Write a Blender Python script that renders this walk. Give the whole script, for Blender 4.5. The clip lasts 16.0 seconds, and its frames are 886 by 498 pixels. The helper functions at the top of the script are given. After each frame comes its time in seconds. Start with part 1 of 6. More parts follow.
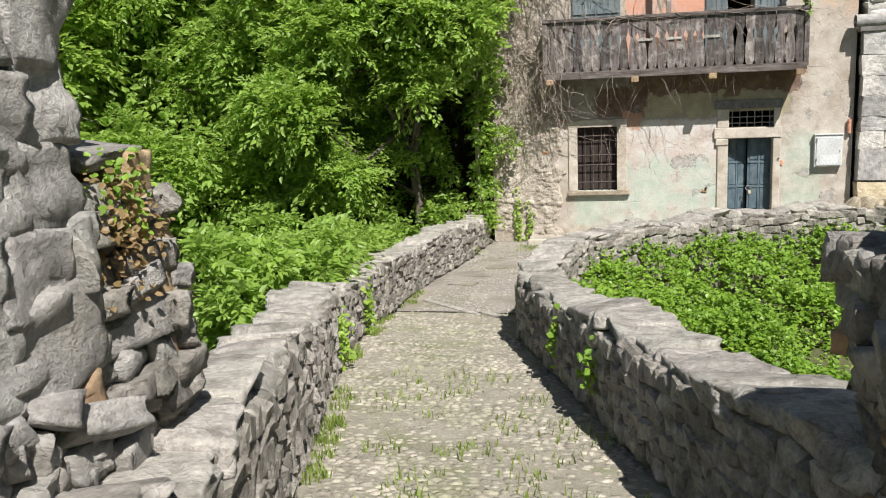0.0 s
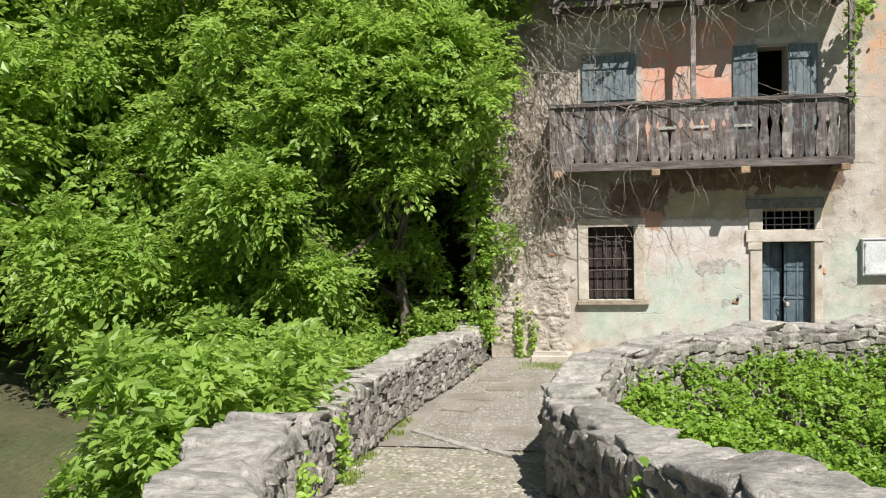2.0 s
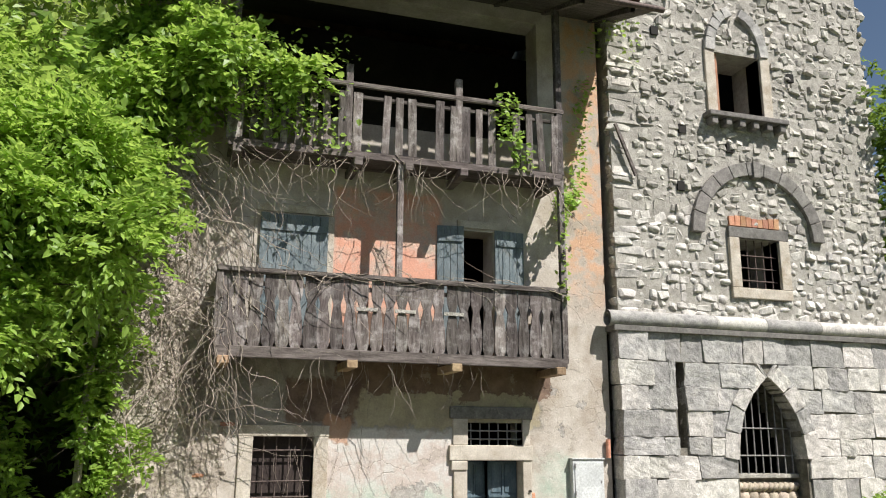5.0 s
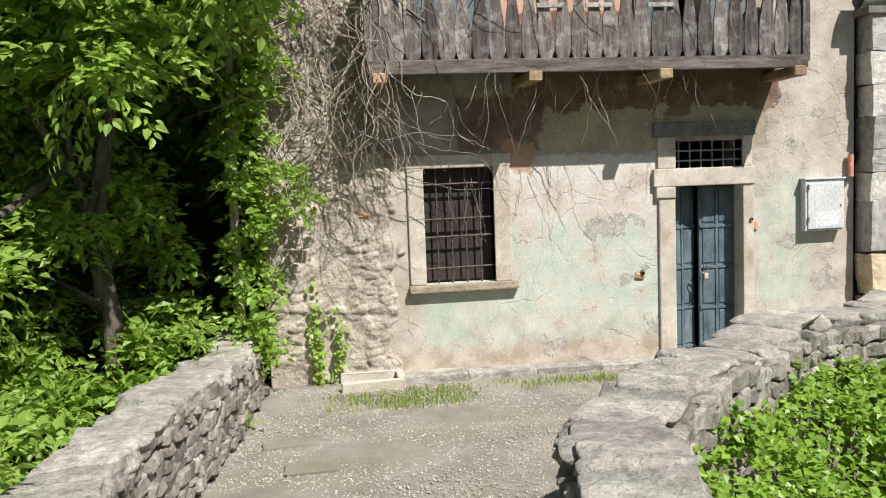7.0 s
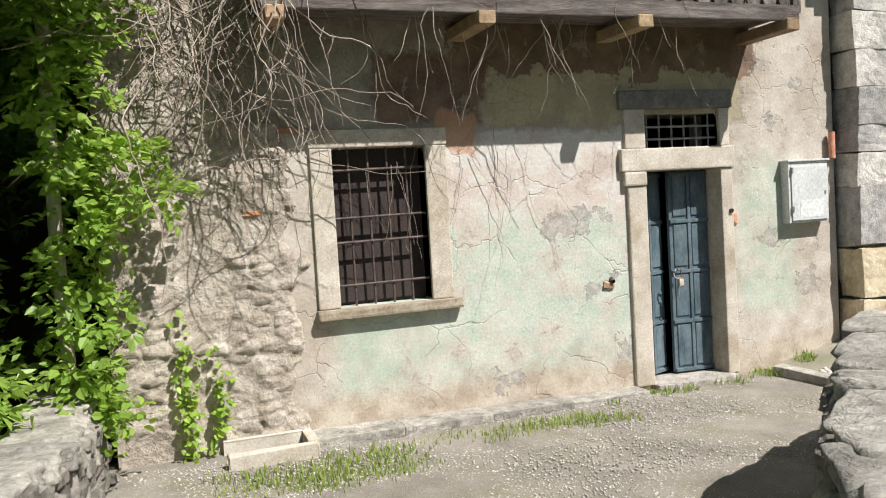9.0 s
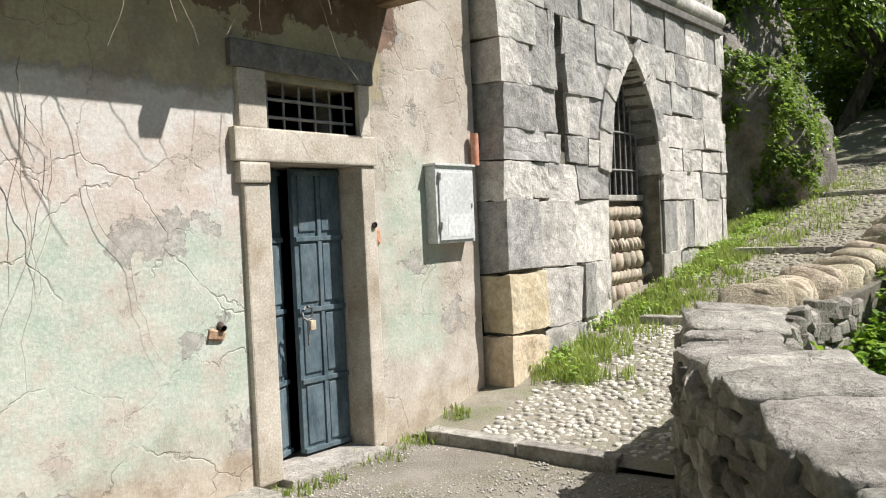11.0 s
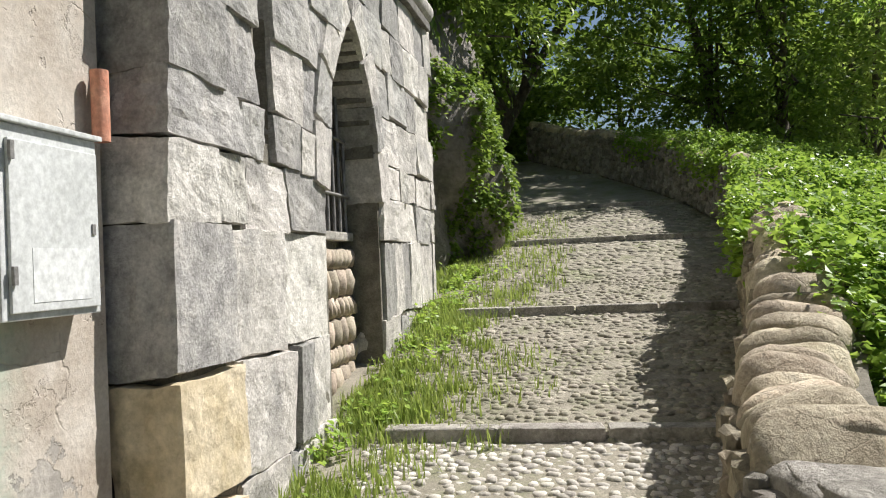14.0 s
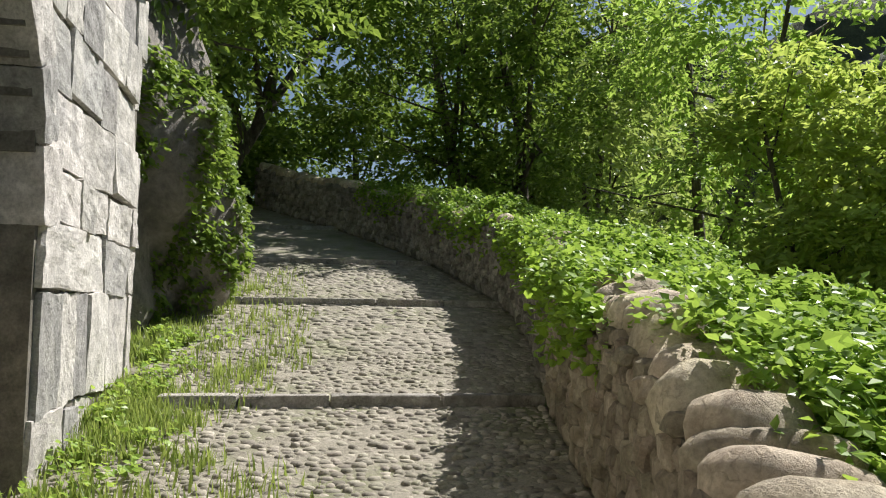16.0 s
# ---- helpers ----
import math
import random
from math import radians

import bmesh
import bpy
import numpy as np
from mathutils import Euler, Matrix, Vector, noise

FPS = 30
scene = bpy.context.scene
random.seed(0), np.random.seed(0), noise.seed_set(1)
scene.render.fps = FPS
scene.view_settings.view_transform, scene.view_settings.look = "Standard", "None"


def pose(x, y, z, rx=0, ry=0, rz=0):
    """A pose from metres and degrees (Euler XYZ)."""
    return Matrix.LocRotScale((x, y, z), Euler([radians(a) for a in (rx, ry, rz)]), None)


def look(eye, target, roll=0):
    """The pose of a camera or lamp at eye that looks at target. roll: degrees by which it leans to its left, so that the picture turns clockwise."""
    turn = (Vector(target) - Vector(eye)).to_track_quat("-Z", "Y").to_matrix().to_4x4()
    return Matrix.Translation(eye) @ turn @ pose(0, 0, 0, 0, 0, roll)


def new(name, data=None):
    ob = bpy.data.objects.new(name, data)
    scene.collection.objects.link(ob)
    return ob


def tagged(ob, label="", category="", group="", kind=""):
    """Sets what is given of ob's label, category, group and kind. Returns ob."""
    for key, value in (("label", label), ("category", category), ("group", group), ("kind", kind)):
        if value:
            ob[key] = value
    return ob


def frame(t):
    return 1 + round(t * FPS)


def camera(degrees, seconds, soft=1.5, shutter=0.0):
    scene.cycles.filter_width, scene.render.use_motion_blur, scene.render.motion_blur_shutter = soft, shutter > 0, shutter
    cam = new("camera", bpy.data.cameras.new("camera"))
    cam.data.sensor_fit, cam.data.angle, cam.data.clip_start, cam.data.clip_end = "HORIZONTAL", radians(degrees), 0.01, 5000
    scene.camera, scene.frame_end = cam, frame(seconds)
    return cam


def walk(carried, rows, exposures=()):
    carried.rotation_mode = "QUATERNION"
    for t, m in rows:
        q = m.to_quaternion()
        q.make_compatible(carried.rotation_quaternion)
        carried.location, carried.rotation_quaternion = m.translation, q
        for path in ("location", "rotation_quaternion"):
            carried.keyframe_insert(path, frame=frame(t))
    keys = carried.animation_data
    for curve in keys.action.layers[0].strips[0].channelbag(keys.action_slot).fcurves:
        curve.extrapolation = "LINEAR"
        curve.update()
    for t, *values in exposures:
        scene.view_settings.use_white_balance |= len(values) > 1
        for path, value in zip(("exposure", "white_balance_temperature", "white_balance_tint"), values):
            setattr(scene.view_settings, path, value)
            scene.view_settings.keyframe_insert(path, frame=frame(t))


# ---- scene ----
cam = camera(56.5, 16.0, 1.1)
PATH = [
    (0, (0.069, 0.714, 1.56), (-0.364, 2.633, 1.201), -2.4),
    (0.5, (-0.153, 1.347, 1.473), (-0.657, 3.258, 1.169), -0.6),
    (1, (-0.358, 1.975, 1.353), (-0.811, 3.905, 1.088), -1.8),
    (1.5, (-0.498, 2.552, 1.25), (-0.875, 4.509, 1.082), -0.5),
    (2, (-0.753, 3.127, 1.12), (-1.124, 5.09, 1.036), -1.2),
    (2.5, (-0.92, 3.726, 1.04), (-1.114, 5.716, 1.002), -0.4),
    (3, (-1.119, 4.324, 1.059), (-1.173, 6.317, 1.219), 1),
    (3.5, (-1.567, 5.014, 0.817), (-1.302, 6.964, 1.172), 1.1),
    (3.7, (-1.671, 5.298, 0.699), (-1.363, 7.226, 1.132), 1.2),
    (5.8, (-1.997, 7.826, 0.745), (-1.319, 9.654, 1.192), -0.3),
    (6, (-1.952, 8.0, 0.731), (-1.371, 9.886, 1.058), 0.5),
    (6.5, (-1.966, 8.553, 0.803), (-1.624, 10.524, 0.822), -0.3),
    (7, (-2.089, 9.196, 0.705), (-1.811, 11.169, 0.534), -2.1),
    (7.5, (-2.225, 9.877, 0.635), (-2.094, 11.866, 0.471), -2.2),
    (8, (-2.355, 10.564, 0.523), (-2.146, 12.543, 0.329), -1.9),
    (8.5, (-2.418, 11.219, 0.398), (-2.021, 13.172, 0.231), -1.9),
    (9, (-2.469, 11.874, 0.279), (-1.794, 13.754, 0.175), -3.4),
    (9.5, (-2.387, 12.563, 0.141), (-1.427, 14.312, 0.004), -3.6),
    (10, (-2.228, 13.265, 0.094), (-1.062, 14.883, -0.065), -3.3),
    (10.2, (-2.125, 13.549, 0.078), (-0.839, 15.073, -0.086), -3.2),
    (12.3, (-0.32, 15.682, 0.025), (1.402, 16.695, 0.085), -1.9),
    (12.5, (-0.22, 15.83, 0.018), (1.52, 16.81, 0.055), -1.75),
    (13, (0.33, 16.332, -0.003), (2.166, 17.122, 0.045), -2.9),
    (13.5, (0.925, 16.603, 0.012), (2.838, 17.188, 0.039), -3.0),
    (14, (1.527, 16.865, 0.013), (3.494, 17.225, 0.047), -2.45),
    (14.5, (2.159, 17.02, -0.019), (4.155, 17.143, -0.024), -1.7),
    (15, (2.763, 17.137, -0.015), (4.763, 17.153, -0.034), -0.1),
    (15.5, (3.281, 17.216, 0.039), (5.273, 17.054, 0.114), 0.6),
    (16, (3.689, 17.253, 0.112), (5.656, 16.927, 0.272), 0.8),
]
walk(cam, [(t, look(eye, target, roll)) for t, eye, target, roll in PATH])

# ---------------------------------------------------------------- light
SUN_DIR = Vector((0.40, -0.65, 1.0)).normalized()
world = bpy.data.worlds.new("sky")
scene.world = world
world.use_nodes = True
wn = world.node_tree
sky = wn.nodes.new("ShaderNodeTexSky")
sky.sky_type = 'NISHITA'
sky.sun_disc = False
sky.sun_elevation = math.asin(SUN_DIR.z)
sky.sun_rotation = math.atan2(SUN_DIR.x, SUN_DIR.y)
bg = wn.nodes["Background"]
bg.inputs["Strength"].default_value = 0.055
wn.links.new(sky.outputs[0], bg.inputs[0])
sun = new("sun", bpy.data.lights.new("sun", 'SUN'))
sun.data.energy, sun.data.angle, sun.data.color = 5.2, radians(0.53), (1.0, 0.962, 0.92)
sun.matrix_world = look(SUN_DIR * 60, (0, 0, 0))
scene.view_settings.exposure = 0.55

F = 18.79          # plane of the house front
G = -1.64          # yard in front of the house
rng = np.random.default_rng(7)


# ---------------------------------------------------------------- materials
def material(name, colours, scale=3.0, fine=40.0, rough=0.85, bump=0.3, bump_dist=0.02, vary=None, spread=0.25,
             metal=0.0, stain=None, stain_scale=0.9, stain_amount=0.5, stretch=(1, 1, 1), spec=0.3, cracks=0.0):
    """Two colours mixed by coarse noise, stains of a third, fine grain and relief, all at world size."""
    m = bpy.data.materials.new(name)
    m.use_nodes = True
    nt = m.node_tree
    N, L = nt.nodes, nt.links
    b = N["Principled BSDF"]
    geo = N.new("ShaderNodeNewGeometry")
    mp = N.new("ShaderNodeMapping")
    mp.inputs["Scale"].default_value = stretch
    L.new(geo.outputs["Position"], mp.inputs["Vector"])
    n1 = N.new("ShaderNodeTexNoise")
    n1.inputs["Scale"].default_value, n1.inputs["Detail"].default_value, n1.inputs["Roughness"].default_value = scale, 6, 0.62
    L.new(mp.outputs[0], n1.inputs["Vector"])
    ramp = N.new("ShaderNodeValToRGB")
    e = ramp.color_ramp.elements
    e[0].position, e[1].position = 0.32, 0.68
    e[0].color, e[1].color = (*colours[0], 1), (*colours[1], 1)
    if len(colours) > 2:
        k = e.new(0.5)
        k.color = (*colours[2], 1)
    L.new(n1.outputs["Fac"], ramp.inputs[0])
    out = ramp.outputs[0]
    if stain:
        n2 = N.new("ShaderNodeTexNoise")
        n2.inputs["Scale"].default_value, n2.inputs["Detail"].default_value = stain_scale, 8
        n2.inputs["Roughness"].default_value = 0.7
        L.new(geo.outputs["Position"], n2.inputs["Vector"])
        r2 = N.new("ShaderNodeMapRange")
        r2.inputs["From Min"].default_value, r2.inputs["From Max"].default_value = 0.5, 0.64
        r2.inputs["To Max"].default_value = stain_amount
        L.new(n2.outputs["Fac"], r2.inputs["Value"])
        mx = N.new("ShaderNodeMixRGB")
        mx.inputs[2].default_value = (*stain, 1)
        L.new(r2.outputs[0], mx.inputs[0])
        L.new(out, mx.inputs[1])
        out = mx.outputs[0]
    n3 = N.new("ShaderNodeTexNoise")
    n3.inputs["Scale"].default_value, n3.inputs["Detail"].default_value = fine, 8
    n3.inputs["Roughness"].default_value = 0.68
    L.new(mp.outputs[0], n3.inputs["Vector"])
    hsv = N.new("ShaderNodeHueSaturation")
    L.new(out, hsv.inputs["Color"])
    mr = N.new("ShaderNodeMapRange")
    mr.inputs["From Min"].default_value, mr.inputs["From Max"].default_value = 0.25, 0.75
    mr.inputs["To Min"].default_value, mr.inputs["To Max"].default_value = 0.64, 1.32
    L.new(n3.outputs["Fac"], mr.inputs["Value"])
    val = mr.outputs[0]
    if vary:
        if vary == "object":
            src = N.new("ShaderNodeObjectInfo").outputs["Random"]
        else:
            src = geo.outputs["Random Per Island"]
        m2 = N.new("ShaderNodeMapRange")
        m2.inputs["To Min"].default_value, m2.inputs["To Max"].default_value = 1 - spread, 1 + spread
        L.new(src, m2.inputs["Value"])
        mu = N.new("ShaderNodeMath")
        mu.operation = 'MULTIPLY'
        L.new(val, mu.inputs[0])
        L.new(m2.outputs[0], mu.inputs[1])
        val = mu.outputs[0]
        wv = N.new("ShaderNodeTexWhiteNoise")
        wv.noise_dimensions = '1D'
        L.new(src, wv.inputs["W"])
        hr = N.new("ShaderNodeMapRange")
        hr.inputs["To Min"].default_value, hr.inputs["To Max"].default_value = 0.485, 0.515
        L.new(wv.outputs["Value"], hr.inputs["Value"])
        L.new(hr.outputs[0], hsv.inputs["Hue"])
    crack = None
    if cracks:
        wob = N.new("ShaderNodeVectorMath")
        wob.operation = 'MULTIPLY_ADD'
        wob.inputs[1].default_value = (0.22, 0.22, 0.22)
        L.new(n1.outputs["Color"], wob.inputs[0])
        L.new(geo.outputs["Position"], wob.inputs[2])
        vo = N.new("ShaderNodeTexVoronoi")
        vo.feature = 'DISTANCE_TO_EDGE'
        vo.inputs["Scale"].default_value = cracks
        L.new(wob.outputs[0], vo.inputs["Vector"])
        cr = N.new("ShaderNodeMapRange")
        cr.inputs["From Max"].default_value = 0.035
        cr.inputs["To Min"].default_value = 0.82
        L.new(vo.outputs["Distance"], cr.inputs["Value"])
        cm = N.new("ShaderNodeMath")
        cm.operation = 'MULTIPLY'
        L.new(val, cm.inputs[0])
        L.new(cr.outputs[0], cm.inputs[1])
        val, crack = cm.outputs[0], cr.outputs[0]
    L.new(val, hsv.inputs["Value"])
    L.new(hsv.outputs[0], b.inputs["Base Color"])
    b.inputs["Roughness"].default_value = rough
    b.inputs["Metallic"].default_value = metal
    b.inputs["Specular IOR Level"].default_value = spec
    if bump:
        bp = N.new("ShaderNodeBump")
        bp.inputs["Strength"].default_value, bp.inputs["Distance"].default_value = bump, bump_dist
        ad = N.new("ShaderNodeMath")
        ad.operation = 'ADD'
        L.new(n1.outputs["Fac"], ad.inputs[0])
        L.new(n3.outputs["Fac"], ad.inputs[1])
        height = ad.outputs[0]
        if crack:
            ac = N.new("ShaderNodeMath")
            ac.operation = 'ADD'
            L.new(height, ac.inputs[0])
            L.new(crack, ac.inputs[1])
            height = ac.outputs[0]
        L.new(height, bp.inputs["Height"])
        L.new(bp.outputs[0], b.inputs["Normal"])
    return m


def leaf_material(name, dark, light, through_light=0.45):
    """Thin leaves: some light is reflected, some passes through; each leaf has its own shade."""
    m = bpy.data.materials.new(name)
    m.use_nodes = True
    N, L = m.node_tree.nodes, m.node_tree.links
    b = N["Principled BSDF"]
    geo = N.new("ShaderNodeNewGeometry")
    rp = N.new("ShaderNodeValToRGB")
    rp.color_ramp.elements[0].color, rp.color_ramp.elements[1].color = (*dark, 1), (*light, 1)
    n1 = N.new("ShaderNodeTexNoise")
    n1.inputs["Scale"].default_value, n1.inputs["Detail"].default_value = 0.8, 3
    L.new(geo.outputs["Position"], n1.inputs["Vector"])
    mx = N.new("ShaderNodeMath")
    mx.operation = 'MULTIPLY_ADD'
    mx.inputs[1].default_value = 0.7
    L.new(geo.outputs["Random Per Island"], mx.inputs[0])
    sb = N.new("ShaderNodeMath")
    sb.operation = 'MULTIPLY'
    sb.inputs[1].default_value = 0.45
    L.new(n1.outputs["Fac"], sb.inputs[0])
    L.new(sb.outputs[0], mx.inputs[2])
    L.new(mx.outputs[0], rp.inputs[0])
    L.new(rp.outputs[0], b.inputs["Base Color"])
    b.inputs["Roughness"].default_value = 0.42
    b.inputs["Specular IOR Level"].default_value = 0.4
    tr = N.new("ShaderNodeBsdfTranslucent")
    hs = N.new("ShaderNodeHueSaturation")
    hs.inputs["Hue"].default_value, hs.inputs["Value"].default_value = 0.485, 1.5
    L.new(rp.outputs[0], hs.inputs["Color"])
    L.new(hs.outputs[0], tr.inputs["Color"])
    ms = N.new("ShaderNodeMixShader")
    ms.inputs[0].default_value = through_light
    L.new(b.outputs[0], ms.inputs[1])
    L.new(tr.outputs[0], ms.inputs[2])
    L.new(ms.outputs[0], N["Material Output"].inputs[0])
    return m


M_STONE = material("grey_limestone", [(0.17, 0.155, 0.13), (0.42, 0.39, 0.345)], 7, 40, bump=0.9, bump_dist=0.03, vary="island", spread=0.32, stain=(0.10, 0.092, 0.075), stain_scale=2.2)
M_STONE_OB = material("grey_limestone_blocks", [(0.18, 0.165, 0.14), (0.43, 0.40, 0.355)], 7, 40, bump=0.9, bump_dist=0.03, vary="object", spread=0.28, stain=(0.12, 0.11, 0.095), stain_scale=2.2, cracks=6.0)
M_COPING = material("coping_stone", [(0.25, 0.235, 0.205), (0.50, 0.47, 0.42)], 8, 36, bump=0.8, bump_dist=0.03, vary="object", spread=0.2, stain=(0.13, 0.12, 0.10), stain_scale=3.0, cracks=5.0)
M_COPING_WARM = material("tan_coping_stone", [(0.36, 0.295, 0.21), (0.60, 0.52, 0.395)], 7, 34, bump=0.7, bump_dist=0.03, vary="object", spread=0.25, stain=(0.2, 0.17, 0.13), stain_scale=2.0, cracks=5.0)
M_WALL_WARM = material("tan_rubble", [(0.22, 0.18, 0.125), (0.44, 0.38, 0.29)], 7, 40, bump=0.9, bump_dist=0.03, vary="object", spread=0.3, stain=(0.11, 0.10, 0.06), stain_scale=2.2)
M_RUIN = material("pale_ruin_stone", [(0.27, 0.255, 0.235), (0.56, 0.54, 0.50)], 7, 34, bump=0.9, bump_dist=0.03, vary="object", spread=0.22, stain=(0.19, 0.16, 0.12), stain_scale=3.5)
M_RUST = material("rusty_stone", [(0.24, 0.15, 0.09), (0.42, 0.30, 0.19)], 6, 30, bump=0.5, vary="object")
M_COBBLE = material("river_cobble", [(0.20, 0.185, 0.145), (0.40, 0.365, 0.30)], 6, 50, bump=0.3, vary="island", spread=0.26, stain=(0.15, 0.17, 0.07), stain_scale=0.8, stain_amount=0.45)
M_COBBLE_OB = material("river_cobble_single", [(0.20, 0.185, 0.145), (0.40, 0.365, 0.30)], 6, 50, bump=0.3, vary="object", spread=0.26, stain=(0.15, 0.17, 0.07), stain_scale=0.8, stain_amount=0.45)
M_COBBLE_WHITE = material("pale_cobble", [(0.38, 0.355, 0.31), (0.58, 0.55, 0.49)], 6, 50, bump=0.3, vary="island", spread=0.28)
M_EARTH = material("earth_mortar", [(0.23, 0.21, 0.165), (0.35, 0.32, 0.26)], 6, 60, bump=0.6, stain=(0.13, 0.155, 0.055), stain_scale=1.5, stain_amount=0.7)
M_MORTAR = material("lime_mortar", [(0.13, 0.12, 0.095), (0.25, 0.23, 0.19)], 9, 60, bump=0.6, stain=(0.07, 0.065, 0.05), stain_scale=3)
M_PALE_MORTAR = material("pale_lime_mortar", [(0.30, 0.28, 0.245), (0.46, 0.435, 0.385)], 9, 50, bump=0.8, bump_dist=0.02, stain=(0.2, 0.185, 0.16), stain_scale=2)
M_GRAVEL = material("gravel", [(0.20, 0.18, 0.15), (0.32, 0.29, 0.25)], 2, 75, bump=0.9, bump_dist=0.015, stain=(0.20, 0.19, 0.10), stain_scale=1.1)
M_PEBBLE = material("gravel_pebble", [(0.32, 0.30, 0.27), (0.54, 0.51, 0.46)], 9, 60, bump=0.1, vary="island", spread=0.3)
M_ASHLAR = material("white_ashlar", [(0.43, 0.405, 0.365), (0.71, 0.675, 0.625)], 10, 50, bump=0.6, bump_dist=0.02, vary="object", spread=0.12, stain=(0.25, 0.243, 0.232), stain_scale=2.1, stain_amount=0.7)
M_ASHLAR_WARM = material("ochre_ashlar", [(0.46, 0.37, 0.24), (0.66, 0.56, 0.42)], 3.5, 22, bump=0.5, bump_dist=0.025, vary="object", spread=0.12)
M_ASHLAR_GREY = material("grey_ashlar", [(0.24, 0.233, 0.222), (0.46, 0.445, 0.42)], 10, 50, bump=0.6, bump_dist=0.02, vary="object", spread=0.2, stain=(0.52, 0.495, 0.455), stain_scale=2.6, stain_amount=0.8)
M_RUBBLE = material("white_rubble", [(0.29, 0.272, 0.24), (0.60, 0.57, 0.51)], 6, 30, bump=0.5, vary="island", spread=0.3, stain=(0.2, 0.185, 0.16), stain_scale=1.5)
M_HOUSE_RUBBLE = material("house_rubble", [(0.33, 0.28, 0.225), (0.55, 0.49, 0.42)], 5, 30, bump=0.9, bump_dist=0.025, stain=(0.27, 0.225, 0.175), stain_scale=3.0)
M_WOOD = material("weathered_wood", [(0.06, 0.047, 0.042), (0.22, 0.19, 0.175)], 7, 40, bump=0.7, vary="object", spread=0.45, stretch=(3, 3, 0.4), stain=(0.40, 0.375, 0.355), stain_scale=6, stain_amount=0.6)
M_BEAM = material("weathered_beam", [(0.06, 0.047, 0.042), (0.21, 0.18, 0.165)], 7, 46, bump=0.5, vary="object", spread=0.3, stretch=(0.4, 3, 3))
M_SHUTTER = material("blue_grey_paint", [(0.11, 0.145, 0.16), (0.21, 0.245, 0.255)], 5, 40, bump=0.35, stretch=(3, 3, 0.6), stain=(0.26, 0.25, 0.22), stain_scale=6, stain_amount=0.4)
M_DOOR = material("dark_blue_door", [(0.05, 0.08, 0.10), (0.13, 0.18, 0.205)], 4, 36, rough=0.6, bump=0.25, stretch=(2, 2, 0.7), stain=(0.19, 0.21, 0.21), stain_scale=5, stain_amount=0.35)
M_FRAME = material("dressed_stone", [(0.40, 0.35, 0.285), (0.60, 0.55, 0.47)], 5, 60, bump=0.4, bump_dist=0.010, stain=(0.34, 0.27, 0.19), stain_scale=2.2, stain_amount=0.65)
M_SILL = material("brown_worn_stone", [(0.25, 0.20, 0.14), (0.42, 0.36, 0.28)], 9, 44, bump=0.7, bump_dist=0.015)
M_IRON = material("rusty_iron", [(0.07, 0.055, 0.05), (0.17, 0.13, 0.115)], 20, 90, rough=0.7, bump=0.3, metal=0.5)
M_BARS = material("grey_iron", [(0.20, 0.195, 0.19), (0.33, 0.32, 0.31)], 20, 90, rough=0.6, bump=0.2, metal=0.5)
M_BOX = material("grey_painted_metal", [(0.52, 0.535, 0.525), (0.63, 0.645, 0.635)], 2, 30, rough=0.45, bump=0.05, stain=(0.6, 0.62, 0.62), stain_scale=4, stain_amount=0.3)
M_BOX_PALE = material("rubbed_grey_paint", [(0.60, 0.615, 0.605), (0.70, 0.715, 0.705)], 6, 30, rough=0.5, bump=0.05)
# near-black colour that stands in for the shade of rooms and holes
M_DEEP_SHADE = material("deep_shade", [(0.012, 0.011, 0.010), (0.03, 0.027, 0.023)], 2, 20, bump=0.1)
M_MESHSCREEN = material("fine_dark_mesh", [(0.03, 0.022, 0.02), (0.06, 0.045, 0.04)], 60, 160, bump=0.4, bump_dist=0.004)
M_TERRACOTTA = material("terracotta", [(0.42, 0.19, 0.11), (0.55, 0.31, 0.2)], 9, 40, bump=0.4, vary="object")
M_DARKSTONE = material("dark_moulded_stone", [(0.13, 0.12, 0.11), (0.26, 0.245, 0.225)], 8, 40, bump=0.4, vary="object", spread=0.2)
M_ROOF = material("old_roof_tile", [(0.20, 0.12, 0.08), (0.36, 0.24, 0.17)], 6, 40, bump=0.4, vary="object", spread=0.3)
M_BARK = material("bark", [(0.06, 0.05, 0.04), (0.17, 0.145, 0.115)], 6, 30, bump=0.8, bump_dist=0.03, stretch=(2, 2, 0.5))
M_TWIG = material("dry_twig", [(0.20, 0.16, 0.125), (0.42, 0.36, 0.30)], 8, 40, bump=0.2, vary="island", spread=0.3)
M_ROCK = material("cliff_rock", [(0.16, 0.145, 0.13), (0.34, 0.31, 0.275)], 2.2, 14, bump=0.9, bump_dist=0.08, stain=(0.07, 0.09, 0.035), stain_scale=1.4)
M_GROUND = material("woodland_ground", [(0.05, 0.055, 0.025), (0.11, 0.10, 0.05)], 0.6, 12, bump=0.8, bump_dist=0.06, stain=(0.05, 0.085, 0.02), stain_scale=0.25)
M_HILL = material("far_wooded_hill", [(0.035, 0.05, 0.02), (0.09, 0.11, 0.045)], 0.25, 3, bump=1.0, bump_dist=0.4, stain=(0.16, 0.15, 0.135), stain_scale=0.06, stain_amount=0.6)
M_LEAF_DRY = leaf_material("dry_leaf", (0.17, 0.13, 0.05), (0.36, 0.25, 0.12), 0.4)
# yellow-green copy of the leaf, with the glow of backlight in its colour
M_LEAF_BACKLIT = leaf_material("backlit_leaf", (0.18, 0.26, 0.05), (0.36, 0.46, 0.10), 0.58)
M_LEAF = leaf_material("broad_leaf", (0.15, 0.25, 0.045), (0.34, 0.50, 0.10), 0.5)
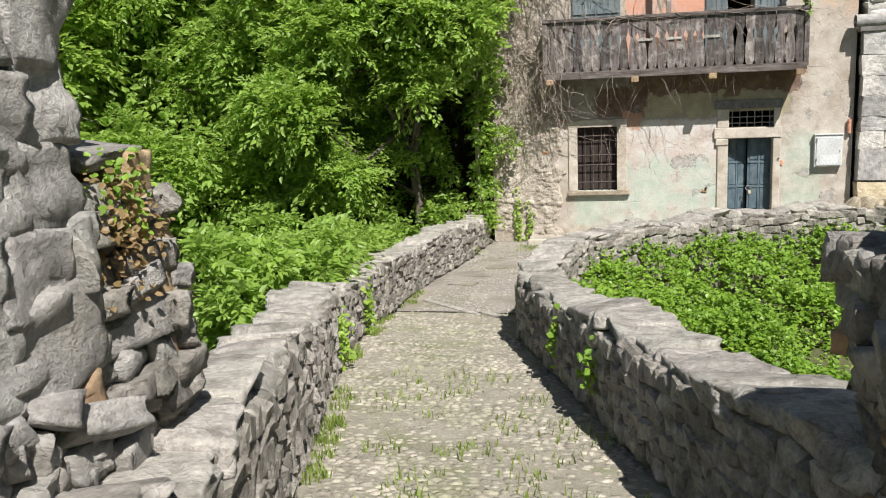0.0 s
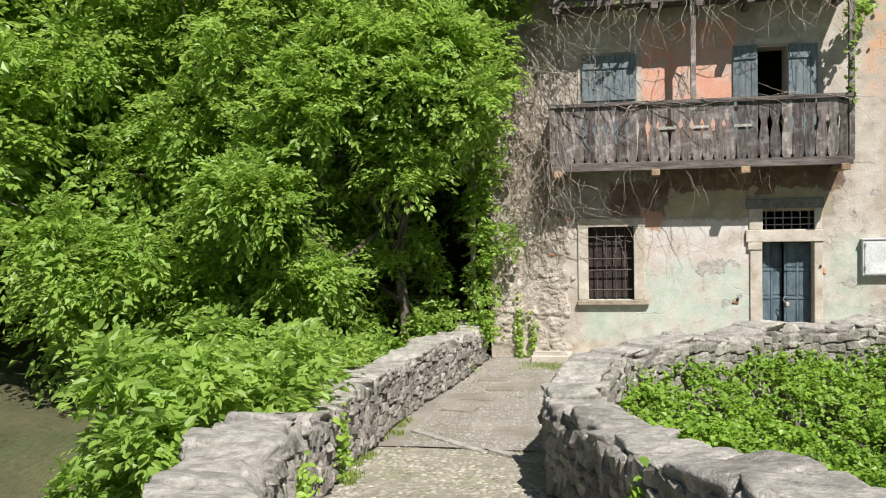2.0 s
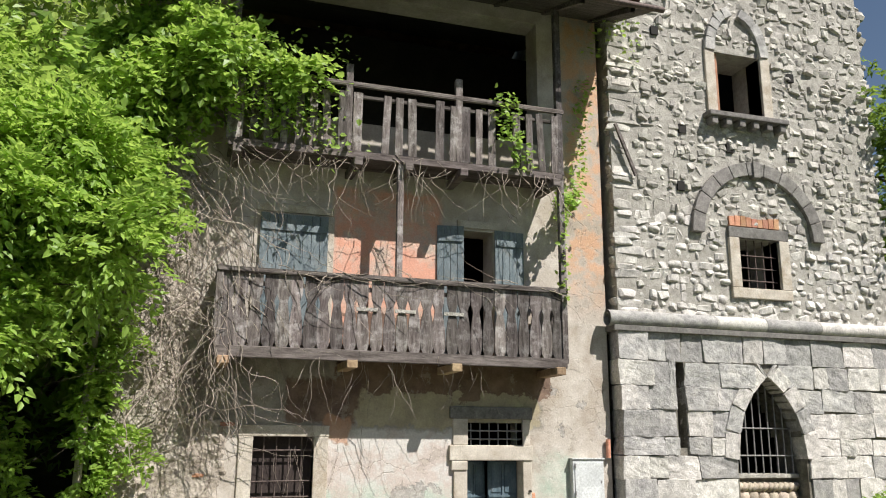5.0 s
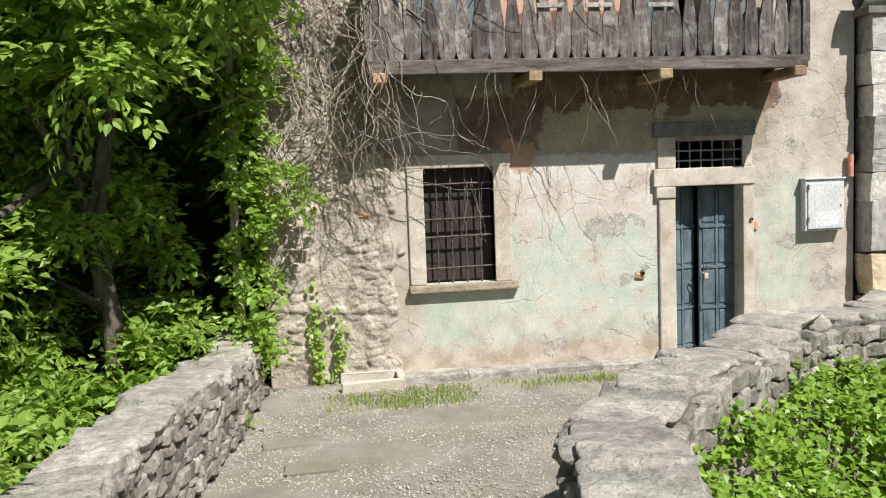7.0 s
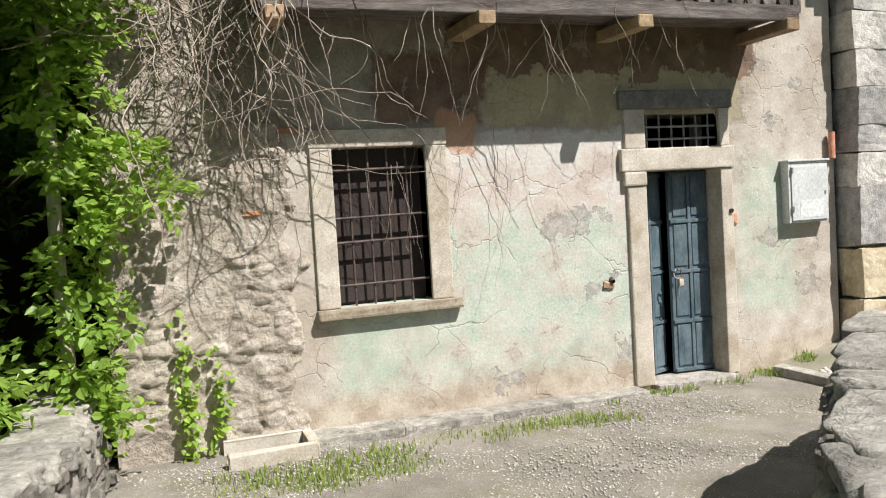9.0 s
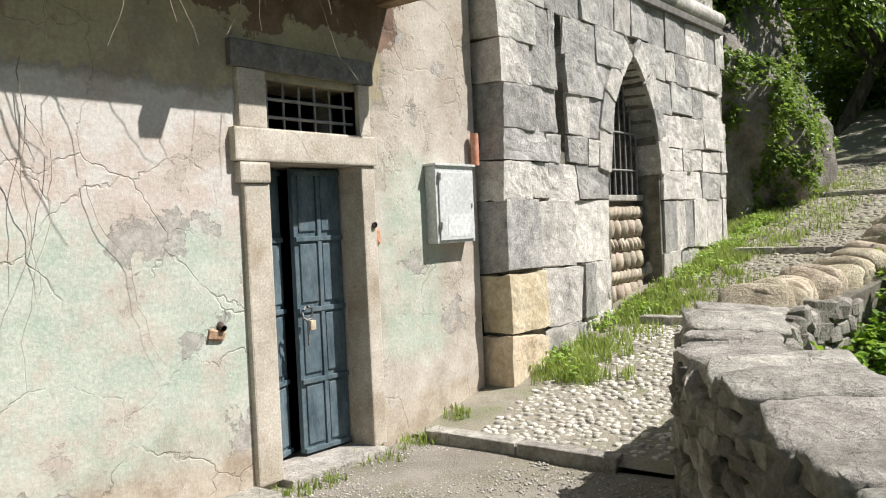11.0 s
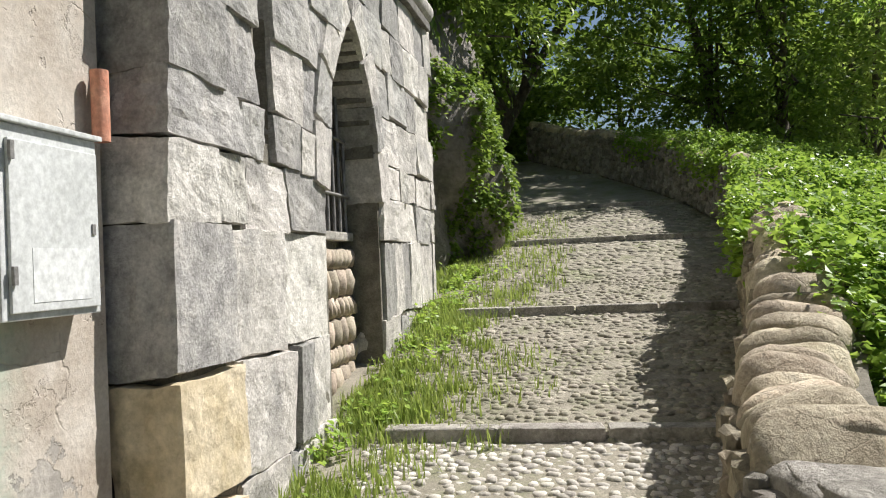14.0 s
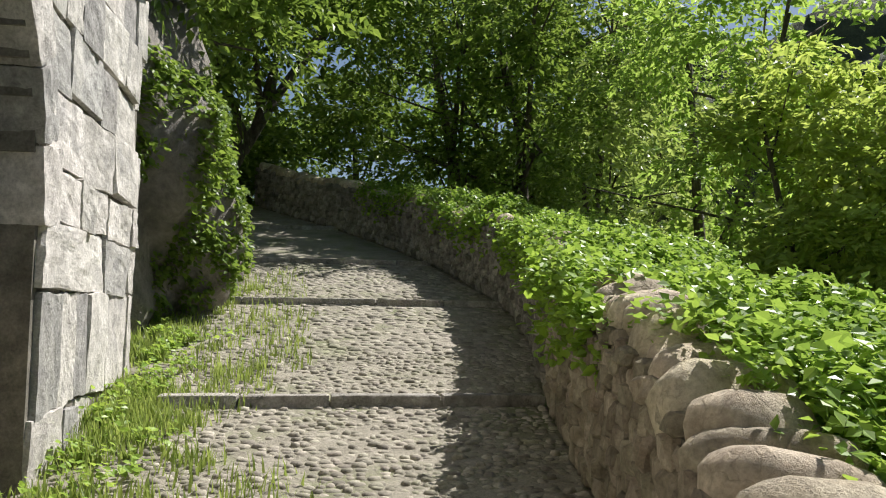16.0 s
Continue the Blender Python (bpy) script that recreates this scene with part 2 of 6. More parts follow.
M_LEAF_BRIGHT = leaf_material("bright_leaf", (0.13, 0.24, 0.03), (0.36, 0.51, 0.09), 0.42)
# darker copy of the leaf, shade put into its colour
M_LEAF_SHADE = leaf_material("shaded_leaf", (0.06, 0.12, 0.02), (0.20, 0.30, 0.05), 0.45)
M_LEAF_GREY = leaf_material("willow_leaf", (0.14, 0.21, 0.05), (0.34, 0.44, 0.11), 0.45)
M_IVY = leaf_material("ivy_leaf", (0.08, 0.17, 0.02), (0.28, 0.44, 0.055), 0.4)
# lighter copy of the ivy leaf, sunlight put into its colour
M_IVY_SUN = leaf_material("sunlit_ivy_leaf", (0.08, 0.17, 0.025), (0.30, 0.45, 0.075), 0.4)
M_GRASS = leaf_material("grass_blade", (0.13, 0.20, 0.035), (0.30, 0.38, 0.10), 0.45)


def plaster_material():
    """Lime plaster: pale green wash low down, cream above, pink behind the lower balcony, with worn patches."""
    m = bpy.data.materials.new("old_plaster")
    m.use_nodes = True
    N, L = m.node_tree.nodes, m.node_tree.links
    b = N["Principled BSDF"]
    geo = N.new("ShaderNodeNewGeometry")
    sep = N.new("ShaderNodeSeparateXYZ")
    L.new(geo.outputs["Position"], sep.inputs[0])

    def noisy(scale, detail=8, rough=0.65):
        n = N.new("ShaderNodeTexNoise")
        n.inputs["Scale"].default_value, n.inputs["Detail"].default_value, n.inputs["Roughness"].default_value = scale, detail, rough
        L.new(geo.outputs["Position"], n.inputs["Vector"])
        return n.outputs["Fac"]

    def ranged(v, a, c, lo=0.0, hi=1.0):
        r = N.new("ShaderNodeMapRange")
        for k, x in (("From Min", a), ("From Max", c), ("To Min", lo), ("To Max", hi)):
            r.inputs[k].default_value = x
        L.new(v, r.inputs["Value"])
        return r.outputs[0]

    def calc(op, p, q):
        n = N.new("ShaderNodeMath")
        n.operation = op
        for k, v in ((0, p), (1, q)):
            if isinstance(v, (int, float)):
                n.inputs[k].default_value = v
            else:
                L.new(v, n.inputs[k])
        return n.outputs[0]

    def blend(fac, one, two):
        n = N.new("ShaderNodeMixRGB")
        L.new(fac, n.inputs[0])
        for k, v in ((1, one), (2, two)):
            if isinstance(v, tuple):
                n.inputs[k].default_value = (*v, 1)
            else:
                L.new(v, n.inputs[k])
        return n.outputs[0]

    big, mid, fine, ragged = noisy(0.9), noisy(3.2), noisy(38, 8, 0.7), noisy(2.3, 10, 0.72)
    X, Z = sep.outputs["X"], sep.outputs["Z"]

    def edge_of(coord, at, side, wob, soft):
        """1 on one side of a ragged line, 0 on the other."""
        moved = calc('ADD', coord, calc('MULTIPLY', calc('SUBTRACT', ragged if wob > 0 else mid, 0.5), abs(wob)))
        return ranged(moved, at - soft, at + soft, 0 if side > 0 else 1, 1 if side > 0 else 0)

    def zone(x0, x1, z0, z1, wob=0.9, soft=0.04):
        a = calc('MULTIPLY', edge_of(X, x0, 1, wob, soft), edge_of(X, x1, -1, -wob, soft))
        return calc('MULTIPLY', a, calc('MULTIPLY', edge_of(Z, z0, 1, -wob, soft), edge_of(Z, z1, -1, wob, soft)))

    cream = blend(ranged(mid, 0.35, 0.65), (0.40, 0.345, 0.285), (0.57, 0.525, 0.465))
    cream = blend(ranged(big, 0.50, 0.60, 0, 0.55), cream, (0.36, 0.30, 0.235))
    # whitish and pink limewash between window and door
    col = blend(calc('MULTIPLY', zone(-0.1, 2.1, -1.15, 1.15, 0.8, 0.06), 0.85), cream, blend(ranged(ragged, 0.46, 0.54), (0.61, 0.585, 0.545), (0.55, 0.475, 0.425)))
    # pale green wash, worn through in places
    green_tone = blend(ranged(mid, 0.4, 0.62), (0.40, 0.475, 0.39), (0.52, 0.555, 0.475))
    green = calc('MAXIMUM', zone(-1.05, 2.2, -1.34, 0.12, 0.75, 0.10), zone(3.22, 3.98, -1.0, 0.62, 0.5, 0.08))
    green = calc('MULTIPLY', green, ranged(calc('ADD', ragged, calc('MULTIPLY', fine, 0.25)), 0.56, 0.74, 0.9, 0.15))
    col = blend(green, col, green_tone)
    # bare brown mortar along the foot, and cream drips under the sill
    col = blend(calc('MULTIPLY', edge_of(Z, -1.33, -1, 0.6, 0.05), 0.75), col, blend(ranged(mid, 0.42, 0.58), (0.37, 0.30, 0.225), (0.52, 0.455, 0.37)))
    pink = zone(0.05, 1.72, 2.0, 4.5, 0.12, 0.05)
    col = blend(calc('MULTIPLY', pink, ranged(mid, 0.36, 0.5, 0.3, 0.9)), col, blend(ranged(ragged, 0.45, 0.6), (0.66, 0.32, 0.22), (0.60, 0.42, 0.33)))
    strip = calc('MULTIPLY', ranged(X, 3.75, 3.95), ranged(Z, 2.6, 3.6))
    col = blend(calc('MULTIPLY', strip, ranged(mid, 0.42, 0.55, 0, 0.8)), col, (0.58, 0.33, 0.19))
    # coats peeled off in scallops below the lower balcony: grey, which also paints in its shade, then olive, then brown
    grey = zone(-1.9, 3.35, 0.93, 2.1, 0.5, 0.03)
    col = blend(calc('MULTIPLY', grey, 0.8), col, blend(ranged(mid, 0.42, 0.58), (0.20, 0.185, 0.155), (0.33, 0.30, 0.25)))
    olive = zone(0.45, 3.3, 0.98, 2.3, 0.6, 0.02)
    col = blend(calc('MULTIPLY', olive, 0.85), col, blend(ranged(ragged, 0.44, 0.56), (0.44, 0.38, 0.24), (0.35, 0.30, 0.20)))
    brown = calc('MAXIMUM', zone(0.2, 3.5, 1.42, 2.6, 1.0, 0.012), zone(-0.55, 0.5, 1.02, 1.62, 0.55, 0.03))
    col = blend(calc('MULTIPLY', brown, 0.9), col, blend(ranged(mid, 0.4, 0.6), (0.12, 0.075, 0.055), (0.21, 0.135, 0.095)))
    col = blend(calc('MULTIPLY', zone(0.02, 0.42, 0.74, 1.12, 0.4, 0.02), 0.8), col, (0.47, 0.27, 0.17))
    worn = None
    for cx, cz, rad in ((1.12, 0.05, 0.15), (1.42, 0.08, 0.15), (1.62, 0.13, 0.09), (1.72, -0.52, 0.07), (3.62, -0.25, 0.09), (1.9, -1.2, 0.15), (0.55, -1.35, 0.10), (4.1, -0.75, 0.15), (3.7, 0.95, 0.08), (4.05, 1.35, 0.07), (3.55, 1.5, 0.05), (1.55, -0.62, 0.06)):
        dx, dz = calc('SUBTRACT', X, cx), calc('MULTIPLY', calc('SUBTRACT', Z, cz), 1.35)
        dist = calc('SQRT', calc('ADD', calc('MULTIPLY', dx, dx), calc('MULTIPLY', dz, dz)), 0)
        spot = ranged(calc('ADD', dist, calc('MULTIPLY', calc('SUBTRACT', noisy(7.0), 0.5), 0.75)), rad, rad + 0.012, 1, 0)
        worn = spot if worn is None else calc('MAXIMUM', worn, spot)
    col = blend(calc('MULTIPLY', worn, 0.8), col, blend(ranged(noisy(14), 0.42, 0.58), (0.30, 0.285, 0.26), (0.47, 0.44, 0.40)))
    # pock marks on the cream strip beside the tower
    pits = calc('MULTIPLY', ranged(noisy(11, 4, 0.6), 0.635, 0.66), calc('MULTIPLY', ranged(X, 3.2, 3.5), ranged(Z, -0.6, 0.2)))
    worn = calc('MAXIMUM', worn, pits)
    grain = ranged(fine, 0.3, 0.7, 0.80, 1.14)
    hv = N.new("ShaderNodeHueSaturation")
    L.new(col, hv.inputs["Color"])
    L.new(grain, hv.inputs["Value"])
    col = hv.outputs[0]
    flake = ranged(calc('ADD', calc('MULTIPLY', ragged, 0.85), calc('MULTIPLY', fine, 0.15)), 0.585, 0.60)
    col = blend(calc('MULTIPLY', flake, 0.4), col, (0.40, 0.35, 0.29))
    # hair cracks
    wob = N.new("ShaderNodeVectorMath")
    wob.operation = 'MULTIPLY_ADD'
    wob.inputs[1].default_value = (0.5, 0.5, 0.5)
    nv = N.new("ShaderNodeTexNoise")
    nv.inputs["Scale"].default_value, nv.inputs["Detail"].default_value = 2.5, 6
    L.new(geo.outputs["Position"], nv.inputs["Vector"])
    L.new(nv.outputs["Color"], wob.inputs[0])
    L.new(geo.outputs["Position"], wob.inputs[2])
    vo = N.new("ShaderNodeTexVoronoi")
    vo.feature = 'DISTANCE_TO_EDGE'
    vo.inputs["Scale"].default_value = 1.5
    L.new(wob.outputs[0], vo.inputs["Vector"])
    crack = calc('MULTIPLY', ranged(vo.outputs["Distance"], 0.0, 0.012, 1, 0), ranged(big, 0.46, 0.54))
    col = blend(calc('MULTIPLY', crack, 0.25), col, (0.22, 0.19, 0.15))
    L.new(col, b.inputs["Base Color"])
    b.inputs["Roughness"].default_value = 0.9
    b.inputs["Specular IOR Level"].default_value = 0.2
    bp = N.new("ShaderNodeBump")
    bp.inputs["Strength"].default_value, bp.inputs["Distance"].default_value = 0.55, 0.024
    L.new(calc('SUBTRACT', calc('ADD', calc('MULTIPLY', fine, 0.28), calc('ADD', mid, calc('MULTIPLY', ragged, 0.6))), calc('ADD', calc('MULTIPLY', flake, 0.4), calc('ADD', calc('MULTIPLY', crack, 0.4), calc('MULTIPLY', worn, 1.3)))), bp.inputs["Height"])
    L.new(bp.outputs[0], b.inputs["Normal"])
    return m


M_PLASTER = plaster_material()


def water_material():
    m = bpy.data.materials.new("river_water")
    m.use_nodes = True
    N, L = m.node_tree.nodes, m.node_tree.links
    b = N["Principled BSDF"]
    geo = N.new("ShaderNodeNewGeometry")
    n = N.new("ShaderNodeTexNoise")
    n.inputs["Scale"].default_value, n.inputs["Detail"].default_value = 1.6, 9
    L.new(geo.outputs["Position"], n.inputs["Vector"])
    r = N.new("ShaderNodeValToRGB")
    r.color_ramp.elements[0].position, r.color_ramp.elements[1].position = 0.56, 0.68
    r.color_ramp.elements[0].color, r.color_ramp.elements[1].color = (0.10, 0.125, 0.10, 1), (0.75, 0.77, 0.75, 1)
    L.new(n.outputs["Fac"], r.inputs[0])
    L.new(r.outputs[0], b.inputs["Base Color"])
    b.inputs["Roughness"].default_value = 0.15
    bp = N.new("ShaderNodeBump")
    bp.inputs["Strength"].default_value, bp.inputs["Distance"].default_value = 0.6, 0.1
    L.new(n.outputs["Fac"], bp.inputs["Height"])
    L.new(bp.outputs[0], b.inputs["Normal"])
    return m


M_WATER = water_material()


# ---------------------------------------------------------------- mesh helpers
def mesh_np(name, verts, faces, mat, smooth=False):
    """A mesh from arrays of vertices and of triangles or quads."""
    verts, faces = np.asarray(verts, np.float32), np.asarray(faces, np.int32)
    me = bpy.data.meshes.new(name)
    k = faces.shape[1]
    me.vertices.add(len(verts))
    me.vertices.foreach_set("co", verts.ravel())
    me.loops.add(faces.size)
    me.loops.foreach_set("vertex_index", faces.ravel())
    me.polygons.add(len(faces))
    me.polygons.foreach_set("loop_start", np.arange(0, faces.size, k, dtype=np.int32))
    me.polygons.foreach_set("use_smooth", np.full(len(faces), smooth))
    me.materials.append(mat)
    me.update(calc_edges=True)
    return me


def empty(name, at=(0, 0, 0)):
    ob = new(name)
    ob.location = at
    return ob


def part(name, data, parent, label=""):
    """One mesh object under a thing or part, given in world coordinates."""
    ob = new(name, data)
    ob.parent = parent
    p, loc = parent, Vector((0, 0, 0))
    while p:
        loc += p.location
        p = p.parent
    ob.location = -loc
    if label:
        tagged(ob, label)
    return ob


def cube_grid():
    """A cube of side 1, each face cut in four."""
    pts, idx, faces = [], {}, []
    for a in range(3):
        for s in (-0.5, 0.5):
            g = {}
            for i, u in enumerate((-0.5, 0.0, 0.5)):
                for j, v in enumerate((-0.5, 0.0, 0.5)):
                    p = [0, 0, 0]
                    p[a], p[(a + 1) % 3], p[(a + 2) % 3] = s, u, v
                    p = tuple(p)
                    if p not in idx:
                        idx[p] = len(pts)
                        pts.append(p)
                    g[i, j] = idx[p]
            for i in range(2):
                for j in range(2):
                    q = [g[i, j], g[i + 1, j], g[i + 1, j + 1], g[i, j + 1]]
                    faces.append(q if s > 0 else q[::-1])
    return np.array(pts, float), np.array(faces)


CUBE, CUBE_FACES = cube_grid()


def stone_shape(seed, round_off, rough):
    r = np.random.default_rng(seed)
    v = CUBE.copy()
    n = v / np.linalg.norm(v, axis=1)[:, None]
    v = v * (1 - round_off) + n * 0.56 * round_off
    return v + r.normal(0, rough, v.shape)


def chamfered(seed, cut, rough, skew):
    """A hewn block: a box with broken edges, its corners moved about."""
    r = np.random.default_rng(seed)
    bm = bmesh.new()
    bmesh.ops.create_cube(bm, size=1.0)
    for v in bm.verts:
        v.co += Vector(r.normal(0, skew, 3))
    bmesh.ops.bevel(bm, geom=bm.edges[:], offset=cut, segments=1, affect='EDGES')
    bmesh.ops.triangulate(bm, faces=bm.faces[:])
    for v in bm.verts:
        v.co += Vector(r.normal(0, rough, 3))
    bm.verts.index_update()
    v = np.array([tuple(p.co) for p in bm.verts])
    f = np.array([[p.index for p in q.verts] for q in bm.faces])
    bm.free()
    return v, f


def fine_grid(n):
    """A cube of side 1 with n by n quads a face."""
    idx, pts, faces = {}, [], []
    for a in range(3):
        for s in (0, n):
            g = {}
            for i in range(n + 1):
                for j in range(n + 1):
                    p = [0, 0, 0]
                    p[a], p[(a + 1) % 3], p[(a + 2) % 3] = s, i, j
                    p = tuple(p)
                    if p not in idx:
                        idx[p] = len(pts)
                        pts.append([c / n - 0.5 for c in p])
                    g[i, j] = idx[p]
            for i in range(n):
                for j in range(n):
                    q = [g[i, j], g[i + 1, j], g[i + 1, j + 1], g[i, j + 1]]
                    faces.append(q if s else q[::-1])
    return np.array(pts, float), np.array(faces)


def weathered(seed, n, radius, lump, chip, skew, pit=0.0):
    """A large stone: rounded edges, uneven faces with broken ledges."""
    r = np.random.default_rng(seed)
    v, f = fine_grid(n)
    # draw the grid lines towards the edges, where the rounding is
    v = np.sign(v) * 0.5 * (1 - (1 - np.abs(v) * 2) ** 1.25)
    c = np.clip(v, -0.5 + radius, 0.5 - radius)
    d = v - c
    ln = np.linalg.norm(d, axis=1)[:, None]
    v = c + np.where(ln > 1e-6, d / np.maximum(ln, 1e-6) * radius, 0)
    corner = r.normal(0, skew, (2, 2, 2, 3))
    w = v + 0.5
    for i in range(2):
        for j in range(2):
            for k in range(2):
                wt = (w[:, 0] if i else 1 - w[:, 0]) * (w[:, 1] if j else 1 - w[:, 1]) * (w[:, 2] if k else 1 - w[:, 2])
                v = v + wt[:, None] * corner[i, j, k]
    off = Vector(r.uniform(-50, 50, 3))
    out = []
    for p in v:
        p = Vector(p)
        q = p * 2.2 + off
        big = noise.fractal(q, 1.0, 2.0, 4)
        step = math.floor(noise.noise(p * 3.1 + off) * 5) / 5
        out.append(tuple(p + p.normalized() * (big * lump + step * chip) + Vector(noise.noise_vector(q * 2.5)) * lump * 0.35 + Vector(noise.noise_vector(q * 8.0)) * pit))
    return np.array(out), f


COPINGS = [weathered(200 + s, 6, 0.10, 0.06, 0.06, 0.08, 0.018) for s in range(10)]
ASHLARS = [weathered(240 + s, 10, 0.016, 0.030, 0.016, 0.026, 0.013) for s in range(16)]
BIGS = [weathered(280 + s, 8, 0.05, 0.05, 0.06, 0.06, 0.014) for s in range(10)]
ROUGH = [weathered(360 + s, 4, 0.07, 0.07, 0.06, 0.09, 0.022) for s in range(12)]
ROUGH_ME = {}
ROUNDED = [weathered(320 + s, 6, 0.34, 0.035, 0.03, 0.05, 0.008) for s in range(10)]
COPING_ME, ASHLAR_ME, BIG_ME, ROUNDED_ME = {}, {}, {}, {}
RUBBLE = [chamfered(s, 0.17, 0.035, 0.075) for s in range(18)]
GRIT = [(np.array([(1, 0, 0), (-1, 0, 0), (0, 1, 0), (0, -1, 0), (0, 0, 1), (0, 0, -1)]) * 0.55 + np.random.default_rng(60 + k).normal(0, 0.09, (6, 3)), np.array([(0, 2, 4), (2, 1, 4), (1, 3, 4), (3, 0, 4), (2, 0, 5), (1, 2, 5), (3, 1, 5), (0, 3, 5)])) for k in range(9)]
CUBE_TRIS = np.concatenate([CUBE_FACES[:, [0, 1, 2]], CUBE_FACES[:, [0, 2, 3]]])
PEBBLES = [(stone_shape(40 + s, 0.72, 0.035), CUBE_TRIS) for s in range(8)]
BLOCKS = [chamfered(80 + s, 0.035, 0.009, 0.014) for s in range(18)]
RUBBLE_ME, PEBBLE_ME, BLOCK_ME = {}, {}, {}


def shared(shapes, store, i, mat, smooth):
    key = (i, mat.name)
    if key not in store:
        store[key] = mesh_np("stone", *shapes[i], mat, smooth)
    return store[key]


def stone_piece(name, parent, at, size, turn, shapes, store, mat, smooth=None):
    """One stone as an object of its own under its wall; alike stones share a mesh."""
    if smooth is None:
        smooth = shapes is PEBBLES or shapes is COPINGS or shapes is BIGS or shapes is ROUNDED or shapes is ROUGH
    ob = new(name, shared(shapes, store, int(rng.integers(len(shapes))), mat, smooth))
    ob.parent = parent
    m = Matrix.LocRotScale(Vector(at) - parent.location, turn, Vector(size))
    ob.matrix_basis = m
    return ob


class Heap:
    """Many small solids joined into one mesh."""

    def __init__(self):
        self.v, self.f, self.n = [], [], 0

    def put(self, shapes, at, size, turn):
        self.add(*shapes[int(rng.integers(len(shapes)))], at, size, turn)

    def add(self, verts, faces, at, size, turn=None):
        v = verts * np.asarray(size)
        if turn is not None:
            v = v @ np.array(turn.to_matrix()).T
        self.v.append(v + np.asarray(at))
        self.f.append(faces + self.n)
        self.n += len(v)

    def mesh(self, name, mat, smooth=False):
        return mesh_np(name, np.concatenate(self.v), np.concatenate(self.f), mat, smooth)


def box_bm(bm, x0, x1, y0, y1, z0, z1):
    vs = [bm.verts.new(p) for p in ((x0, y0, z0), (x1, y0, z0), (x1, y1, z0), (x0, y1, z0), (x0, y0, z1), (x1, y0, z1), (x1, y1, z1), (x0, y1, z1))]
    for q in ((0, 3, 2, 1), (4, 5, 6, 7), (0, 1, 5, 4), (1, 2, 6, 5), (2, 3, 7, 6), (3, 0, 4, 7)):
        bm.faces.new([vs[i] for i in q])
    return vs


def finish(bm, name, mat, bevel=0.0, jitter=0.0, smooth=False):
    if bevel:
        bmesh.ops.bevel(bm, geom=bm.edges[:], offset=bevel, segments=2, affect='EDGES', profile=0.6)
    if jitter:
        for v in bm.verts:
            v.co += Vector(rng.normal(0, jitter, 3))
    me = bpy.data.meshes.new(name)
    bm.to_mesh(me)
    bm.free()
    me.materials.append(mat)
    if smooth:
        me.polygons.foreach_set("use_smooth", np.ones(len(me.polygons), bool))
    return me


def slab(name, x0, x1, y0, y1, z0, z1, mat, bevel=0.012, jitter=0.0):
    bm = bmesh.new()
    box_bm(bm, x0, x1, y0, y1, z0, z1)
    return finish(bm, name, mat, bevel, jitter)


def rod(name, pts, radius, mat, sides=6, taper=1.0):
    """A round bar or limb through points."""
    V, Fc = [], []
    pts = [Vector(p) for p in pts]
    for i, p in enumerate(pts):
        d = (pts[min(i + 1, len(pts) - 1)] - pts[max(i - 1, 0)]).normalized()
        a = d.orthogonal().normalized()
        c = d.cross(a)
        r = radius * (1 + (taper - 1) * i / max(1, len(pts) - 1))
        for k in range(sides):
            w = 2 * math.pi * k / sides
            V.append(p + (a * math.cos(w) + c * math.sin(w)) * r)
    for i in range(len(pts) - 1):
        for k in range(sides):
            Fc.append((i * sides + k, i * sides + (k + 1) % sides, (i + 1) * sides + (k + 1) % sides, (i + 1) * sides + k))
    return np.array([tuple(v) for v in V]), np.array(Fc)


def rods_mesh(name, lines, mat, sides=5):
    h = Heap()
    for pts, r, tp in lines:
        v, f = rod("", pts, r, mat, sides, tp)
        h.add(v, f, (0, 0, 0), (1, 1, 1))
    return h.mesh(name, mat, True)


def blades(centres, nrm, ax, size, wide, plain=False):
    """Leaves with a midrib fold; small ones near the walk have a rounded middle and a tip."""
    n = len(centres)
    nrm = nrm / (np.linalg.norm(nrm, axis=1)[:, None] + 1e-9)
    ax = ax - (ax * nrm).sum(1)[:, None] * nrm
    ax = ax / (np.linalg.norm(ax, axis=1)[:, None] + 1e-9)
    sd = np.cross(nrm, ax)
    s = size * rng.uniform(0.55, 1.3, n)[:, None]
    w = s * wide * 0.5
    if size > 0.125 or plain:
        V = np.empty((n, 4, 3))
        V[:, 0] = centres - ax * s * 0.5
        V[:, 1] = centres + sd * w - ax * s * 0.06 + nrm * s * 0.10
        V[:, 2] = centres + ax * s * 0.5 - nrm * s * 0.08
        V[:, 3] = centres - sd * w - ax * s * 0.06 + nrm * s * 0.10
        return V.reshape(-1, 3), np.arange(n * 4).reshape(-1, 4)
    V = np.empty((n, 6, 3))
    V[:, 0] = centres - ax * s * 0.5
    V[:, 1] = centres + sd * w - ax * s * 0.2 + nrm * s * 0.09
    V[:, 2] = centres + sd * w * 0.75 + ax * s * 0.2 + nrm * s * 0.06
    V[:, 3] = centres + ax * s * 0.52 - nrm * s * 0.10
    V[:, 4] = centres - sd * w * 0.75 + ax * s * 0.2 + nrm * s * 0.06
    V[:, 5] = centres - sd * w - ax * s * 0.2 + nrm * s * 0.09
    k = (np.arange(n) * 6)[:, None]
    f = np.concatenate([k + np.array([0, 1, 2, 3]), k + np.array([3, 4, 5, 0])], 1).reshape(-1, 4)
    return V.reshape(-1, 3), f


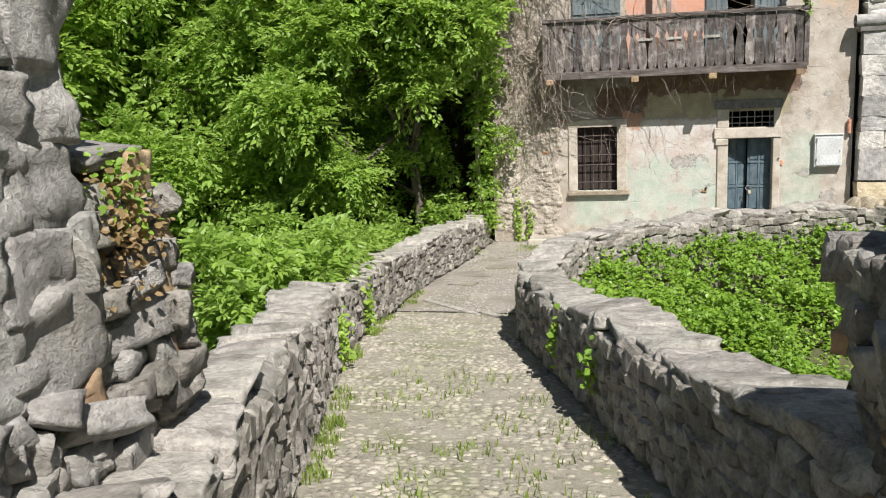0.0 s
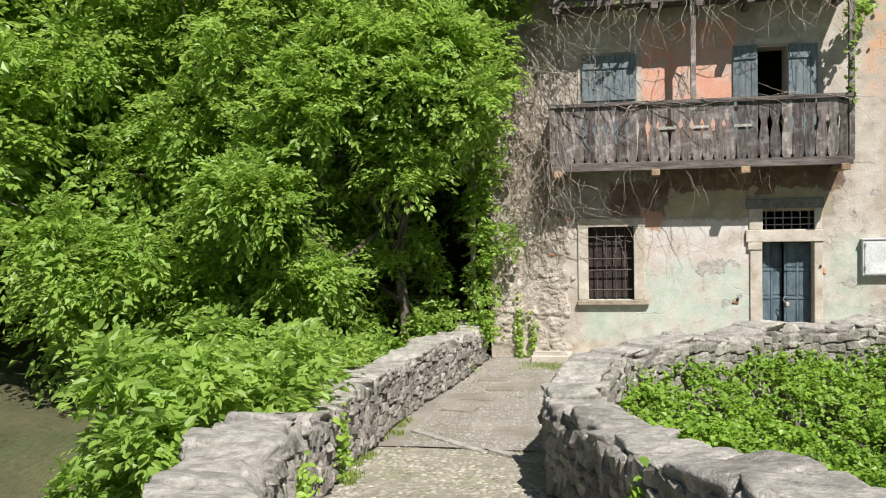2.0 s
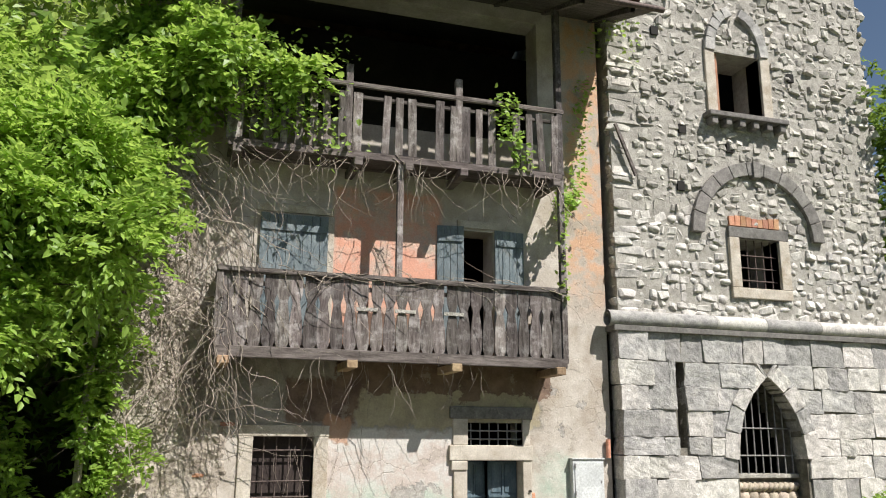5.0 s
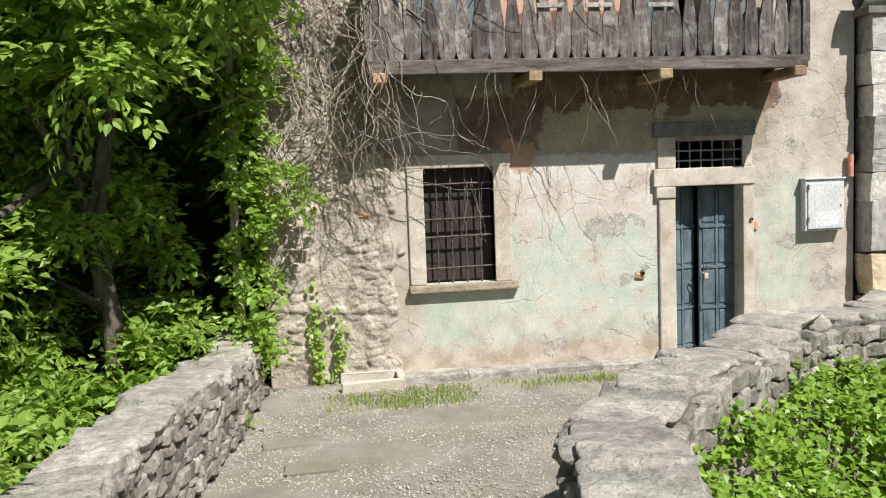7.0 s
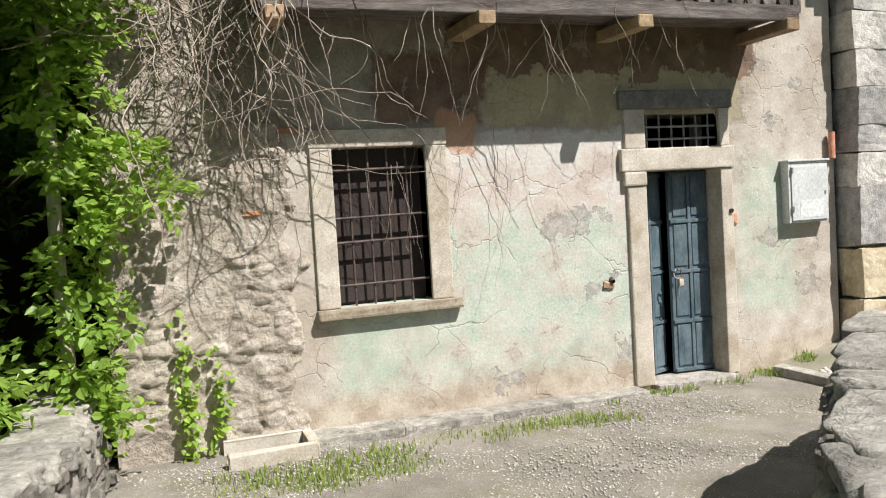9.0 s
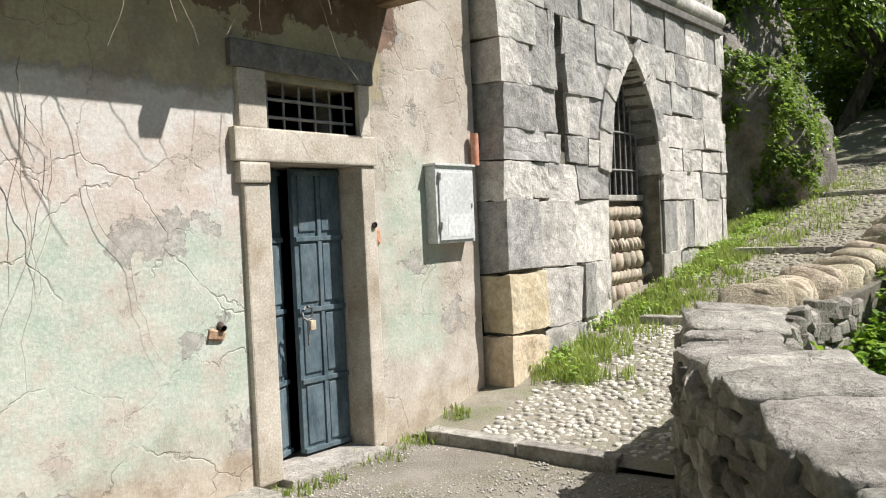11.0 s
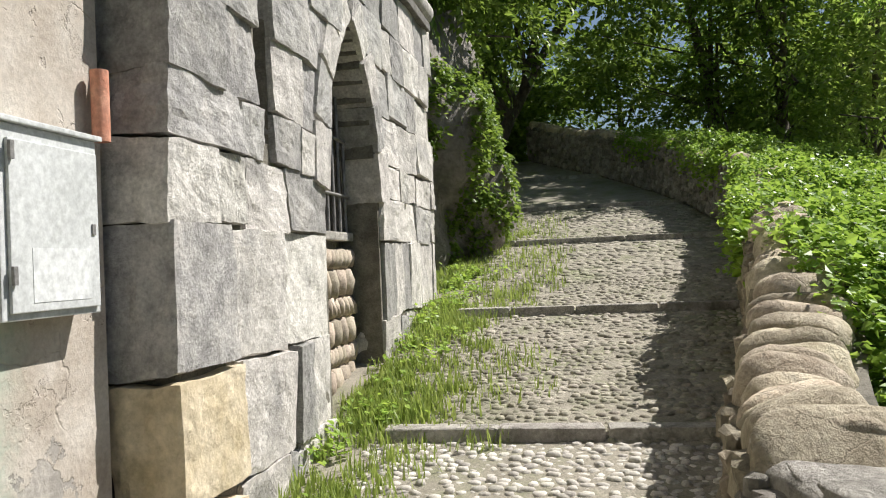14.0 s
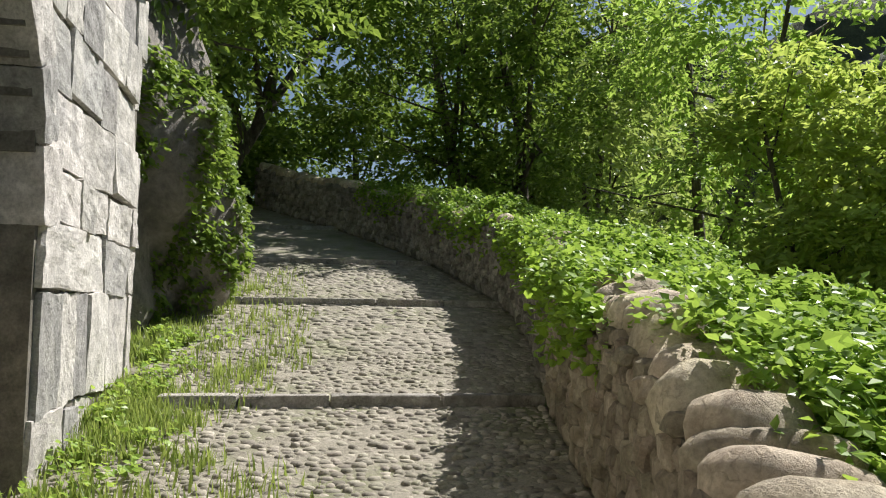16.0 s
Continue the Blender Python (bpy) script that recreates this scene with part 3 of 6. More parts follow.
def leaves(centres, outward, size, spread=1.0, droop=0.0, wide=0.55):
    """Loose leaves at the given places, turned roughly outwards and up."""
    n = len(centres)
    nrm = outward * 0.95 + np.array([0, 0, 0.5]) + rng.normal(0, 0.5 * spread, (n, 3))
    ax = rng.normal(0, 1, (n, 3)) + outward * 0.6 + np.array([0, 0, -droop])
    return blades(centres, nrm, ax, size, wide)


def sprays(blobs, n, leaf, per=22, shell=0.45, droop=0.3, wide=0.55):
    """Leafy shoots growing out of some rounded masses: leaves stand in two rows along each drooping shoot."""
    w = np.array([b[1] ** 2 for b in blobs])
    k = n // per
    pick = rng.choice(len(blobs), k, p=w / w.sum())
    c = np.array([b[0] for b in blobs], float)[pick]
    r = np.array([b[1] for b in blobs], float)[pick]
    d = rng.normal(0, 1, (k, 3))
    d /= np.linalg.norm(d, axis=1)[:, None]
    root = c + d * (r * (1 - shell * rng.random(k)))[:, None] * np.array([1, 1, 0.9])
    way = d + rng.normal(0, 0.45, (k, 3)) + np.array([0, 0, 0.15])
    way[:, 2] *= 0.7
    way /= np.linalg.norm(way, axis=1)[:, None]
    up = np.array([0, 0, 1.0]) + d * 0.45 + rng.normal(0, 0.28, (k, 3))
    side = np.cross(way, up)
    side /= np.linalg.norm(side, axis=1)[:, None] + 1e-9
    up = np.cross(side, way)
    length = leaf * per * 0.17 * rng.uniform(0.6, 1.5, k)
    t = np.tile(np.arange(per) / (per - 1), k)
    sg = np.tile(np.where(np.arange(per) % 2, 1.0, -1.0), k)[:, None]
    W, U, S, ln = (np.repeat(q, per, axis=0) for q in (way, up, side, length))
    fan = leaf * (0.35 + 0.75 * np.sin(math.pi * np.clip(t * 0.85 + 0.1, 0, 1)))
    p = np.repeat(root, per, axis=0) + W * (t * ln)[:, None] + S * sg * (fan * rng.uniform(0.3, 1.25, k * per))[:, None]
    p[:, 2] -= (t ** 2) * ln * droop
    p += rng.normal(0, leaf * 0.22, (k * per, 3))
    nrm = U + rng.normal(0, 0.30, (k * per, 3)) + W * 0.25 * t[:, None]
    ax = S * sg * 0.8 + W * 0.8 + np.array([0, 0, -0.35]) + rng.normal(0, 0.25, (k * per, 3))
    return blades(p, nrm, ax, leaf, wide)


def lumpy(blobs):
    """Break each mass of a crown into smaller lumps with hollows between."""
    out = []
    for q in blobs:
        c, r = np.array(q[0], float), q[1]
        for _ in range(8):
            d = rng.normal(0, 1, 3)
            d /= np.linalg.norm(d)
            d[2] *= 0.85
            out.append((tuple(c + d * r * rng.uniform(0.62, 1.02)), r * rng.uniform(0.24, 0.44)))
    return out


def tree(name, base, blobs, n, leaf, mat, label, trunk_r=0.16, clump=0.28, category="tree", group="", droop=0.3, per=26, limbs=True):
    """A tapered trunk with limbs to each mass of the crown, and a crown of single leaves."""
    t = empty(name, base)
    tagged(t, label, category, group)
    lines = []
    b = Vector(base)
    top = Vector(max(blobs, key=lambda q: q[0][2])[0])
    mid = b.lerp(top, 0.5) + Vector((rng.normal(0, 0.15), rng.normal(0, 0.15), 0))
    lines.append(([b - Vector((0, 0, 0.2)), b.lerp(mid, 0.5) + Vector((0.08, 0.05, 0)), mid, top], trunk_r, 0.25))
    if limbs:
        for c, r, *_ in blobs:
            c = Vector(c)
            s = b.lerp(mid, float(rng.uniform(0.5, 1.0)))
            q = s.lerp(c, 0.55) + Vector((0, 0, -0.12 * r))
            lines.append(([s, q, c], trunk_r * 0.45, 0.3))
            for _ in range(4):
                e = c + Vector(rng.normal(0, 0.55 * r, 3))
                lines.append(([q.lerp(c, float(rng.uniform(0.2, 1))), e], trunk_r * 0.16, 0.4))
    part("trunk", rods_mesh("trunk", lines, M_BARK, 7), t)
    v, f = sprays(lumpy(blobs), n, leaf, per, 0.5, droop)
    part("crown", mesh_np("crown", v, f, mat), t)
    return t


# ---------------------------------------------------------------- plan
LEFT_WALL = [(-0.55, -1.5), (-0.95, 1.0), (-1.30, 3.0), (-1.74, 4.65), (-2.23, 6.3), (-2.99, 9.0), (-3.38, 11.5), (-3.46, 13.8), (-3.02, 16.3), (-2.88, 18.45)]
RIGHT_WALL = [(1.9, -1.5), (1.35, 1.5), (0.86, 3.4), (0.21, 5.5), (-0.46, 7.8), (-1.38, 10.95), (-0.98, 13.1), (-0.60, 13.75), (0.10, 14.45), (0.78, 15.08), (1.57, 15.72), (2.9, 16.3), (4.0, 16.5), (5.2, 16.3), (6.0, 16.05), (7.1, 15.85), (9.6, 15.5), (11.2, 15.1), (13.7, 14.85), (17.5, 15.3), (21.0, 16.6), (24.0, 18.5)]
STEPS = [3.5, 6.5, 9.45, 13.4, 16.9, 20.9]


def bridge_z(y):
    return 0.06 - 0.135 * y


def ramp_z(x):
    return G + 0.185 * (x - 3.3) + 0.005 * max(0.0, x - 14.0) ** 2 if x > 3.3 else G


def floor_z(x, y):
    """Walked surface: the bridge falls to the yard, the ramp climbs from it."""
    return max(bridge_z(y), G) if y < 14 else ramp_z(x)


def along(poly, step):
    """Points at even steps along a line, with the way and its normal to the left."""
    out, carry = [], 0.0
    for (ax, ay), (bx, by) in zip(poly, poly[1:]):
        L = math.hypot(bx - ax, by - ay)
        tx, ty = (bx - ax) / L, (by - ay) / L
        s = carry
        while s < L:
            out.append((ax + tx * s, ay + ty * s, tx, ty))
            s += step
        carry = s - L
    return out


def smooth_line(poly, rounds=2):
    for _ in range(rounds):
        q = [poly[0]]
        for a, b in zip(poly, poly[1:]):
            q += [(a[0] * 0.75 + b[0] * 0.25, a[1] * 0.75 + b[1] * 0.25), (a[0] * 0.25 + b[0] * 0.75, a[1] * 0.25 + b[1] * 0.75)]
        poly = q + [poly[-1]]
    return poly


def wall_core(name, line, base, top, side, thick, mat, out_base=None):
    """A band of masonry along a line; side is +1 or -1 for the side its thickness lies on."""
    V, Fc = [], []
    pts = along(line, 0.35)
    for x, y, tx, ty in pts:
        nx, ny = -ty * side, tx * side
        zb, zt = base(x, y), top(x, y)
        ob_ = out_base(x, y) if out_base else zb
        V += [(x, y, zb - 0.25), (x, y, zt), (x + nx * thick, y + ny * thick, zt), (x + nx * thick, y + ny * thick, ob_ - 0.25)]
    n = len(pts)
    for i in range(n - 1):
        for k in range(3):
            Fc.append((4 * i + k, 4 * i + 4 + k, 4 * i + 5 + k, 4 * i + 1 + k))
    Fc += [(0, 1, 2, 3), (4 * n - 4, 4 * n - 1, 4 * n - 2, 4 * n - 3)]
    return mesh_np(name, V, Fc, mat)

# ---------------------------------------------------------------- ground and river
def ground_z(x, y):
    """River bed between two banks; the far bank carries yard and ramp and rises into a wooded hill."""
    bed = -5.6
    line = np.interp(x, [-60, -4, 1, 6, 12, 30], [14.5, 13.2, 13.0, 13.5, 12.5, 12.0])
    up = np.clip((y - (line - 5.0)) / 5.0, 0, 1)
    bank = -1.95 + np.clip(x - 3.3, 0, 22) * 0.17
    far = bed + (bank - bed) * up ** 0.8
    far += np.clip(y - 24, 0, 60) * 0.75 * np.clip((12 - x) / 20 + 0.75, 0.3, 1)
    near = bed + (-0.25 - bed) * np.clip((1.2 - y) / 3.0, 0, 1)
    return np.where(y > 4, far, near)


def build_ground():
    ax = np.concatenate([np.linspace(-900, -70, 8), np.linspace(-60, 60, 81), np.linspace(70, 900, 8)])
    ay = np.concatenate([np.linspace(-900, -40, 8), np.linspace(-30, 70, 81), np.linspace(80, 900, 8)])
    X, Y = np.meshgrid(ax, ay)
    Z = ground_z(X, Y) + 0.12 * np.sin(X * 1.7 + Y) * np.cos(Y * 1.3)
    # the hollow under the paved bridge, yard and ramp stays below the paving
    nx, ny = len(ax), len(ay)
    V = np.stack([X, Y, Z], -1).reshape(-1, 3)
    i = (np.arange(ny - 1)[:, None] * nx + np.arange(nx - 1)).ravel()
    Fc = np.stack([i, i + 1, i + nx + 1, i + nx], 1)
    g = new("ground", mesh_np("ground", V, Fc, M_GROUND, True))
    tagged(g, "brown and green woodland ground falling to a river bed", "ground", kind="structure")
    w = new("water", mesh_np("water", [(-300, -2, -4.55), (300, -2, -4.55), (300, 11.5, -4.55), (-300, 11.5, -4.55)], [(0, 1, 2, 3)], M_WATER))
    tagged(w, "grey-green mountain river with white foam", "water", kind="structure")


build_ground()


def interp_line(poly, y):
    ys = [p[1] for p in poly]
    return float(np.interp(y, ys, [p[0] for p in poly]))


def right_of(y):
    return interp_line(RIGHT_WALL[:11], y)


def left_of(y):
    return interp_line(LEFT_WALL, y)


def south_of(x):
    """The ramp wall's inner line."""
    q = RIGHT_WALL[9:]
    return float(np.interp(x, [p[0] for p in q], [p[1] for p in q]))


def build_floors():
    # bridge deck
    V, Fc = [], []
    ys = np.linspace(-1.5, 12.6, 48)
    for y in ys:
        a, b = left_of(y) - 0.1, right_of(y) + 0.1
        for k in range(7):
            V.append((a + (b - a) * k / 6, y, bridge_z(y) - 0.012 + 0.005 * math.sin(3 * y + k)))
    for i in range(len(ys) - 1):
        for k in range(6):
            Fc.append((7 * i + k, 7 * i + k + 1, 7 * i + k + 8, 7 * i + k + 7))
    deck = tagged(new("pavement_bridge", mesh_np("pavement_bridge", V, Fc, M_EARTH, True)), "worn cobbled deck of an old stone bridge", "pavement", kind="structure")
    # yard
    V, Fc = [], []
    ys = np.linspace(12.6, 19.0, 40)
    for y in ys:
        a = left_of(min(y, 18.3)) - 0.1
        b = right_of(y) + 0.1 if y < 15.7 else 3.5
        for k in range(25):
            x = a + (b - a) * k / 24
            V.append((x, y, G + 0.012 * math.sin(2.1 * x + 1.3 * y) * math.cos(3.3 * y)))
    for i in range(len(ys) - 1):
        for k in range(24):
            Fc.append((25 * i + k, 25 * i + k + 1, 25 * i + k + 26, 25 * i + k + 25))
    yard = tagged(new("ground_yard", mesh_np("ground_yard", V, Fc, M_GRAVEL, True)), "pale gravel yard with trodden bare earth", "ground", kind="structure")
    # ramp, flight by flight
    V, Fc = [], []
    xs = np.linspace(3.5, 24.0, 60)
    for x in xs:
        a = south_of(x) - 0.1
        for k in range(9):
            V.append((x, a + (19.3 - a) * k / 8, ramp_z(x) - 0.0105))
    for i in range(len(xs) - 1):
        for k in range(8):
            Fc.append((9 * i + k, 9 * i + 9 + k, 9 * i + 10 + k, 9 * i + 1 + k))
    ramp = tagged(new("pavement_ramp", mesh_np("pavement_ramp", V, Fc, M_EARTH, True)), "cobbled ramp with stone kerb steps", "pavement", kind="structure")
    return deck, yard, ramp


DECK, YARD, RAMP = build_floors()


def cobble_turn(slope_x, slope_y):
    q = Euler((float(rng.normal(slope_y, 0.07)), float(rng.normal(-slope_x, 0.07)), float(rng.uniform(-0.5, 0.5))))
    return q.to_quaternion()


def build_cobbles():
    """Cobbles set close in the deck and the ramp; those by the middle of the walk are single pieces."""
    heap, n = Heap(), 0
    for y in np.arange(2.2, 12.6, 0.062):
        a, b = left_of(y), right_of(y)
        x = a + 0.03 + rng.uniform(0, 0.05)
        while x < b - 0.02:
            w = rng.uniform(0.05, 0.105)
            at = (x + w / 2, y + rng.normal(0, 0.012), bridge_z(y) - 0.030 + rng.normal(0, 0.004))
            size = (w * 0.95, rng.uniform(0.048, 0.068), 0.047)
            if 7.0 < y < 9.4 and n < 160 and rng.random() < 0.35:
                stone_piece("cobble", DECK, at, size, cobble_turn(0, -0.135), PEBBLES, PEBBLE_ME, M_COBBLE_OB)
                n += 1
            else:
                heap.put(PEBBLES, at, size, cobble_turn(0, -0.135))
            x += w
    rest = part("cobbles", heap.mesh("cobbles", M_COBBLE, True), DECK)
    rest["kind"] = "stuff"
    heap, pale, n = Heap(), Heap(), 0
    x = 3.7
    while x < 17.0:
        near = x < 11
        d = 0.055 if near else 0.10
        lo, hi = south_of(x) + 0.02, 18.25
        y = lo
        while y < hi:
            w = rng.uniform(0.05, 0.095) * (1 if near else 1.6)
            at = (x + rng.normal(0, 0.015), y + w / 2, ramp_z(x) - 0.028 + rng.normal(0, 0.006))
            size = (d * rng.uniform(0.75, 1.1), w * 0.98, 0.05)
            if 6.6 < x < 8.2 and 16.5 < y < 17.9 and n < 140 and rng.random() < 0.5:
                stone_piece("cobble", RAMP, at, size, cobble_turn(0.185, 0), PEBBLES, PEBBLE_ME, M_COBBLE_OB)
                n += 1
            else:
                (pale if x < 6.4 else heap).put(PEBBLES, at, size, cobble_turn(0.185, 0))
            y += w
        x += d
    for h, m in ((heap, M_COBBLE), (pale, M_COBBLE_WHITE)):
        rest = part("cobbles", h.mesh("cobbles", m, True), RAMP)
        rest["kind"] = "stuff"


def build_kerbs():
    """Long stone kerbs across the ramp, each a row of separate slabs, and one sunk across the bridge foot."""
    for s in STEPS:
        step = empty("kerb_step", (s, 17.3, ramp_z(s)))
        tagged(step, "low kerb step of long worn grey stones across the cobbles", "step", "kerb steps of the ramp")
        y, hi = south_of(s) + 0.03, 18.3 if s < 10 else 18.6
        if s < 4:
            y, hi = 17.0, 18.62
        while y < hi - 0.15:
            w = min(rng.uniform(0.5, 0.95), hi - y)
            stone_piece("stone", step, (s + 0.02, y + w / 2, ramp_z(s) - 0.035), (0.16, w * 0.985, 0.19), Euler((0, 0, rng.normal(0, 0.02))).to_quaternion(), BLOCKS, BLOCK_ME, M_COPING)
            y += w
    bar = empty("threshold_strip", (-2.3, 12.6, G))
    tagged(bar, "narrow stone strip sunk across the foot of the bridge", "kerb")
    a, b = Vector((-3.1, 13.3)), Vector((-1.45, 11.9))
    for k in range(3):
        c = a.lerp(b, (k + 0.5) / 3)
        stone_piece("stone", bar, (c.x, c.y, floor_z(c.x, c.y) - 0.01), (0.72, 0.10, 0.07), Euler((0, 0, math.atan2(b.y - a.y, b.x - a.x))).to_quaternion(), BLOCKS, BLOCK_ME, M_COPING)


build_kerbs()


# ---------------------------------------------------------------- parapets
def left_top(x, y):
    return max(bridge_z(y), G) + (0.70 if y < 8.6 else 0.62) + 0.09 * max(0.0, 1 - abs(y - 13.5) / 3.0) + 0.05 * math.sin(1.7 * y)


def right_top(x, y):
    if y < 10.95 and x < 2:
        return bridge_z(y) + 0.66 + 0.04 * math.sin(2.1 * y)
    if x > 3.4:
        return max(-0.66, ramp_z(x) + 0.74 + 0.13 * min(1.0, max(0.0, (x - 5.5) / 1.5))) + 0.04 * math.sin(1.9 * x)
    return -0.66 + 0.04 * math.sin(2.3 * (x + y))


def rubble_parapet(name, line, side, top, thick, label, single, steep_coping=False):
    """A rubble parapet: mortar core, face stones on the walked side and coping stones on top."""
    line = smooth_line(line, 1)
    wall = new(name, wall_core(name, line, lambda x, y: floor_z(x, y), top, side, thick, M_MORTAR, lambda x, y: floor_z(x, y) - 2.5))
    tagged(wall, label, "wall", kind="structure")
    heap, made = Heap(), 0
    pts = along(line, 0.02)
    L = len(pts)
    for x, y, tx, ty in pts[::7]:
        if y > 9 and x < 5:
            nx, ny = -ty * side, tx * side
            for q in range(7):
                heap.put(RUBBLE, (x + nx * (thick - 0.02), y + ny * (thick - 0.02), top(x, y) - 0.05 - q * 0.12 + rng.normal(0, 0.02)), (rng.uniform(0.13, 0.24), 0.15, rng.uniform(0.10, 0.15)), Euler((0, rng.normal(0, 0.12), math.atan2(ty, tx) + rng.normal(0, 0.1))).to_quaternion())
    z_off, row = 0.03, 0
    while z_off < 1.25:
        h = rng.uniform(0.075, 0.135)
        i = int(rng.integers(0, 8))
        while i < L - 3:
            w = rng.uniform(0.09, 0.26)
            k = min(L - 1, i + int(w / 0.04))
            x, y, tx, ty = pts[k]
            z = floor_z(x, y) + z_off + rng.normal(0, 0.012)
            if z + h * 0.6 < top(x, y) + 0.02 and y > 1.0 and x < 24:
                nx, ny = -ty * side, tx * side
                at = (x + nx * 0.03, y + ny * 0.03, z + h / 2)
                size = (w * 1.0, rng.uniform(0.12, 0.19), h * rng.uniform(0.95, 1.2))
                turn = Euler((rng.normal(0, 0.1), rng.normal(0, 0.12), math.atan2(ty, tx) + rng.normal(0, 0.09))).to_quaternion()
                if single(x, y) and made < 290:
                    stone_piece("stone", wall, at, size, turn, RUBBLE, RUBBLE_ME, M_WALL_WARM if x > 3.5 else M_STONE_OB)
                    made += 1
                else:
                    heap.put(RUBBLE, at, size, turn)
            i = k + int(w / 0.04)
        z_off += h * 0.93
        row += 1
    if heap.n:
        rest = part("stones", heap.mesh("stones", M_STONE), wall)
        rest["kind"] = "stuff"
    i = 0
    while i < L - 3:
        x, y, tx, ty = pts[i]
        upright = steep_coping and x > 3.6
        w = rng.uniform(0.11, 0.30) if upright else rng.uniform(0.20, 0.46)
        k = min(L - 1, i + int(w / 0.04))
        x, y, tx, ty = pts[k]
        if y > 1.0 and x < 24:
            nx, ny = -ty * side, tx * side
            zt = top(x, y)
            if upright:
                size = (w * 1.12, thick * rng.uniform(0.7, 0.95), rng.uniform(0.28, 0.38))
                turn = Euler((rng.normal(0, 0.16), 0.4 + rng.normal(0, 0.32), math.atan2(ty, tx) + rng.normal(0, 0.2))).to_quaternion()
                stone_piece("coping_stone", wall, (x + nx * thick * 0.42, y + ny * thick * 0.42, zt + 0.02), size, turn, ROUNDED, ROUNDED_ME, M_COPING_WARM)
            else:
                size = (w * 1.22, thick * rng.uniform(0.92, 1.08), rng.uniform(0.11, 0.17))
                slope = (top(x + tx * 0.3, y + ty * 0.3) - top(x - tx * 0.3, y - ty * 0.3)) / 0.6
                turn = Euler((rng.normal(0, 0.05), -math.atan(slope) + rng.normal(0, 0.04), math.atan2(ty, tx) + rng.normal(0, 0.08))).to_quaternion()
                stone_piece("coping_stone", wall, (x + nx * thick * 0.46, y + ny * thick * 0.46, zt + 0.04 + rng.normal(0, 0.012)), size, turn, COPINGS, COPING_ME, M_COPING)
        i = k + int(w / 0.04)
    return wall


WALL_LEFT = rubble_parapet("wall_bridge_west", LEFT_WALL, 1, left_top, 0.48, "grey rubble parapet with flat coping stones along the bridge", lambda x, y: 5.0 < y < 9.5)
WALL_RIGHT = rubble_parapet("wall_bridge_east", RIGHT_WALL, -1, right_top, 0.50, "grey rubble parapet with coping stones along bridge and ramp", lambda x, y: x > 4 and x < 9.5, True)


# ---------------------------------------------------------------- ruined gate piers at the near end
def ruin_pier(name, x0, x1, y0, y1, z0, tops, label, edge, mat_main, big_from):
    """A broken pier; edge gives how far its inner side has crumbled back at each height."""
    pier = empty(name, ((x0 + x1) / 2, (y0 + y1) / 2, z0))
    tagged(pier, label, "ruined wall", kind="structure")
    west = x1 < 0
    z = z0 - 0.05
    while z < tops:
        big = z > big_from
        h = rng.uniform(0.20, 0.34) if big else rng.uniform(0.07, 0.15)
        a0, a1 = (x0, x1 - edge(z)) if west else (x0 + edge(z), x1)
        core = slab("core", a0 + 0.2, a1 - 0.2, y0 + 0.18, y1 - 0.12, z - 0.02, z + h, M_MORTAR, 0)
        part("core", core, pier)
        for face in range(3):
            a, b = (a0, a1) if face != 1 else (y0, y1)
            u = a + rng.uniform(-0.05, 0.02)
            while u < b - 0.03:
                w = rng.uniform(0.26, 0.46) if big else rng.uniform(0.07, 0.22)
                w = min(w, max(0.12, b - u))
                c = u + w / 2
                inset = 0.20 if big else rng.uniform(0.06, 0.15)
                inner = a1 - inset if west else a0 + inset
                at = [(c, y0 + inset, z + h / 2), (inner, c, z + h / 2), (c, y1 - inset, z + h / 2)][face]
                size = (w * 1.02, 0.44 if big else 0.28, h * rng.uniform(0.98, 1.2))
                turn = Euler((rng.normal(0, 0.12), rng.normal(0, 0.05 if big else 0.2), (0 if face != 1 else math.pi / 2) + rng.normal(0, 0.05 if big else 0.2))).to_quaternion()
                mat = M_RUST if rng.random() < 0.10 and not big else M_RUIN if rng.random() < 0.3 else mat_main
                stone_piece("stone", pier, at, size, turn, *((BIGS, BIG_ME) if big else (ROUGH, ROUGH_ME)), mat)
                u += w
        z += h * 0.96
    return pier


ruin_pier("wall_ruin_west", -3.0, -1.60, 2.35, 2.98, -0.4, 2.3, "broken pier of large pale limestone blocks over small rubble", lambda z: 0.0 if z < 1.9 else 0.15, M_RUIN, 0.72)
END = ruin_pier("wall_ruin_stub", -2.6, -1.60, 3.05, 3.5, -0.4, 1.18, "crumbling rubble stub with rusty stones beside the pale pier", lambda z: 0.0 if z < 0.9 else 0.05, M_STONE_OB, 9.0)
for at, size, turn, mat in (((-1.74, 3.34, 1.27), (0.24, 0.22, 0.30), 0.1, M_RUST), ((-1.72, 3.12, 1.24), (0.22, 0.20, 0.17), -0.2, M_RUIN), ((-1.78, 3.2, 1.43), (0.32, 0.28, 0.06), 0.15, M_RUIN), ((-1.66, 3.40, 0.62), (0.16, 0.14, 0.26), 0.0, M_RUST), ((-2.1, 3.3, 1.30), (0.4, 0.36, 0.34), 0.2, M_RUIN)):
    stone_piece("stone", END, at, size, Euler((0.05, turn, turn)).to_quaternion(), BIGS, BIG_ME, mat)
ruin_pier("wall_ruin_east", 0.83, 2.0, 2.9, 3.6, -0.4, 1.25, "low broken rubble pier in shade at the bridge end", lambda z: 0.05 * math.sin(5 * z) + (0.0 if z < 1.0 else 0.12), M_STONE_OB, 9.0)
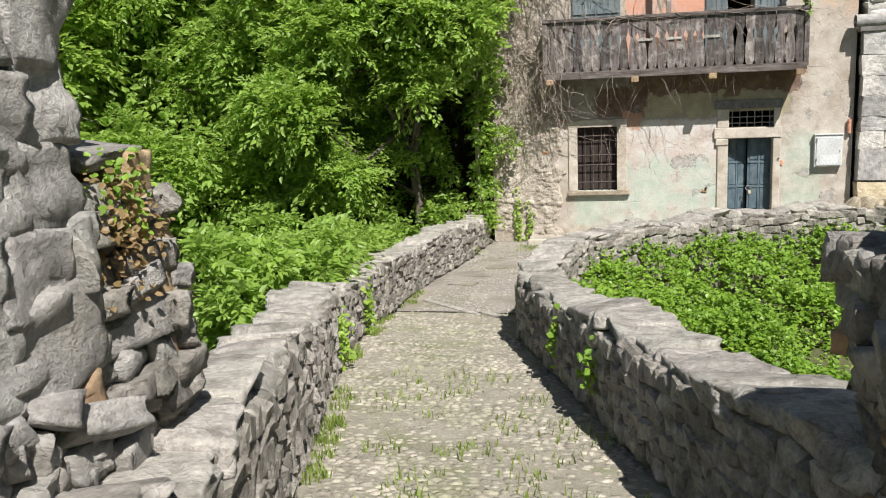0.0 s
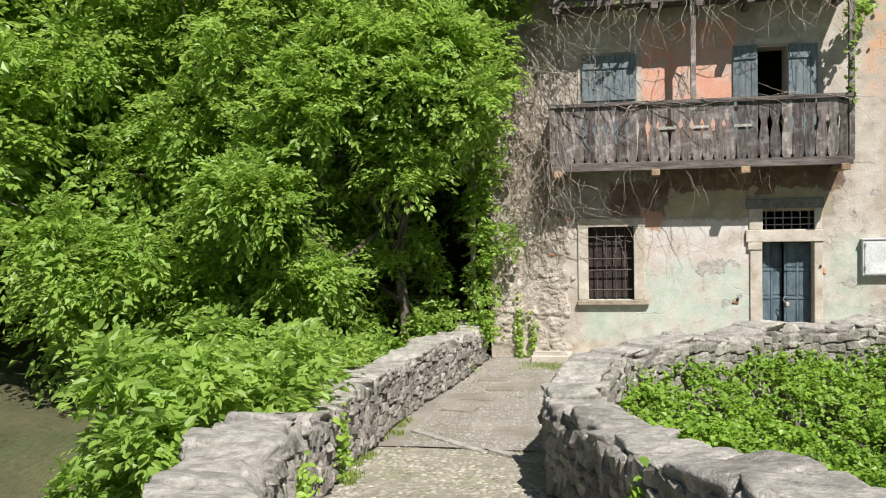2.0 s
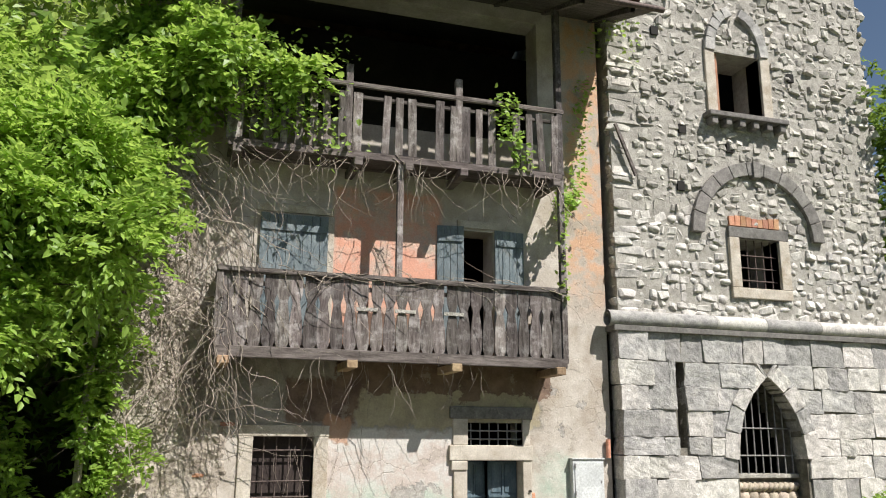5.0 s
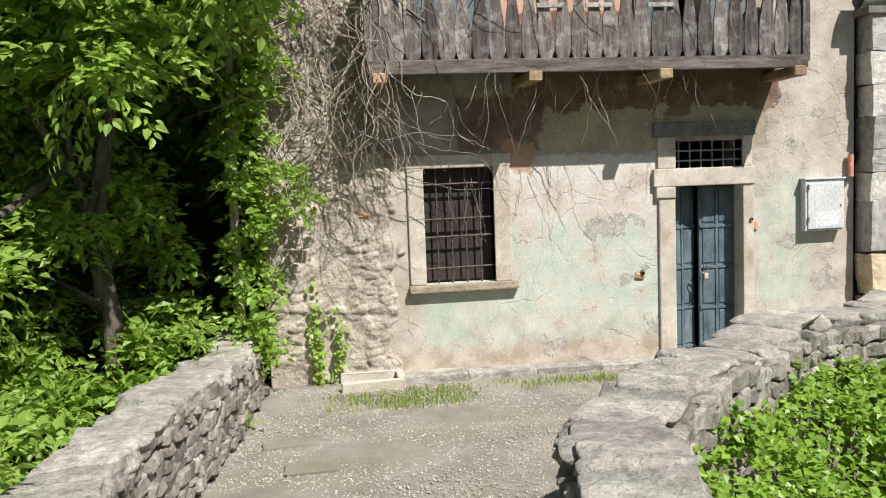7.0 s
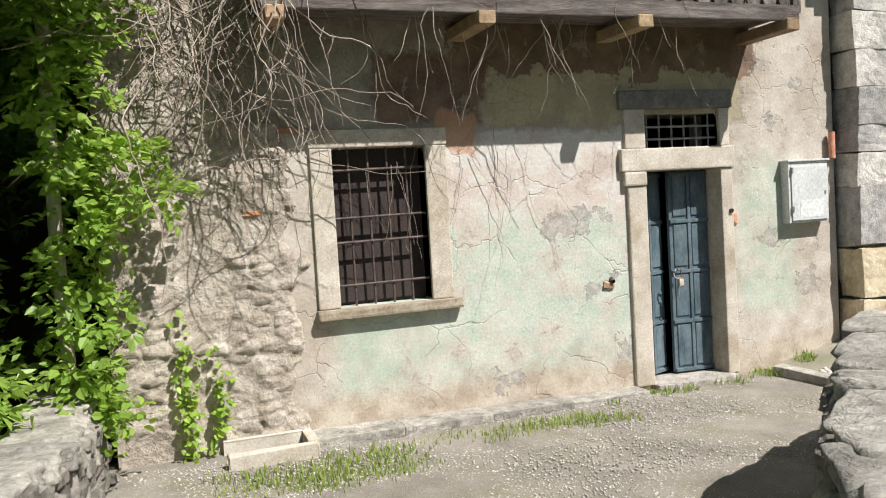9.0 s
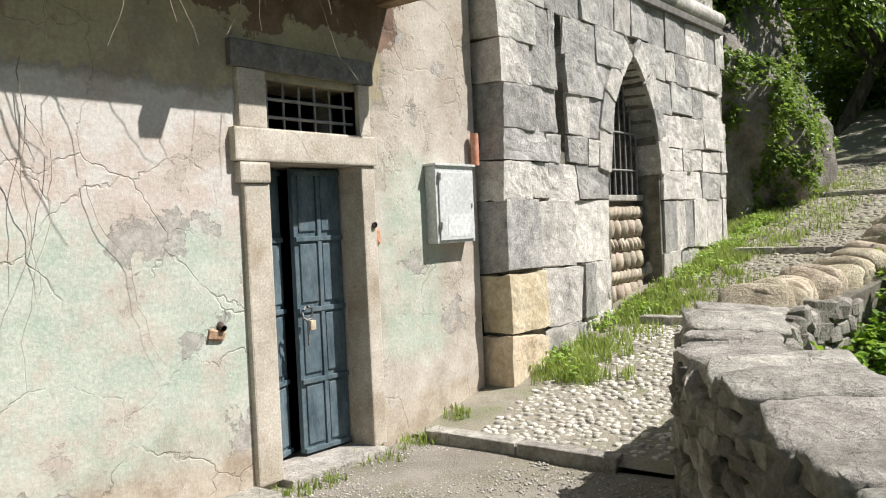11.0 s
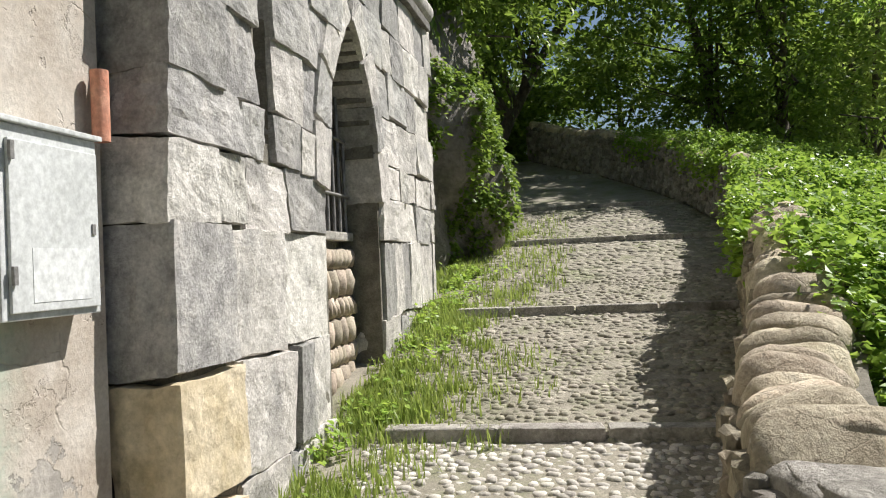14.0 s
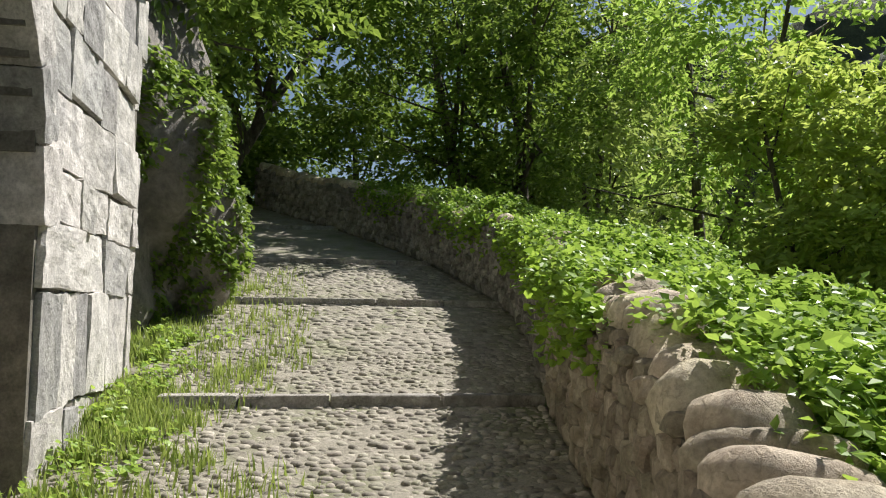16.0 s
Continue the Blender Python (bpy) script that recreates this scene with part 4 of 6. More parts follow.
# added out of view, only to throw shade on the east pier
tagged(new("wall_gate_east", slab("wall_gate_east", 1.35, 3.2, 0.9, 1.6, -0.6, 3.4, M_MORTAR, 0.05, 0.01)), "unseen tall wall added behind the walker to shade the east pier", "wall", kind="structure")

# ---------------------------------------------------------------- house
def wall_with_openings(name, x0, x1, z0, z1, y0, y1, holes, mat):
    """A wall with real openings; holes are (xa, xb, za, zb)."""
    xs = sorted({x0, x1, *[v for h in holes for v in h[:2]]})
    zs = sorted({z0, z1, *[v for h in holes for v in h[2:]]})
    bm = bmesh.new()
    for xa, xb in zip(xs, xs[1:]):
        for za, zb in zip(zs, zs[1:]):
            cx, cz = (xa + xb) / 2, (za + zb) / 2
            if any(h[0] < cx < h[1] and h[2] < cz < h[3] for h in holes):
                continue
            box_bm(bm, xa, xb, y0, y1, za, zb)
    bmesh.ops.remove_doubles(bm, verts=bm.verts[:], dist=1e-4)
    seen = {}
    for f in bm.faces:
        seen.setdefault(tuple(round(c, 3) for c in f.calc_center_median()), []).append(f)
    bmesh.ops.delete(bm, geom=[f for fs in seen.values() if len(fs) > 1 for f in fs], context='FACES')
    return finish(bm, name, mat)


WIN = (-0.945, -0.115, -0.54, 0.82)
DOOR = (2.14, 3.02, -1.62, 0.50)
FAN = (2.15, 3.02, 0.72, 1.05)
UP1 = (-0.98, -0.06, 2.2, 3.98)
UP2 = (2.08, 2.58, 1.98, 3.98)
# the wide top-floor hole is cut to give the eave's deep shade
EAVE_SHADE_HOLE = (-1.5, 3.4, 5.55, 7.75)
HX0, HX1 = -2.80, 4.52
HOLES = [WIN, DOOR, FAN, UP1, UP2, EAVE_SHADE_HOLE]
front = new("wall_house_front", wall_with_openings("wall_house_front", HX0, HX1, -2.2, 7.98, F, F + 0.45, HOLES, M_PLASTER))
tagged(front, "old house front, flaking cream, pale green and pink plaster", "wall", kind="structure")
for nm, a in (("wall_house_west", (HX0, HX0 + 0.4, F + 0.45, 26.0, -2.2, 8.3)), ("wall_house_back", (HX0, HX1, 26.0, 26.4, -2.2, 8.3))):
    tagged(new(nm, slab(nm, *a, M_HOUSE_RUBBLE, 0)), "rubble side of the old house", "wall", kind="structure")
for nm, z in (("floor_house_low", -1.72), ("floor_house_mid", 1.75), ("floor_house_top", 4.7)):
    tagged(new(nm, slab(nm, HX0 + 0.4, HX1, F + 0.45, 26.0, z, z + 0.12, M_DEEP_SHADE, 0)), "house floor boards, coloured near-black for the unlit rooms", "floor", kind="structure")
tagged(new("wall_house_inner", slab("wall_house_inner", HX0 + 0.4, HX1, F + 2.2, F + 2.35, -1.6, 8.2, M_DEEP_SHADE, 0)), "inner wall behind the openings, unlit gloom put into its near-black colour", "wall", kind="structure")


def cells(u, v, seed):
    """Distances to the nearest and second nearest of scattered points, and a random number for the nearest."""
    r = np.random.default_rng(seed)
    tab = r.random((64, 64, 3))
    iu, iv = np.floor(u).astype(int), np.floor(v).astype(int)
    d1, d2, idn = np.full(u.shape, 9.0), np.full(u.shape, 9.0), np.zeros(u.shape)
    for a in (-1, 0, 1):
        for c in (-1, 0, 1):
            t = tab[(iu + a) % 64, (iv + c) % 64]
            d = np.hypot(iu + a + 0.15 + 0.7 * t[..., 0] - u, iv + c + 0.15 + 0.7 * t[..., 1] - v)
            closer = d < d1
            d2 = np.where(closer, d1, np.minimum(d2, d))
            idn = np.where(closer, t[..., 2], idn)
            d1 = np.where(closer, d, d1)
    return d1, d2, idn


def exposed_rubble():
    """Where the plaster has fallen off at the house's end: rough stones half drowned in mortar."""
    xs, zs = np.arange(HX0 + 0.002, -1.0, 0.016), np.arange(-1.7, 4.6, 0.018)
    X, Z = np.meshgrid(xs, zs)
    fine_n = np.array([noise.fractal(Vector((x * 9, z * 9, 3.0)), 0.8, 2.0, 4) for x, z in zip(X.ravel(), Z.ravel())]).reshape(X.shape)
    slow = np.array([noise.fractal(Vector((x * 2.2, z * 2.2, 8.0)), 1.0, 2.0, 3) for x, z in zip(X.ravel(), Z.ravel())]).reshape(X.shape)
    u, v = X / 0.21 + 0.22 * slow + 0.1 * fine_n, (Z + 0.05 * slow) / 0.105
    d1, d2, idn = cells(u + 30, v + 30, 5)
    stone = np.clip((d2 - d1) / 0.30, 0, 1) ** 0.6
    lay = np.clip(0.5 + 1.5 * slow, 0.12, 1)
    h = stone * (0.3 + 0.7 * idn) * 0.042 * lay + 0.011 * fine_n + 0.02 * slow
    edge = np.where(Z > 1.05, -1.72, -1.22) + 0.17 * slow + 0.06 * fine_n
    m = np.clip((edge - X) / 0.16, 0, 1)
    Y = F + 0.03 - m * (0.045 + np.maximum(h, -0.012))
    nx = len(xs)
    i = (np.arange(len(zs) - 1)[:, None] * nx + np.arange(nx - 1)).ravel()
    Fc = np.stack([i, i + 1, i + nx + 1, i + nx], 1)
    inside = (m.ravel()[Fc].max(1) > 0)
    me = mesh_np("exposed_stones", np.stack([X, Y, Z], -1).reshape(-1, 3), Fc[inside], M_HOUSE_RUBBLE, True)
    part("exposed_stones", me, front, "rough rubble half covered with old mortar")


exposed_rubble()


def window_ground():
    w = empty("window_1", (-0.53, F, 0.1))
    tagged(w, "barred ground floor window in a dressed stone surround", "window", kind="structure")
    xa, xb, za, zb = WIN
    y0, y1 = F - 0.035, F + 0.22
    part("jamb", slab("jamb", xa - 0.19, xa, y0, y1, za, zb, M_FRAME, 0.012), w)
    part("jamb", slab("jamb", xb, xb + 0.20, y0, y1, za, zb, M_FRAME, 0.012), w)
    part("lintel", slab("lintel", xa - 0.20, xb + 0.21, y0, y1, zb + 0.002, zb + 0.155, M_FRAME, 0.012), w)
    part("sill", slab("sill", xa - 0.21, xb + 0.27, F - 0.10, y1, za - 0.09, za - 0.002, M_SILL, 0.02, 0.003), w, "projecting worn stone sill")
    part("mesh_screen", slab("mesh_screen", xa, xb, F + 0.16, F + 0.17, za, zb, M_MESHSCREEN, 0), w, "dark fine wire mesh behind the bars")
    for k in range(4):
        x = xa + (xb - xa) * (k + 0.9) / 4.8
        v, f = rod("", [(x, F + 0.06, za), (x, F + 0.06, zb)], 0.011, M_IRON)
        part("bar", mesh_np("bar", v, f, M_IRON, True), w)
    for k, z in enumerate((0.63, 0.22, 0.01, -0.36)):
        v, f = rod("", [(xa, F + 0.045, z), (xb, F + 0.045, z + 0.01)], 0.012, M_IRON)
        part("crossbar", mesh_np("crossbar", v, f, M_IRON, True), w)


window_ground()


def front_door():
    d = empty("door_1", (2.59, F, G))
    tagged(d, "dark blue panelled double door ajar in a stone surround", "door", kind="structure")
    xa, xb, za, zb = DOOR
    y0, y1 = F - 0.04, F + 0.25
    part("jamb", slab("jamb", xa - 0.21, xa, y0, y1, za + 0.02, zb - 0.14, M_FRAME, 0.014, 0.001), d)
    part("capital", slab("capital", xa - 0.25, xa + 0.0, y0 - 0.02, y1, zb - 0.138, zb, M_FRAME, 0.02), d)
    part("jamb", slab("jamb", xb, xb + 0.14, y0, y1, za + 0.02, zb, M_FRAME, 0.014, 0.001), d)
    part("transom", slab("transom", xa - 0.28, xb + 0.16, y0 - 0.02, y1, zb + 0.002, FAN[2], M_FRAME, 0.014), d)
    part("jamb", slab("upper_jamb", xa - 0.22, FAN[0], y0, y1, FAN[2] + 0.002, FAN[3] + 0.05, M_FRAME, 0.012), d)
    part("jamb", slab("upper_jamb", FAN[1], xb + 0.12, y0, y1, FAN[2] + 0.002, FAN[3] + 0.05, M_FRAME, 0.012), d)
    part("lintel", slab("lintel", xa - 0.27, xb + 0.16, y0 - 0.01, y1, FAN[3] + 0.052, FAN[3] + 0.23, M_DARKSTONE, 0.014), d)
    part("threshold", slab("threshold", xa - 0.02, xb + 0.05, F - 0.14, y1 + 0.05, G - 0.03, G + 0.05, M_COPING, 0.015), d)
    for k in range(6):
        x = FAN[0] + (FAN[1] - FAN[0]) * (k + 0.5) / 6
        v, f = rod("", [(x, F + 0.05, FAN[2]), (x, F + 0.05, FAN[3] + 0.05)], 0.011, M_BARS)
        part("bar", mesh_np("bar", v, f, M_BARS, True), d)
    for z in (0.81, 0.93):
        v, f = rod("", [(FAN[0], F + 0.035, z), (FAN[1], F + 0.035, z)], 0.012, M_BARS)
        part("crossbar", mesh_np("crossbar", v, f, M_BARS, True), d)
    hl = zb - za - 0.06
    for nm, w, hinge, turn in (("leaf_west", 0.43, xa + 0.01, 21), ("leaf_east", 0.45, xb - 0.01, 3)):
        s = 1 if nm == "leaf_west" else -1
        leaf = new("door_leaf", slab("door_leaf", 0 if s > 0 else -w, w if s > 0 else 0, 0, 0.045, 0, hl, M_DOOR, 0.004))
        leaf.parent = d
        leaf.matrix_basis = Matrix.Translation(Vector((hinge, F + 0.20, za + 0.05)) - d.location) @ Euler((0, 0, radians(turn * s))).to_matrix().to_4x4()
        c = w / 2 if s > 0 else -w / 2
        rows = 4
        for r in range(rows):
            for q in (-1, 1):
                px, pw = c + q * w * 0.235, w * 0.17
                z0 = 0.06 + r * hl / rows
                z1 = (r + 1) * hl / rows - 0.03
                pn = new("panel", slab("panel", px - pw, px + pw, -0.012, 0.02, z0, z1, M_DOOR, 0.007))
                pn.parent = leaf
        for r in range(rows + 1):
            z0 = min(hl - 0.05, max(0.0, r * hl / rows - 0.012))
            rl = new("rail", slab("rail", c - w / 2 + 0.004, c + w / 2 - 0.004, -0.022, 0.01, z0, z0 + 0.035, M_DOOR, 0.004))
            rl.parent = leaf
        st = new("stile", slab("stile", c - 0.018, c + 0.018, -0.018, 0.01, 0.02, hl - 0.02, M_DOOR, 0.004))
        st.parent = leaf
    lines = []
    for k in range(7):
        a = 2 * math.pi * k / 7
        lines.append(([(2.575 + 0.05 * math.cos(a), F + 0.145, -0.55 + 0.05 * math.sin(a)), (2.575 + 0.05 * math.cos(a + 0.8), F + 0.13, -0.55 + 0.05 * math.sin(a + 0.8))], 0.009, 1))
    lines.append(([(2.575, F + 0.135, -0.6), (2.575, F + 0.135, -0.78)], 0.010, 1))
    part("chain", rods_mesh("chain", lines, M_BARS, 6), d, "steel chain through both leaves")
    part("padlock", slab("padlock", 2.575, 2.625, F + 0.105, F + 0.135, -0.67, -0.60, M_ASHLAR_WARM, 0.006), d, "small brass padlock on a chain")


front_door()


def meter_box():
    b = empty("meter_cabinet", (4.15, F, 0.2))
    tagged(b, "light grey metal meter cabinet fixed to the house wall", "cabinet")
    part("body", slab("body", 3.80, 4.32, F - 0.11, F, -0.115, 0.52, M_BOX, 0.006), b)
    leaf = part("door", slab("door", 3.83, 4.30, F - 0.125, F - 0.111, -0.09, 0.47, M_BOX, 0.004), b)
    part("lock", slab("lock", 4.255, 4.275, F - 0.131, F - 0.1255, 0.17, 0.21, M_BARS, 0.002), leaf, "small steel lock")
    part("worn_patch", slab("worn_patch", 3.93, 4.24, F - 0.1268, F - 0.1252, -0.06, 0.12, M_BOX_PALE, 0.0), leaf, "paler patch where paint was rubbed")
    part("cap", slab("cap", 3.785, 4.335, F - 0.13, F, 0.521, 0.54, M_BOX, 0.004), b)
    for z in (0.0, 0.4):
        part("hinge", slab("hinge", 3.825, 3.845, F - 0.138, F - 0.126, z, z + 0.06, M_BARS, 0.002), leaf)
    p = empty("conduit", (4.44, F - 0.06, 0.6))
    tagged(p, "short ribbed terracotta-coloured conduit above the cabinet", "pipe")
    v, f = rod("", [(4.44, F - 0.06, 0.54), (4.44, F - 0.06, 0.82)], 0.035, M_TERRACOTTA, 10)
    part("pipe", mesh_np("pipe", v, f, M_TERRACOTTA, True), p)


meter_box()


# ---------------------------------------------------------------- balconies
BX0, BX1, BY = -1.55, 3.47, F - 0.62


def baluster_mesh(h, w):
    """A flat board sawn to a waisted outline."""
    half = [0.20, 0.36, 0.46, 0.50, 0.49, 0.42, 0.33, 0.28, 0.36, 0.46, 0.50, 0.50]
    zs = [0, 0.03, 0.08, 0.18, 0.34, 0.47, 0.57, 0.64, 0.69, 0.74, 0.80, 1.0]
    bm = bmesh.new()
    rows = []
    for a, z in zip(half, zs):
        rows.append([bm.verts.new((sx * a * w, sy * 0.013, z * h)) for sx, sy in ((-1, -1), (1, -1), (1, 1), (-1, 1))])
    for r, s in zip(rows, rows[1:]):
        for k in range(4):
            bm.faces.new((r[k], r[(k + 1) % 4], s[(k + 1) % 4], s[k]))
    bm.faces.new(rows[0][::-1])
    bm.faces.new(rows[-1])
    return finish(bm, "baluster", M_WOOD)


def balcony_low():
    b = empty("balcony", (0.96, BY, 1.9))
    tagged(b, "long weathered timber balcony with sawn flat balusters", "balcony", "balconies of the house")
    part("floor", slab("floor", BX0, BX1, BY, F, 1.90, 1.955, M_BEAM, 0.006), b)
    part("fascia", slab("fascia", BX0 - 0.02, BX1 + 0.02, BY - 0.05, BY, 1.825, 1.975, M_BEAM, 0.008, 0.003), b)
    part("top_rail", slab("top_rail", BX0 - 0.04, BX1 + 0.05, BY - 0.06, BY + 0.05, 2.96, 3.03, M_BEAM, 0.012, 0.003), b)
    part("mid_rail", slab("mid_rail", BX0, BX1, BY + 0.015, BY + 0.05, 2.80, 2.86, M_BEAM, 0.006, 0.002), b)
    me = baluster_mesh(1.0, 0.184)
    n = 27
    for k in range(n):
        x = BX0 + 0.11 + (BX1 - BX0 - 0.22) * k / (n - 1)
        o = new("baluster", me)
        o.parent = b
        o.matrix_basis = Matrix.LocRotScale(Vector((x, BY - 0.005, 1.955)) - b.location, Euler((0, rng.normal(0, 0.012), 0)), Vector((rng.uniform(0.92, 1.06), 1, 1)))
    for xs in (BX0, BX1):
        part("corner_post", slab("corner_post", xs - 0.045, xs + 0.045, BY - 0.045, BY + 0.045, 1.9, 4.75 if xs > 0 else 3.05, M_WOOD, 0.008, 0.001), b)
        for k in range(3):
            yy = BY + 0.12 + 0.17 * k
            o = new("baluster", me)
            o.parent = b
            o.matrix_basis = Matrix.LocRotScale(Vector((xs, yy, 1.955)) - b.location, Euler((0, 0, math.pi / 2)), Vector((0.95, 1, 1)))
        part("side_rail", slab("side_rail", xs - 0.04, xs + 0.04, BY + 0.051, F, 2.96, 3.03, M_BEAM, 0.01), b)
    part("middle_post", slab("middle_post", 0.86, 0.95, BY - 0.02, BY + 0.07, 3.03, 4.75, M_WOOD, 0.008, 0.001), b)
    for x in (BX0 + 0.1, 0.25, 1.75, 3.36):
        part("joist", slab("joist", x - 0.075, x + 0.075, BY - 0.11, F, 1.73, 1.839, M_RUST, 0.012, 0.002), b, "projecting pale joist with a cut end")
    for x, w in ((0.45, 0.3), (1.0, 0.3), (1.72, 0.3)):
        part("patch_board", slab("patch_board", x - w / 2, x + w / 2, BY - 0.045, BY - 0.02, 2.52, 2.57, M_COPING, 0.004), b, "pale nailed patch board")


def balcony_high():
    b = empty("balcony", (0.96, BY, 4.8))
    tagged(b, "upper timber balcony with plain gappy slats and creeper", "balcony", "balconies of the house")
    part("floor", slab("floor", BX0, BX1, BY, F, 4.78, 4.83, M_BEAM, 0.006), b)
    part("fascia", slab("fascia", BX0 - 0.02, BX1 + 0.02, BY - 0.05, BY, 4.74, 4.85, M_BEAM, 0.008, 0.003), b)
    part("top_rail", slab("top_rail", BX0 - 0.04, BX1 + 0.08, BY - 0.05, BY + 0.04, 5.86, 5.92, M_BEAM, 0.012, 0.004), b)
    part("mid_rail", slab("mid_rail", BX0, BX1, BY - 0.02, BY + 0.02, 5.68, 5.73, M_BEAM, 0.006, 0.003), b)
    me = slab("slat", -0.055, 0.055, -0.012, 0.012, 0, 0.92, M_WOOD, 0.004)
    n = 24
    for k in range(n):
        if k in (9, 13, 19):
            continue
        x = BX0 + 0.1 + (BX1 - BX0 - 0.2) * k / (n - 1)
        o = new("slat", me)
        o.parent = b
        o.matrix_basis = Matrix.LocRotScale(Vector((x, BY - 0.03, 4.85)) - b.location, Euler((0, rng.normal(0, 0.02), 0)), Vector((rng.uniform(0.9, 1.25), 1, rng.uniform(0.96, 1.04))))
    for x in (BX0, 0.1, 1.8, BX1):
        part("post", slab("post", x - 0.05, x + 0.05, BY - 0.04, BY + 0.06, 4.83, 6.2 if x in (0.1, 1.8) else 7.66, M_WOOD, 0.008, 0.002), b)
    for x in (BX0 + 0.1, 0.25, 1.0, 1.85, 3.36):
        part("joist", slab("joist", x - 0.06, x + 0.06, BY - 0.12, F, 4.62, 4.739, M_BEAM, 0.012, 0.002), b)


balcony_low()
balcony_high()


def shutters():
    for nm, cx, w, za, zb, turn, lab in (("shutter", -0.77, 0.50, 2.2, 3.98, 3, "closed blue-grey board shutter"), ("shutter", -0.28, 0.49, 2.2, 3.98, -3, "closed blue-grey board shutter"), ("shutter", 1.86, 0.42, 1.99, 4.02, -10, "open blue-grey board shutter against the wall"), ("shutter", 2.83, 0.50, 1.99, 4.0, 4, "open blue-grey board shutter against the wall")):
        s = empty(nm, (cx, F - 0.05, za))
        s.rotation_euler = (0, 0, radians(turn))
        tagged(s, lab, "shutter", "shutters of the first floor")
        n = 4
        for k in range(n):
            o = new("board", slab("board", -w / 2 + w * k / n + 0.003, -w / 2 + w * (k + 1) / n - 0.003, -0.02, 0.012, 0, zb - za, M_SHUTTER, 0.003))
            o.parent = s
        for z in (0.2, 1.0, zb - za - 0.2):
            o = new("batten", slab("batten", -w / 2 + 0.02, w / 2 - 0.02, -0.042, -0.021, z - 0.05, z + 0.05, M_SHUTTER, 0.003))
            o.parent = s
        v, f = rod("", [(-w / 2 + 0.05, -0.034, 0.3), (w / 2 - 0.05, -0.034, 0.9)], 0.03, M_SHUTTER, 4)
        o = new("brace", mesh_np("brace", v, f, M_SHUTTER))
        o.parent = s
    for k, h in enumerate((UP1, UP2)):
        w = empty("window_%d" % (k + 2), (h[0], F, h[2]))
        tagged(w, "upper opening with a plain stone surround", "window", kind="structure")
        part("lintel", slab("lintel", h[0] - 0.1, h[1] + 0.1, F - 0.03, F + 0.1, h[3] + 0.04, h[3] + 0.16, M_FRAME, 0.01), w)
        part("jamb", slab("jamb", h[1] + 0.002, h[1] + 0.12, F - 0.025, F + 0.1, h[2], h[3] + 0.03, M_FRAME, 0.01), w)
        part("jamb", slab("jamb", h[0] - 0.12, h[0] - 0.002, F - 0.025, F + 0.1, h[2], h[3] + 0.03, M_FRAME, 0.01), w)


shutters()


def house_roof():
    r = empty("roof", (0.8, 20, 8.2))
    tagged(r, "shallow old tiled roof with a deep timber eave", "roof", kind="structure")
    V = [(HX0 - 0.5, F - 1.42, 7.50), (HX1 + 0.35, F - 1.42, 7.50), (HX1 + 0.1, 22.5, 9.2), (HX0 - 0.5, 22.5, 9.2)]
    bm = bmesh.new()
    lo = [bm.verts.new(v) for v in V]
    hi = [bm.verts.new((v[0], v[1], v[2] + 0.09)) for v in V]
    bm.faces.new(lo[::-1]), bm.faces.new(hi)
    for k in range(4):
        bm.faces.new((lo[k], lo[(k + 1) % 4], hi[(k + 1) % 4], hi[k]))
    part("boarding", finish(bm, "boarding", M_BEAM), r, "dark weathered eave boarding")
    V2 = [(HX0 - 0.5, 26.6, 7.8), (HX1 + 0.1, 26.6, 7.8)]
    bm = bmesh.new()
    bm.faces.new([bm.verts.new(v) for v in ((HX0 - 0.5, 22.5, 9.29), (HX1 + 0.1, 22.5, 9.29), V2[1], V2[0])])
    part("back_slope", finish(bm, "back_slope", M_ROOF), r)
    for k in range(9):
        x = HX0 + 0.2 + k * (HX1 - HX0 - 0.3) / 8
        v, f = rod("", [(x, F - 1.44, 7.42), (x, F + 0.1, 8.02)], 0.055, M_BEAM, 4)
        part("rafter", mesh_np("rafter", v, f, M_BEAM), r)
    me = rod("", [(0, 0, 0), (0, 0.42, 0.17)], 0.085, M_ROOF, 8)
    tile = mesh_np("tile", *me, M_ROOF, True)
    for k in range(44):
        o = new("tile", tile)
        o.parent = r
        o.location = Vector((HX0 - 0.4 + k * 0.178, F - 1.50, 7.60)) - r.location
    gut = rod("", [(HX0 - 0.5, F - 1.52, 7.48), (HX1 + 0.4, F - 1.52, 7.46)], 0.05, M_IRON, 8)
    part("gutter", mesh_np("gutter", *gut, M_IRON, True), r, "thin dark iron gutter")


house_roof()

# ---------------------------------------------------------------- tower
TX0, TX1 = 4.60, 10.3
TY = F - 0.20
ARCH_A, ARCH_B, ARCH_SPRING, ARCH_TIP, ARCH_SILL = 6.68, 8.02, 0.52, 1.86, 0.29


def arch_z(x):
    """Height of the pointed arch above x."""
    w = ARCH_B - ARCH_A
    far = ARCH_B - x if x < (ARCH_A + ARCH_B) / 2 else x - ARCH_A
    return ARCH_SPRING + (ARCH_TIP - ARCH_SPRING) / 0.866 * math.sqrt(max(0.0, 1 - (far / w) ** 2))


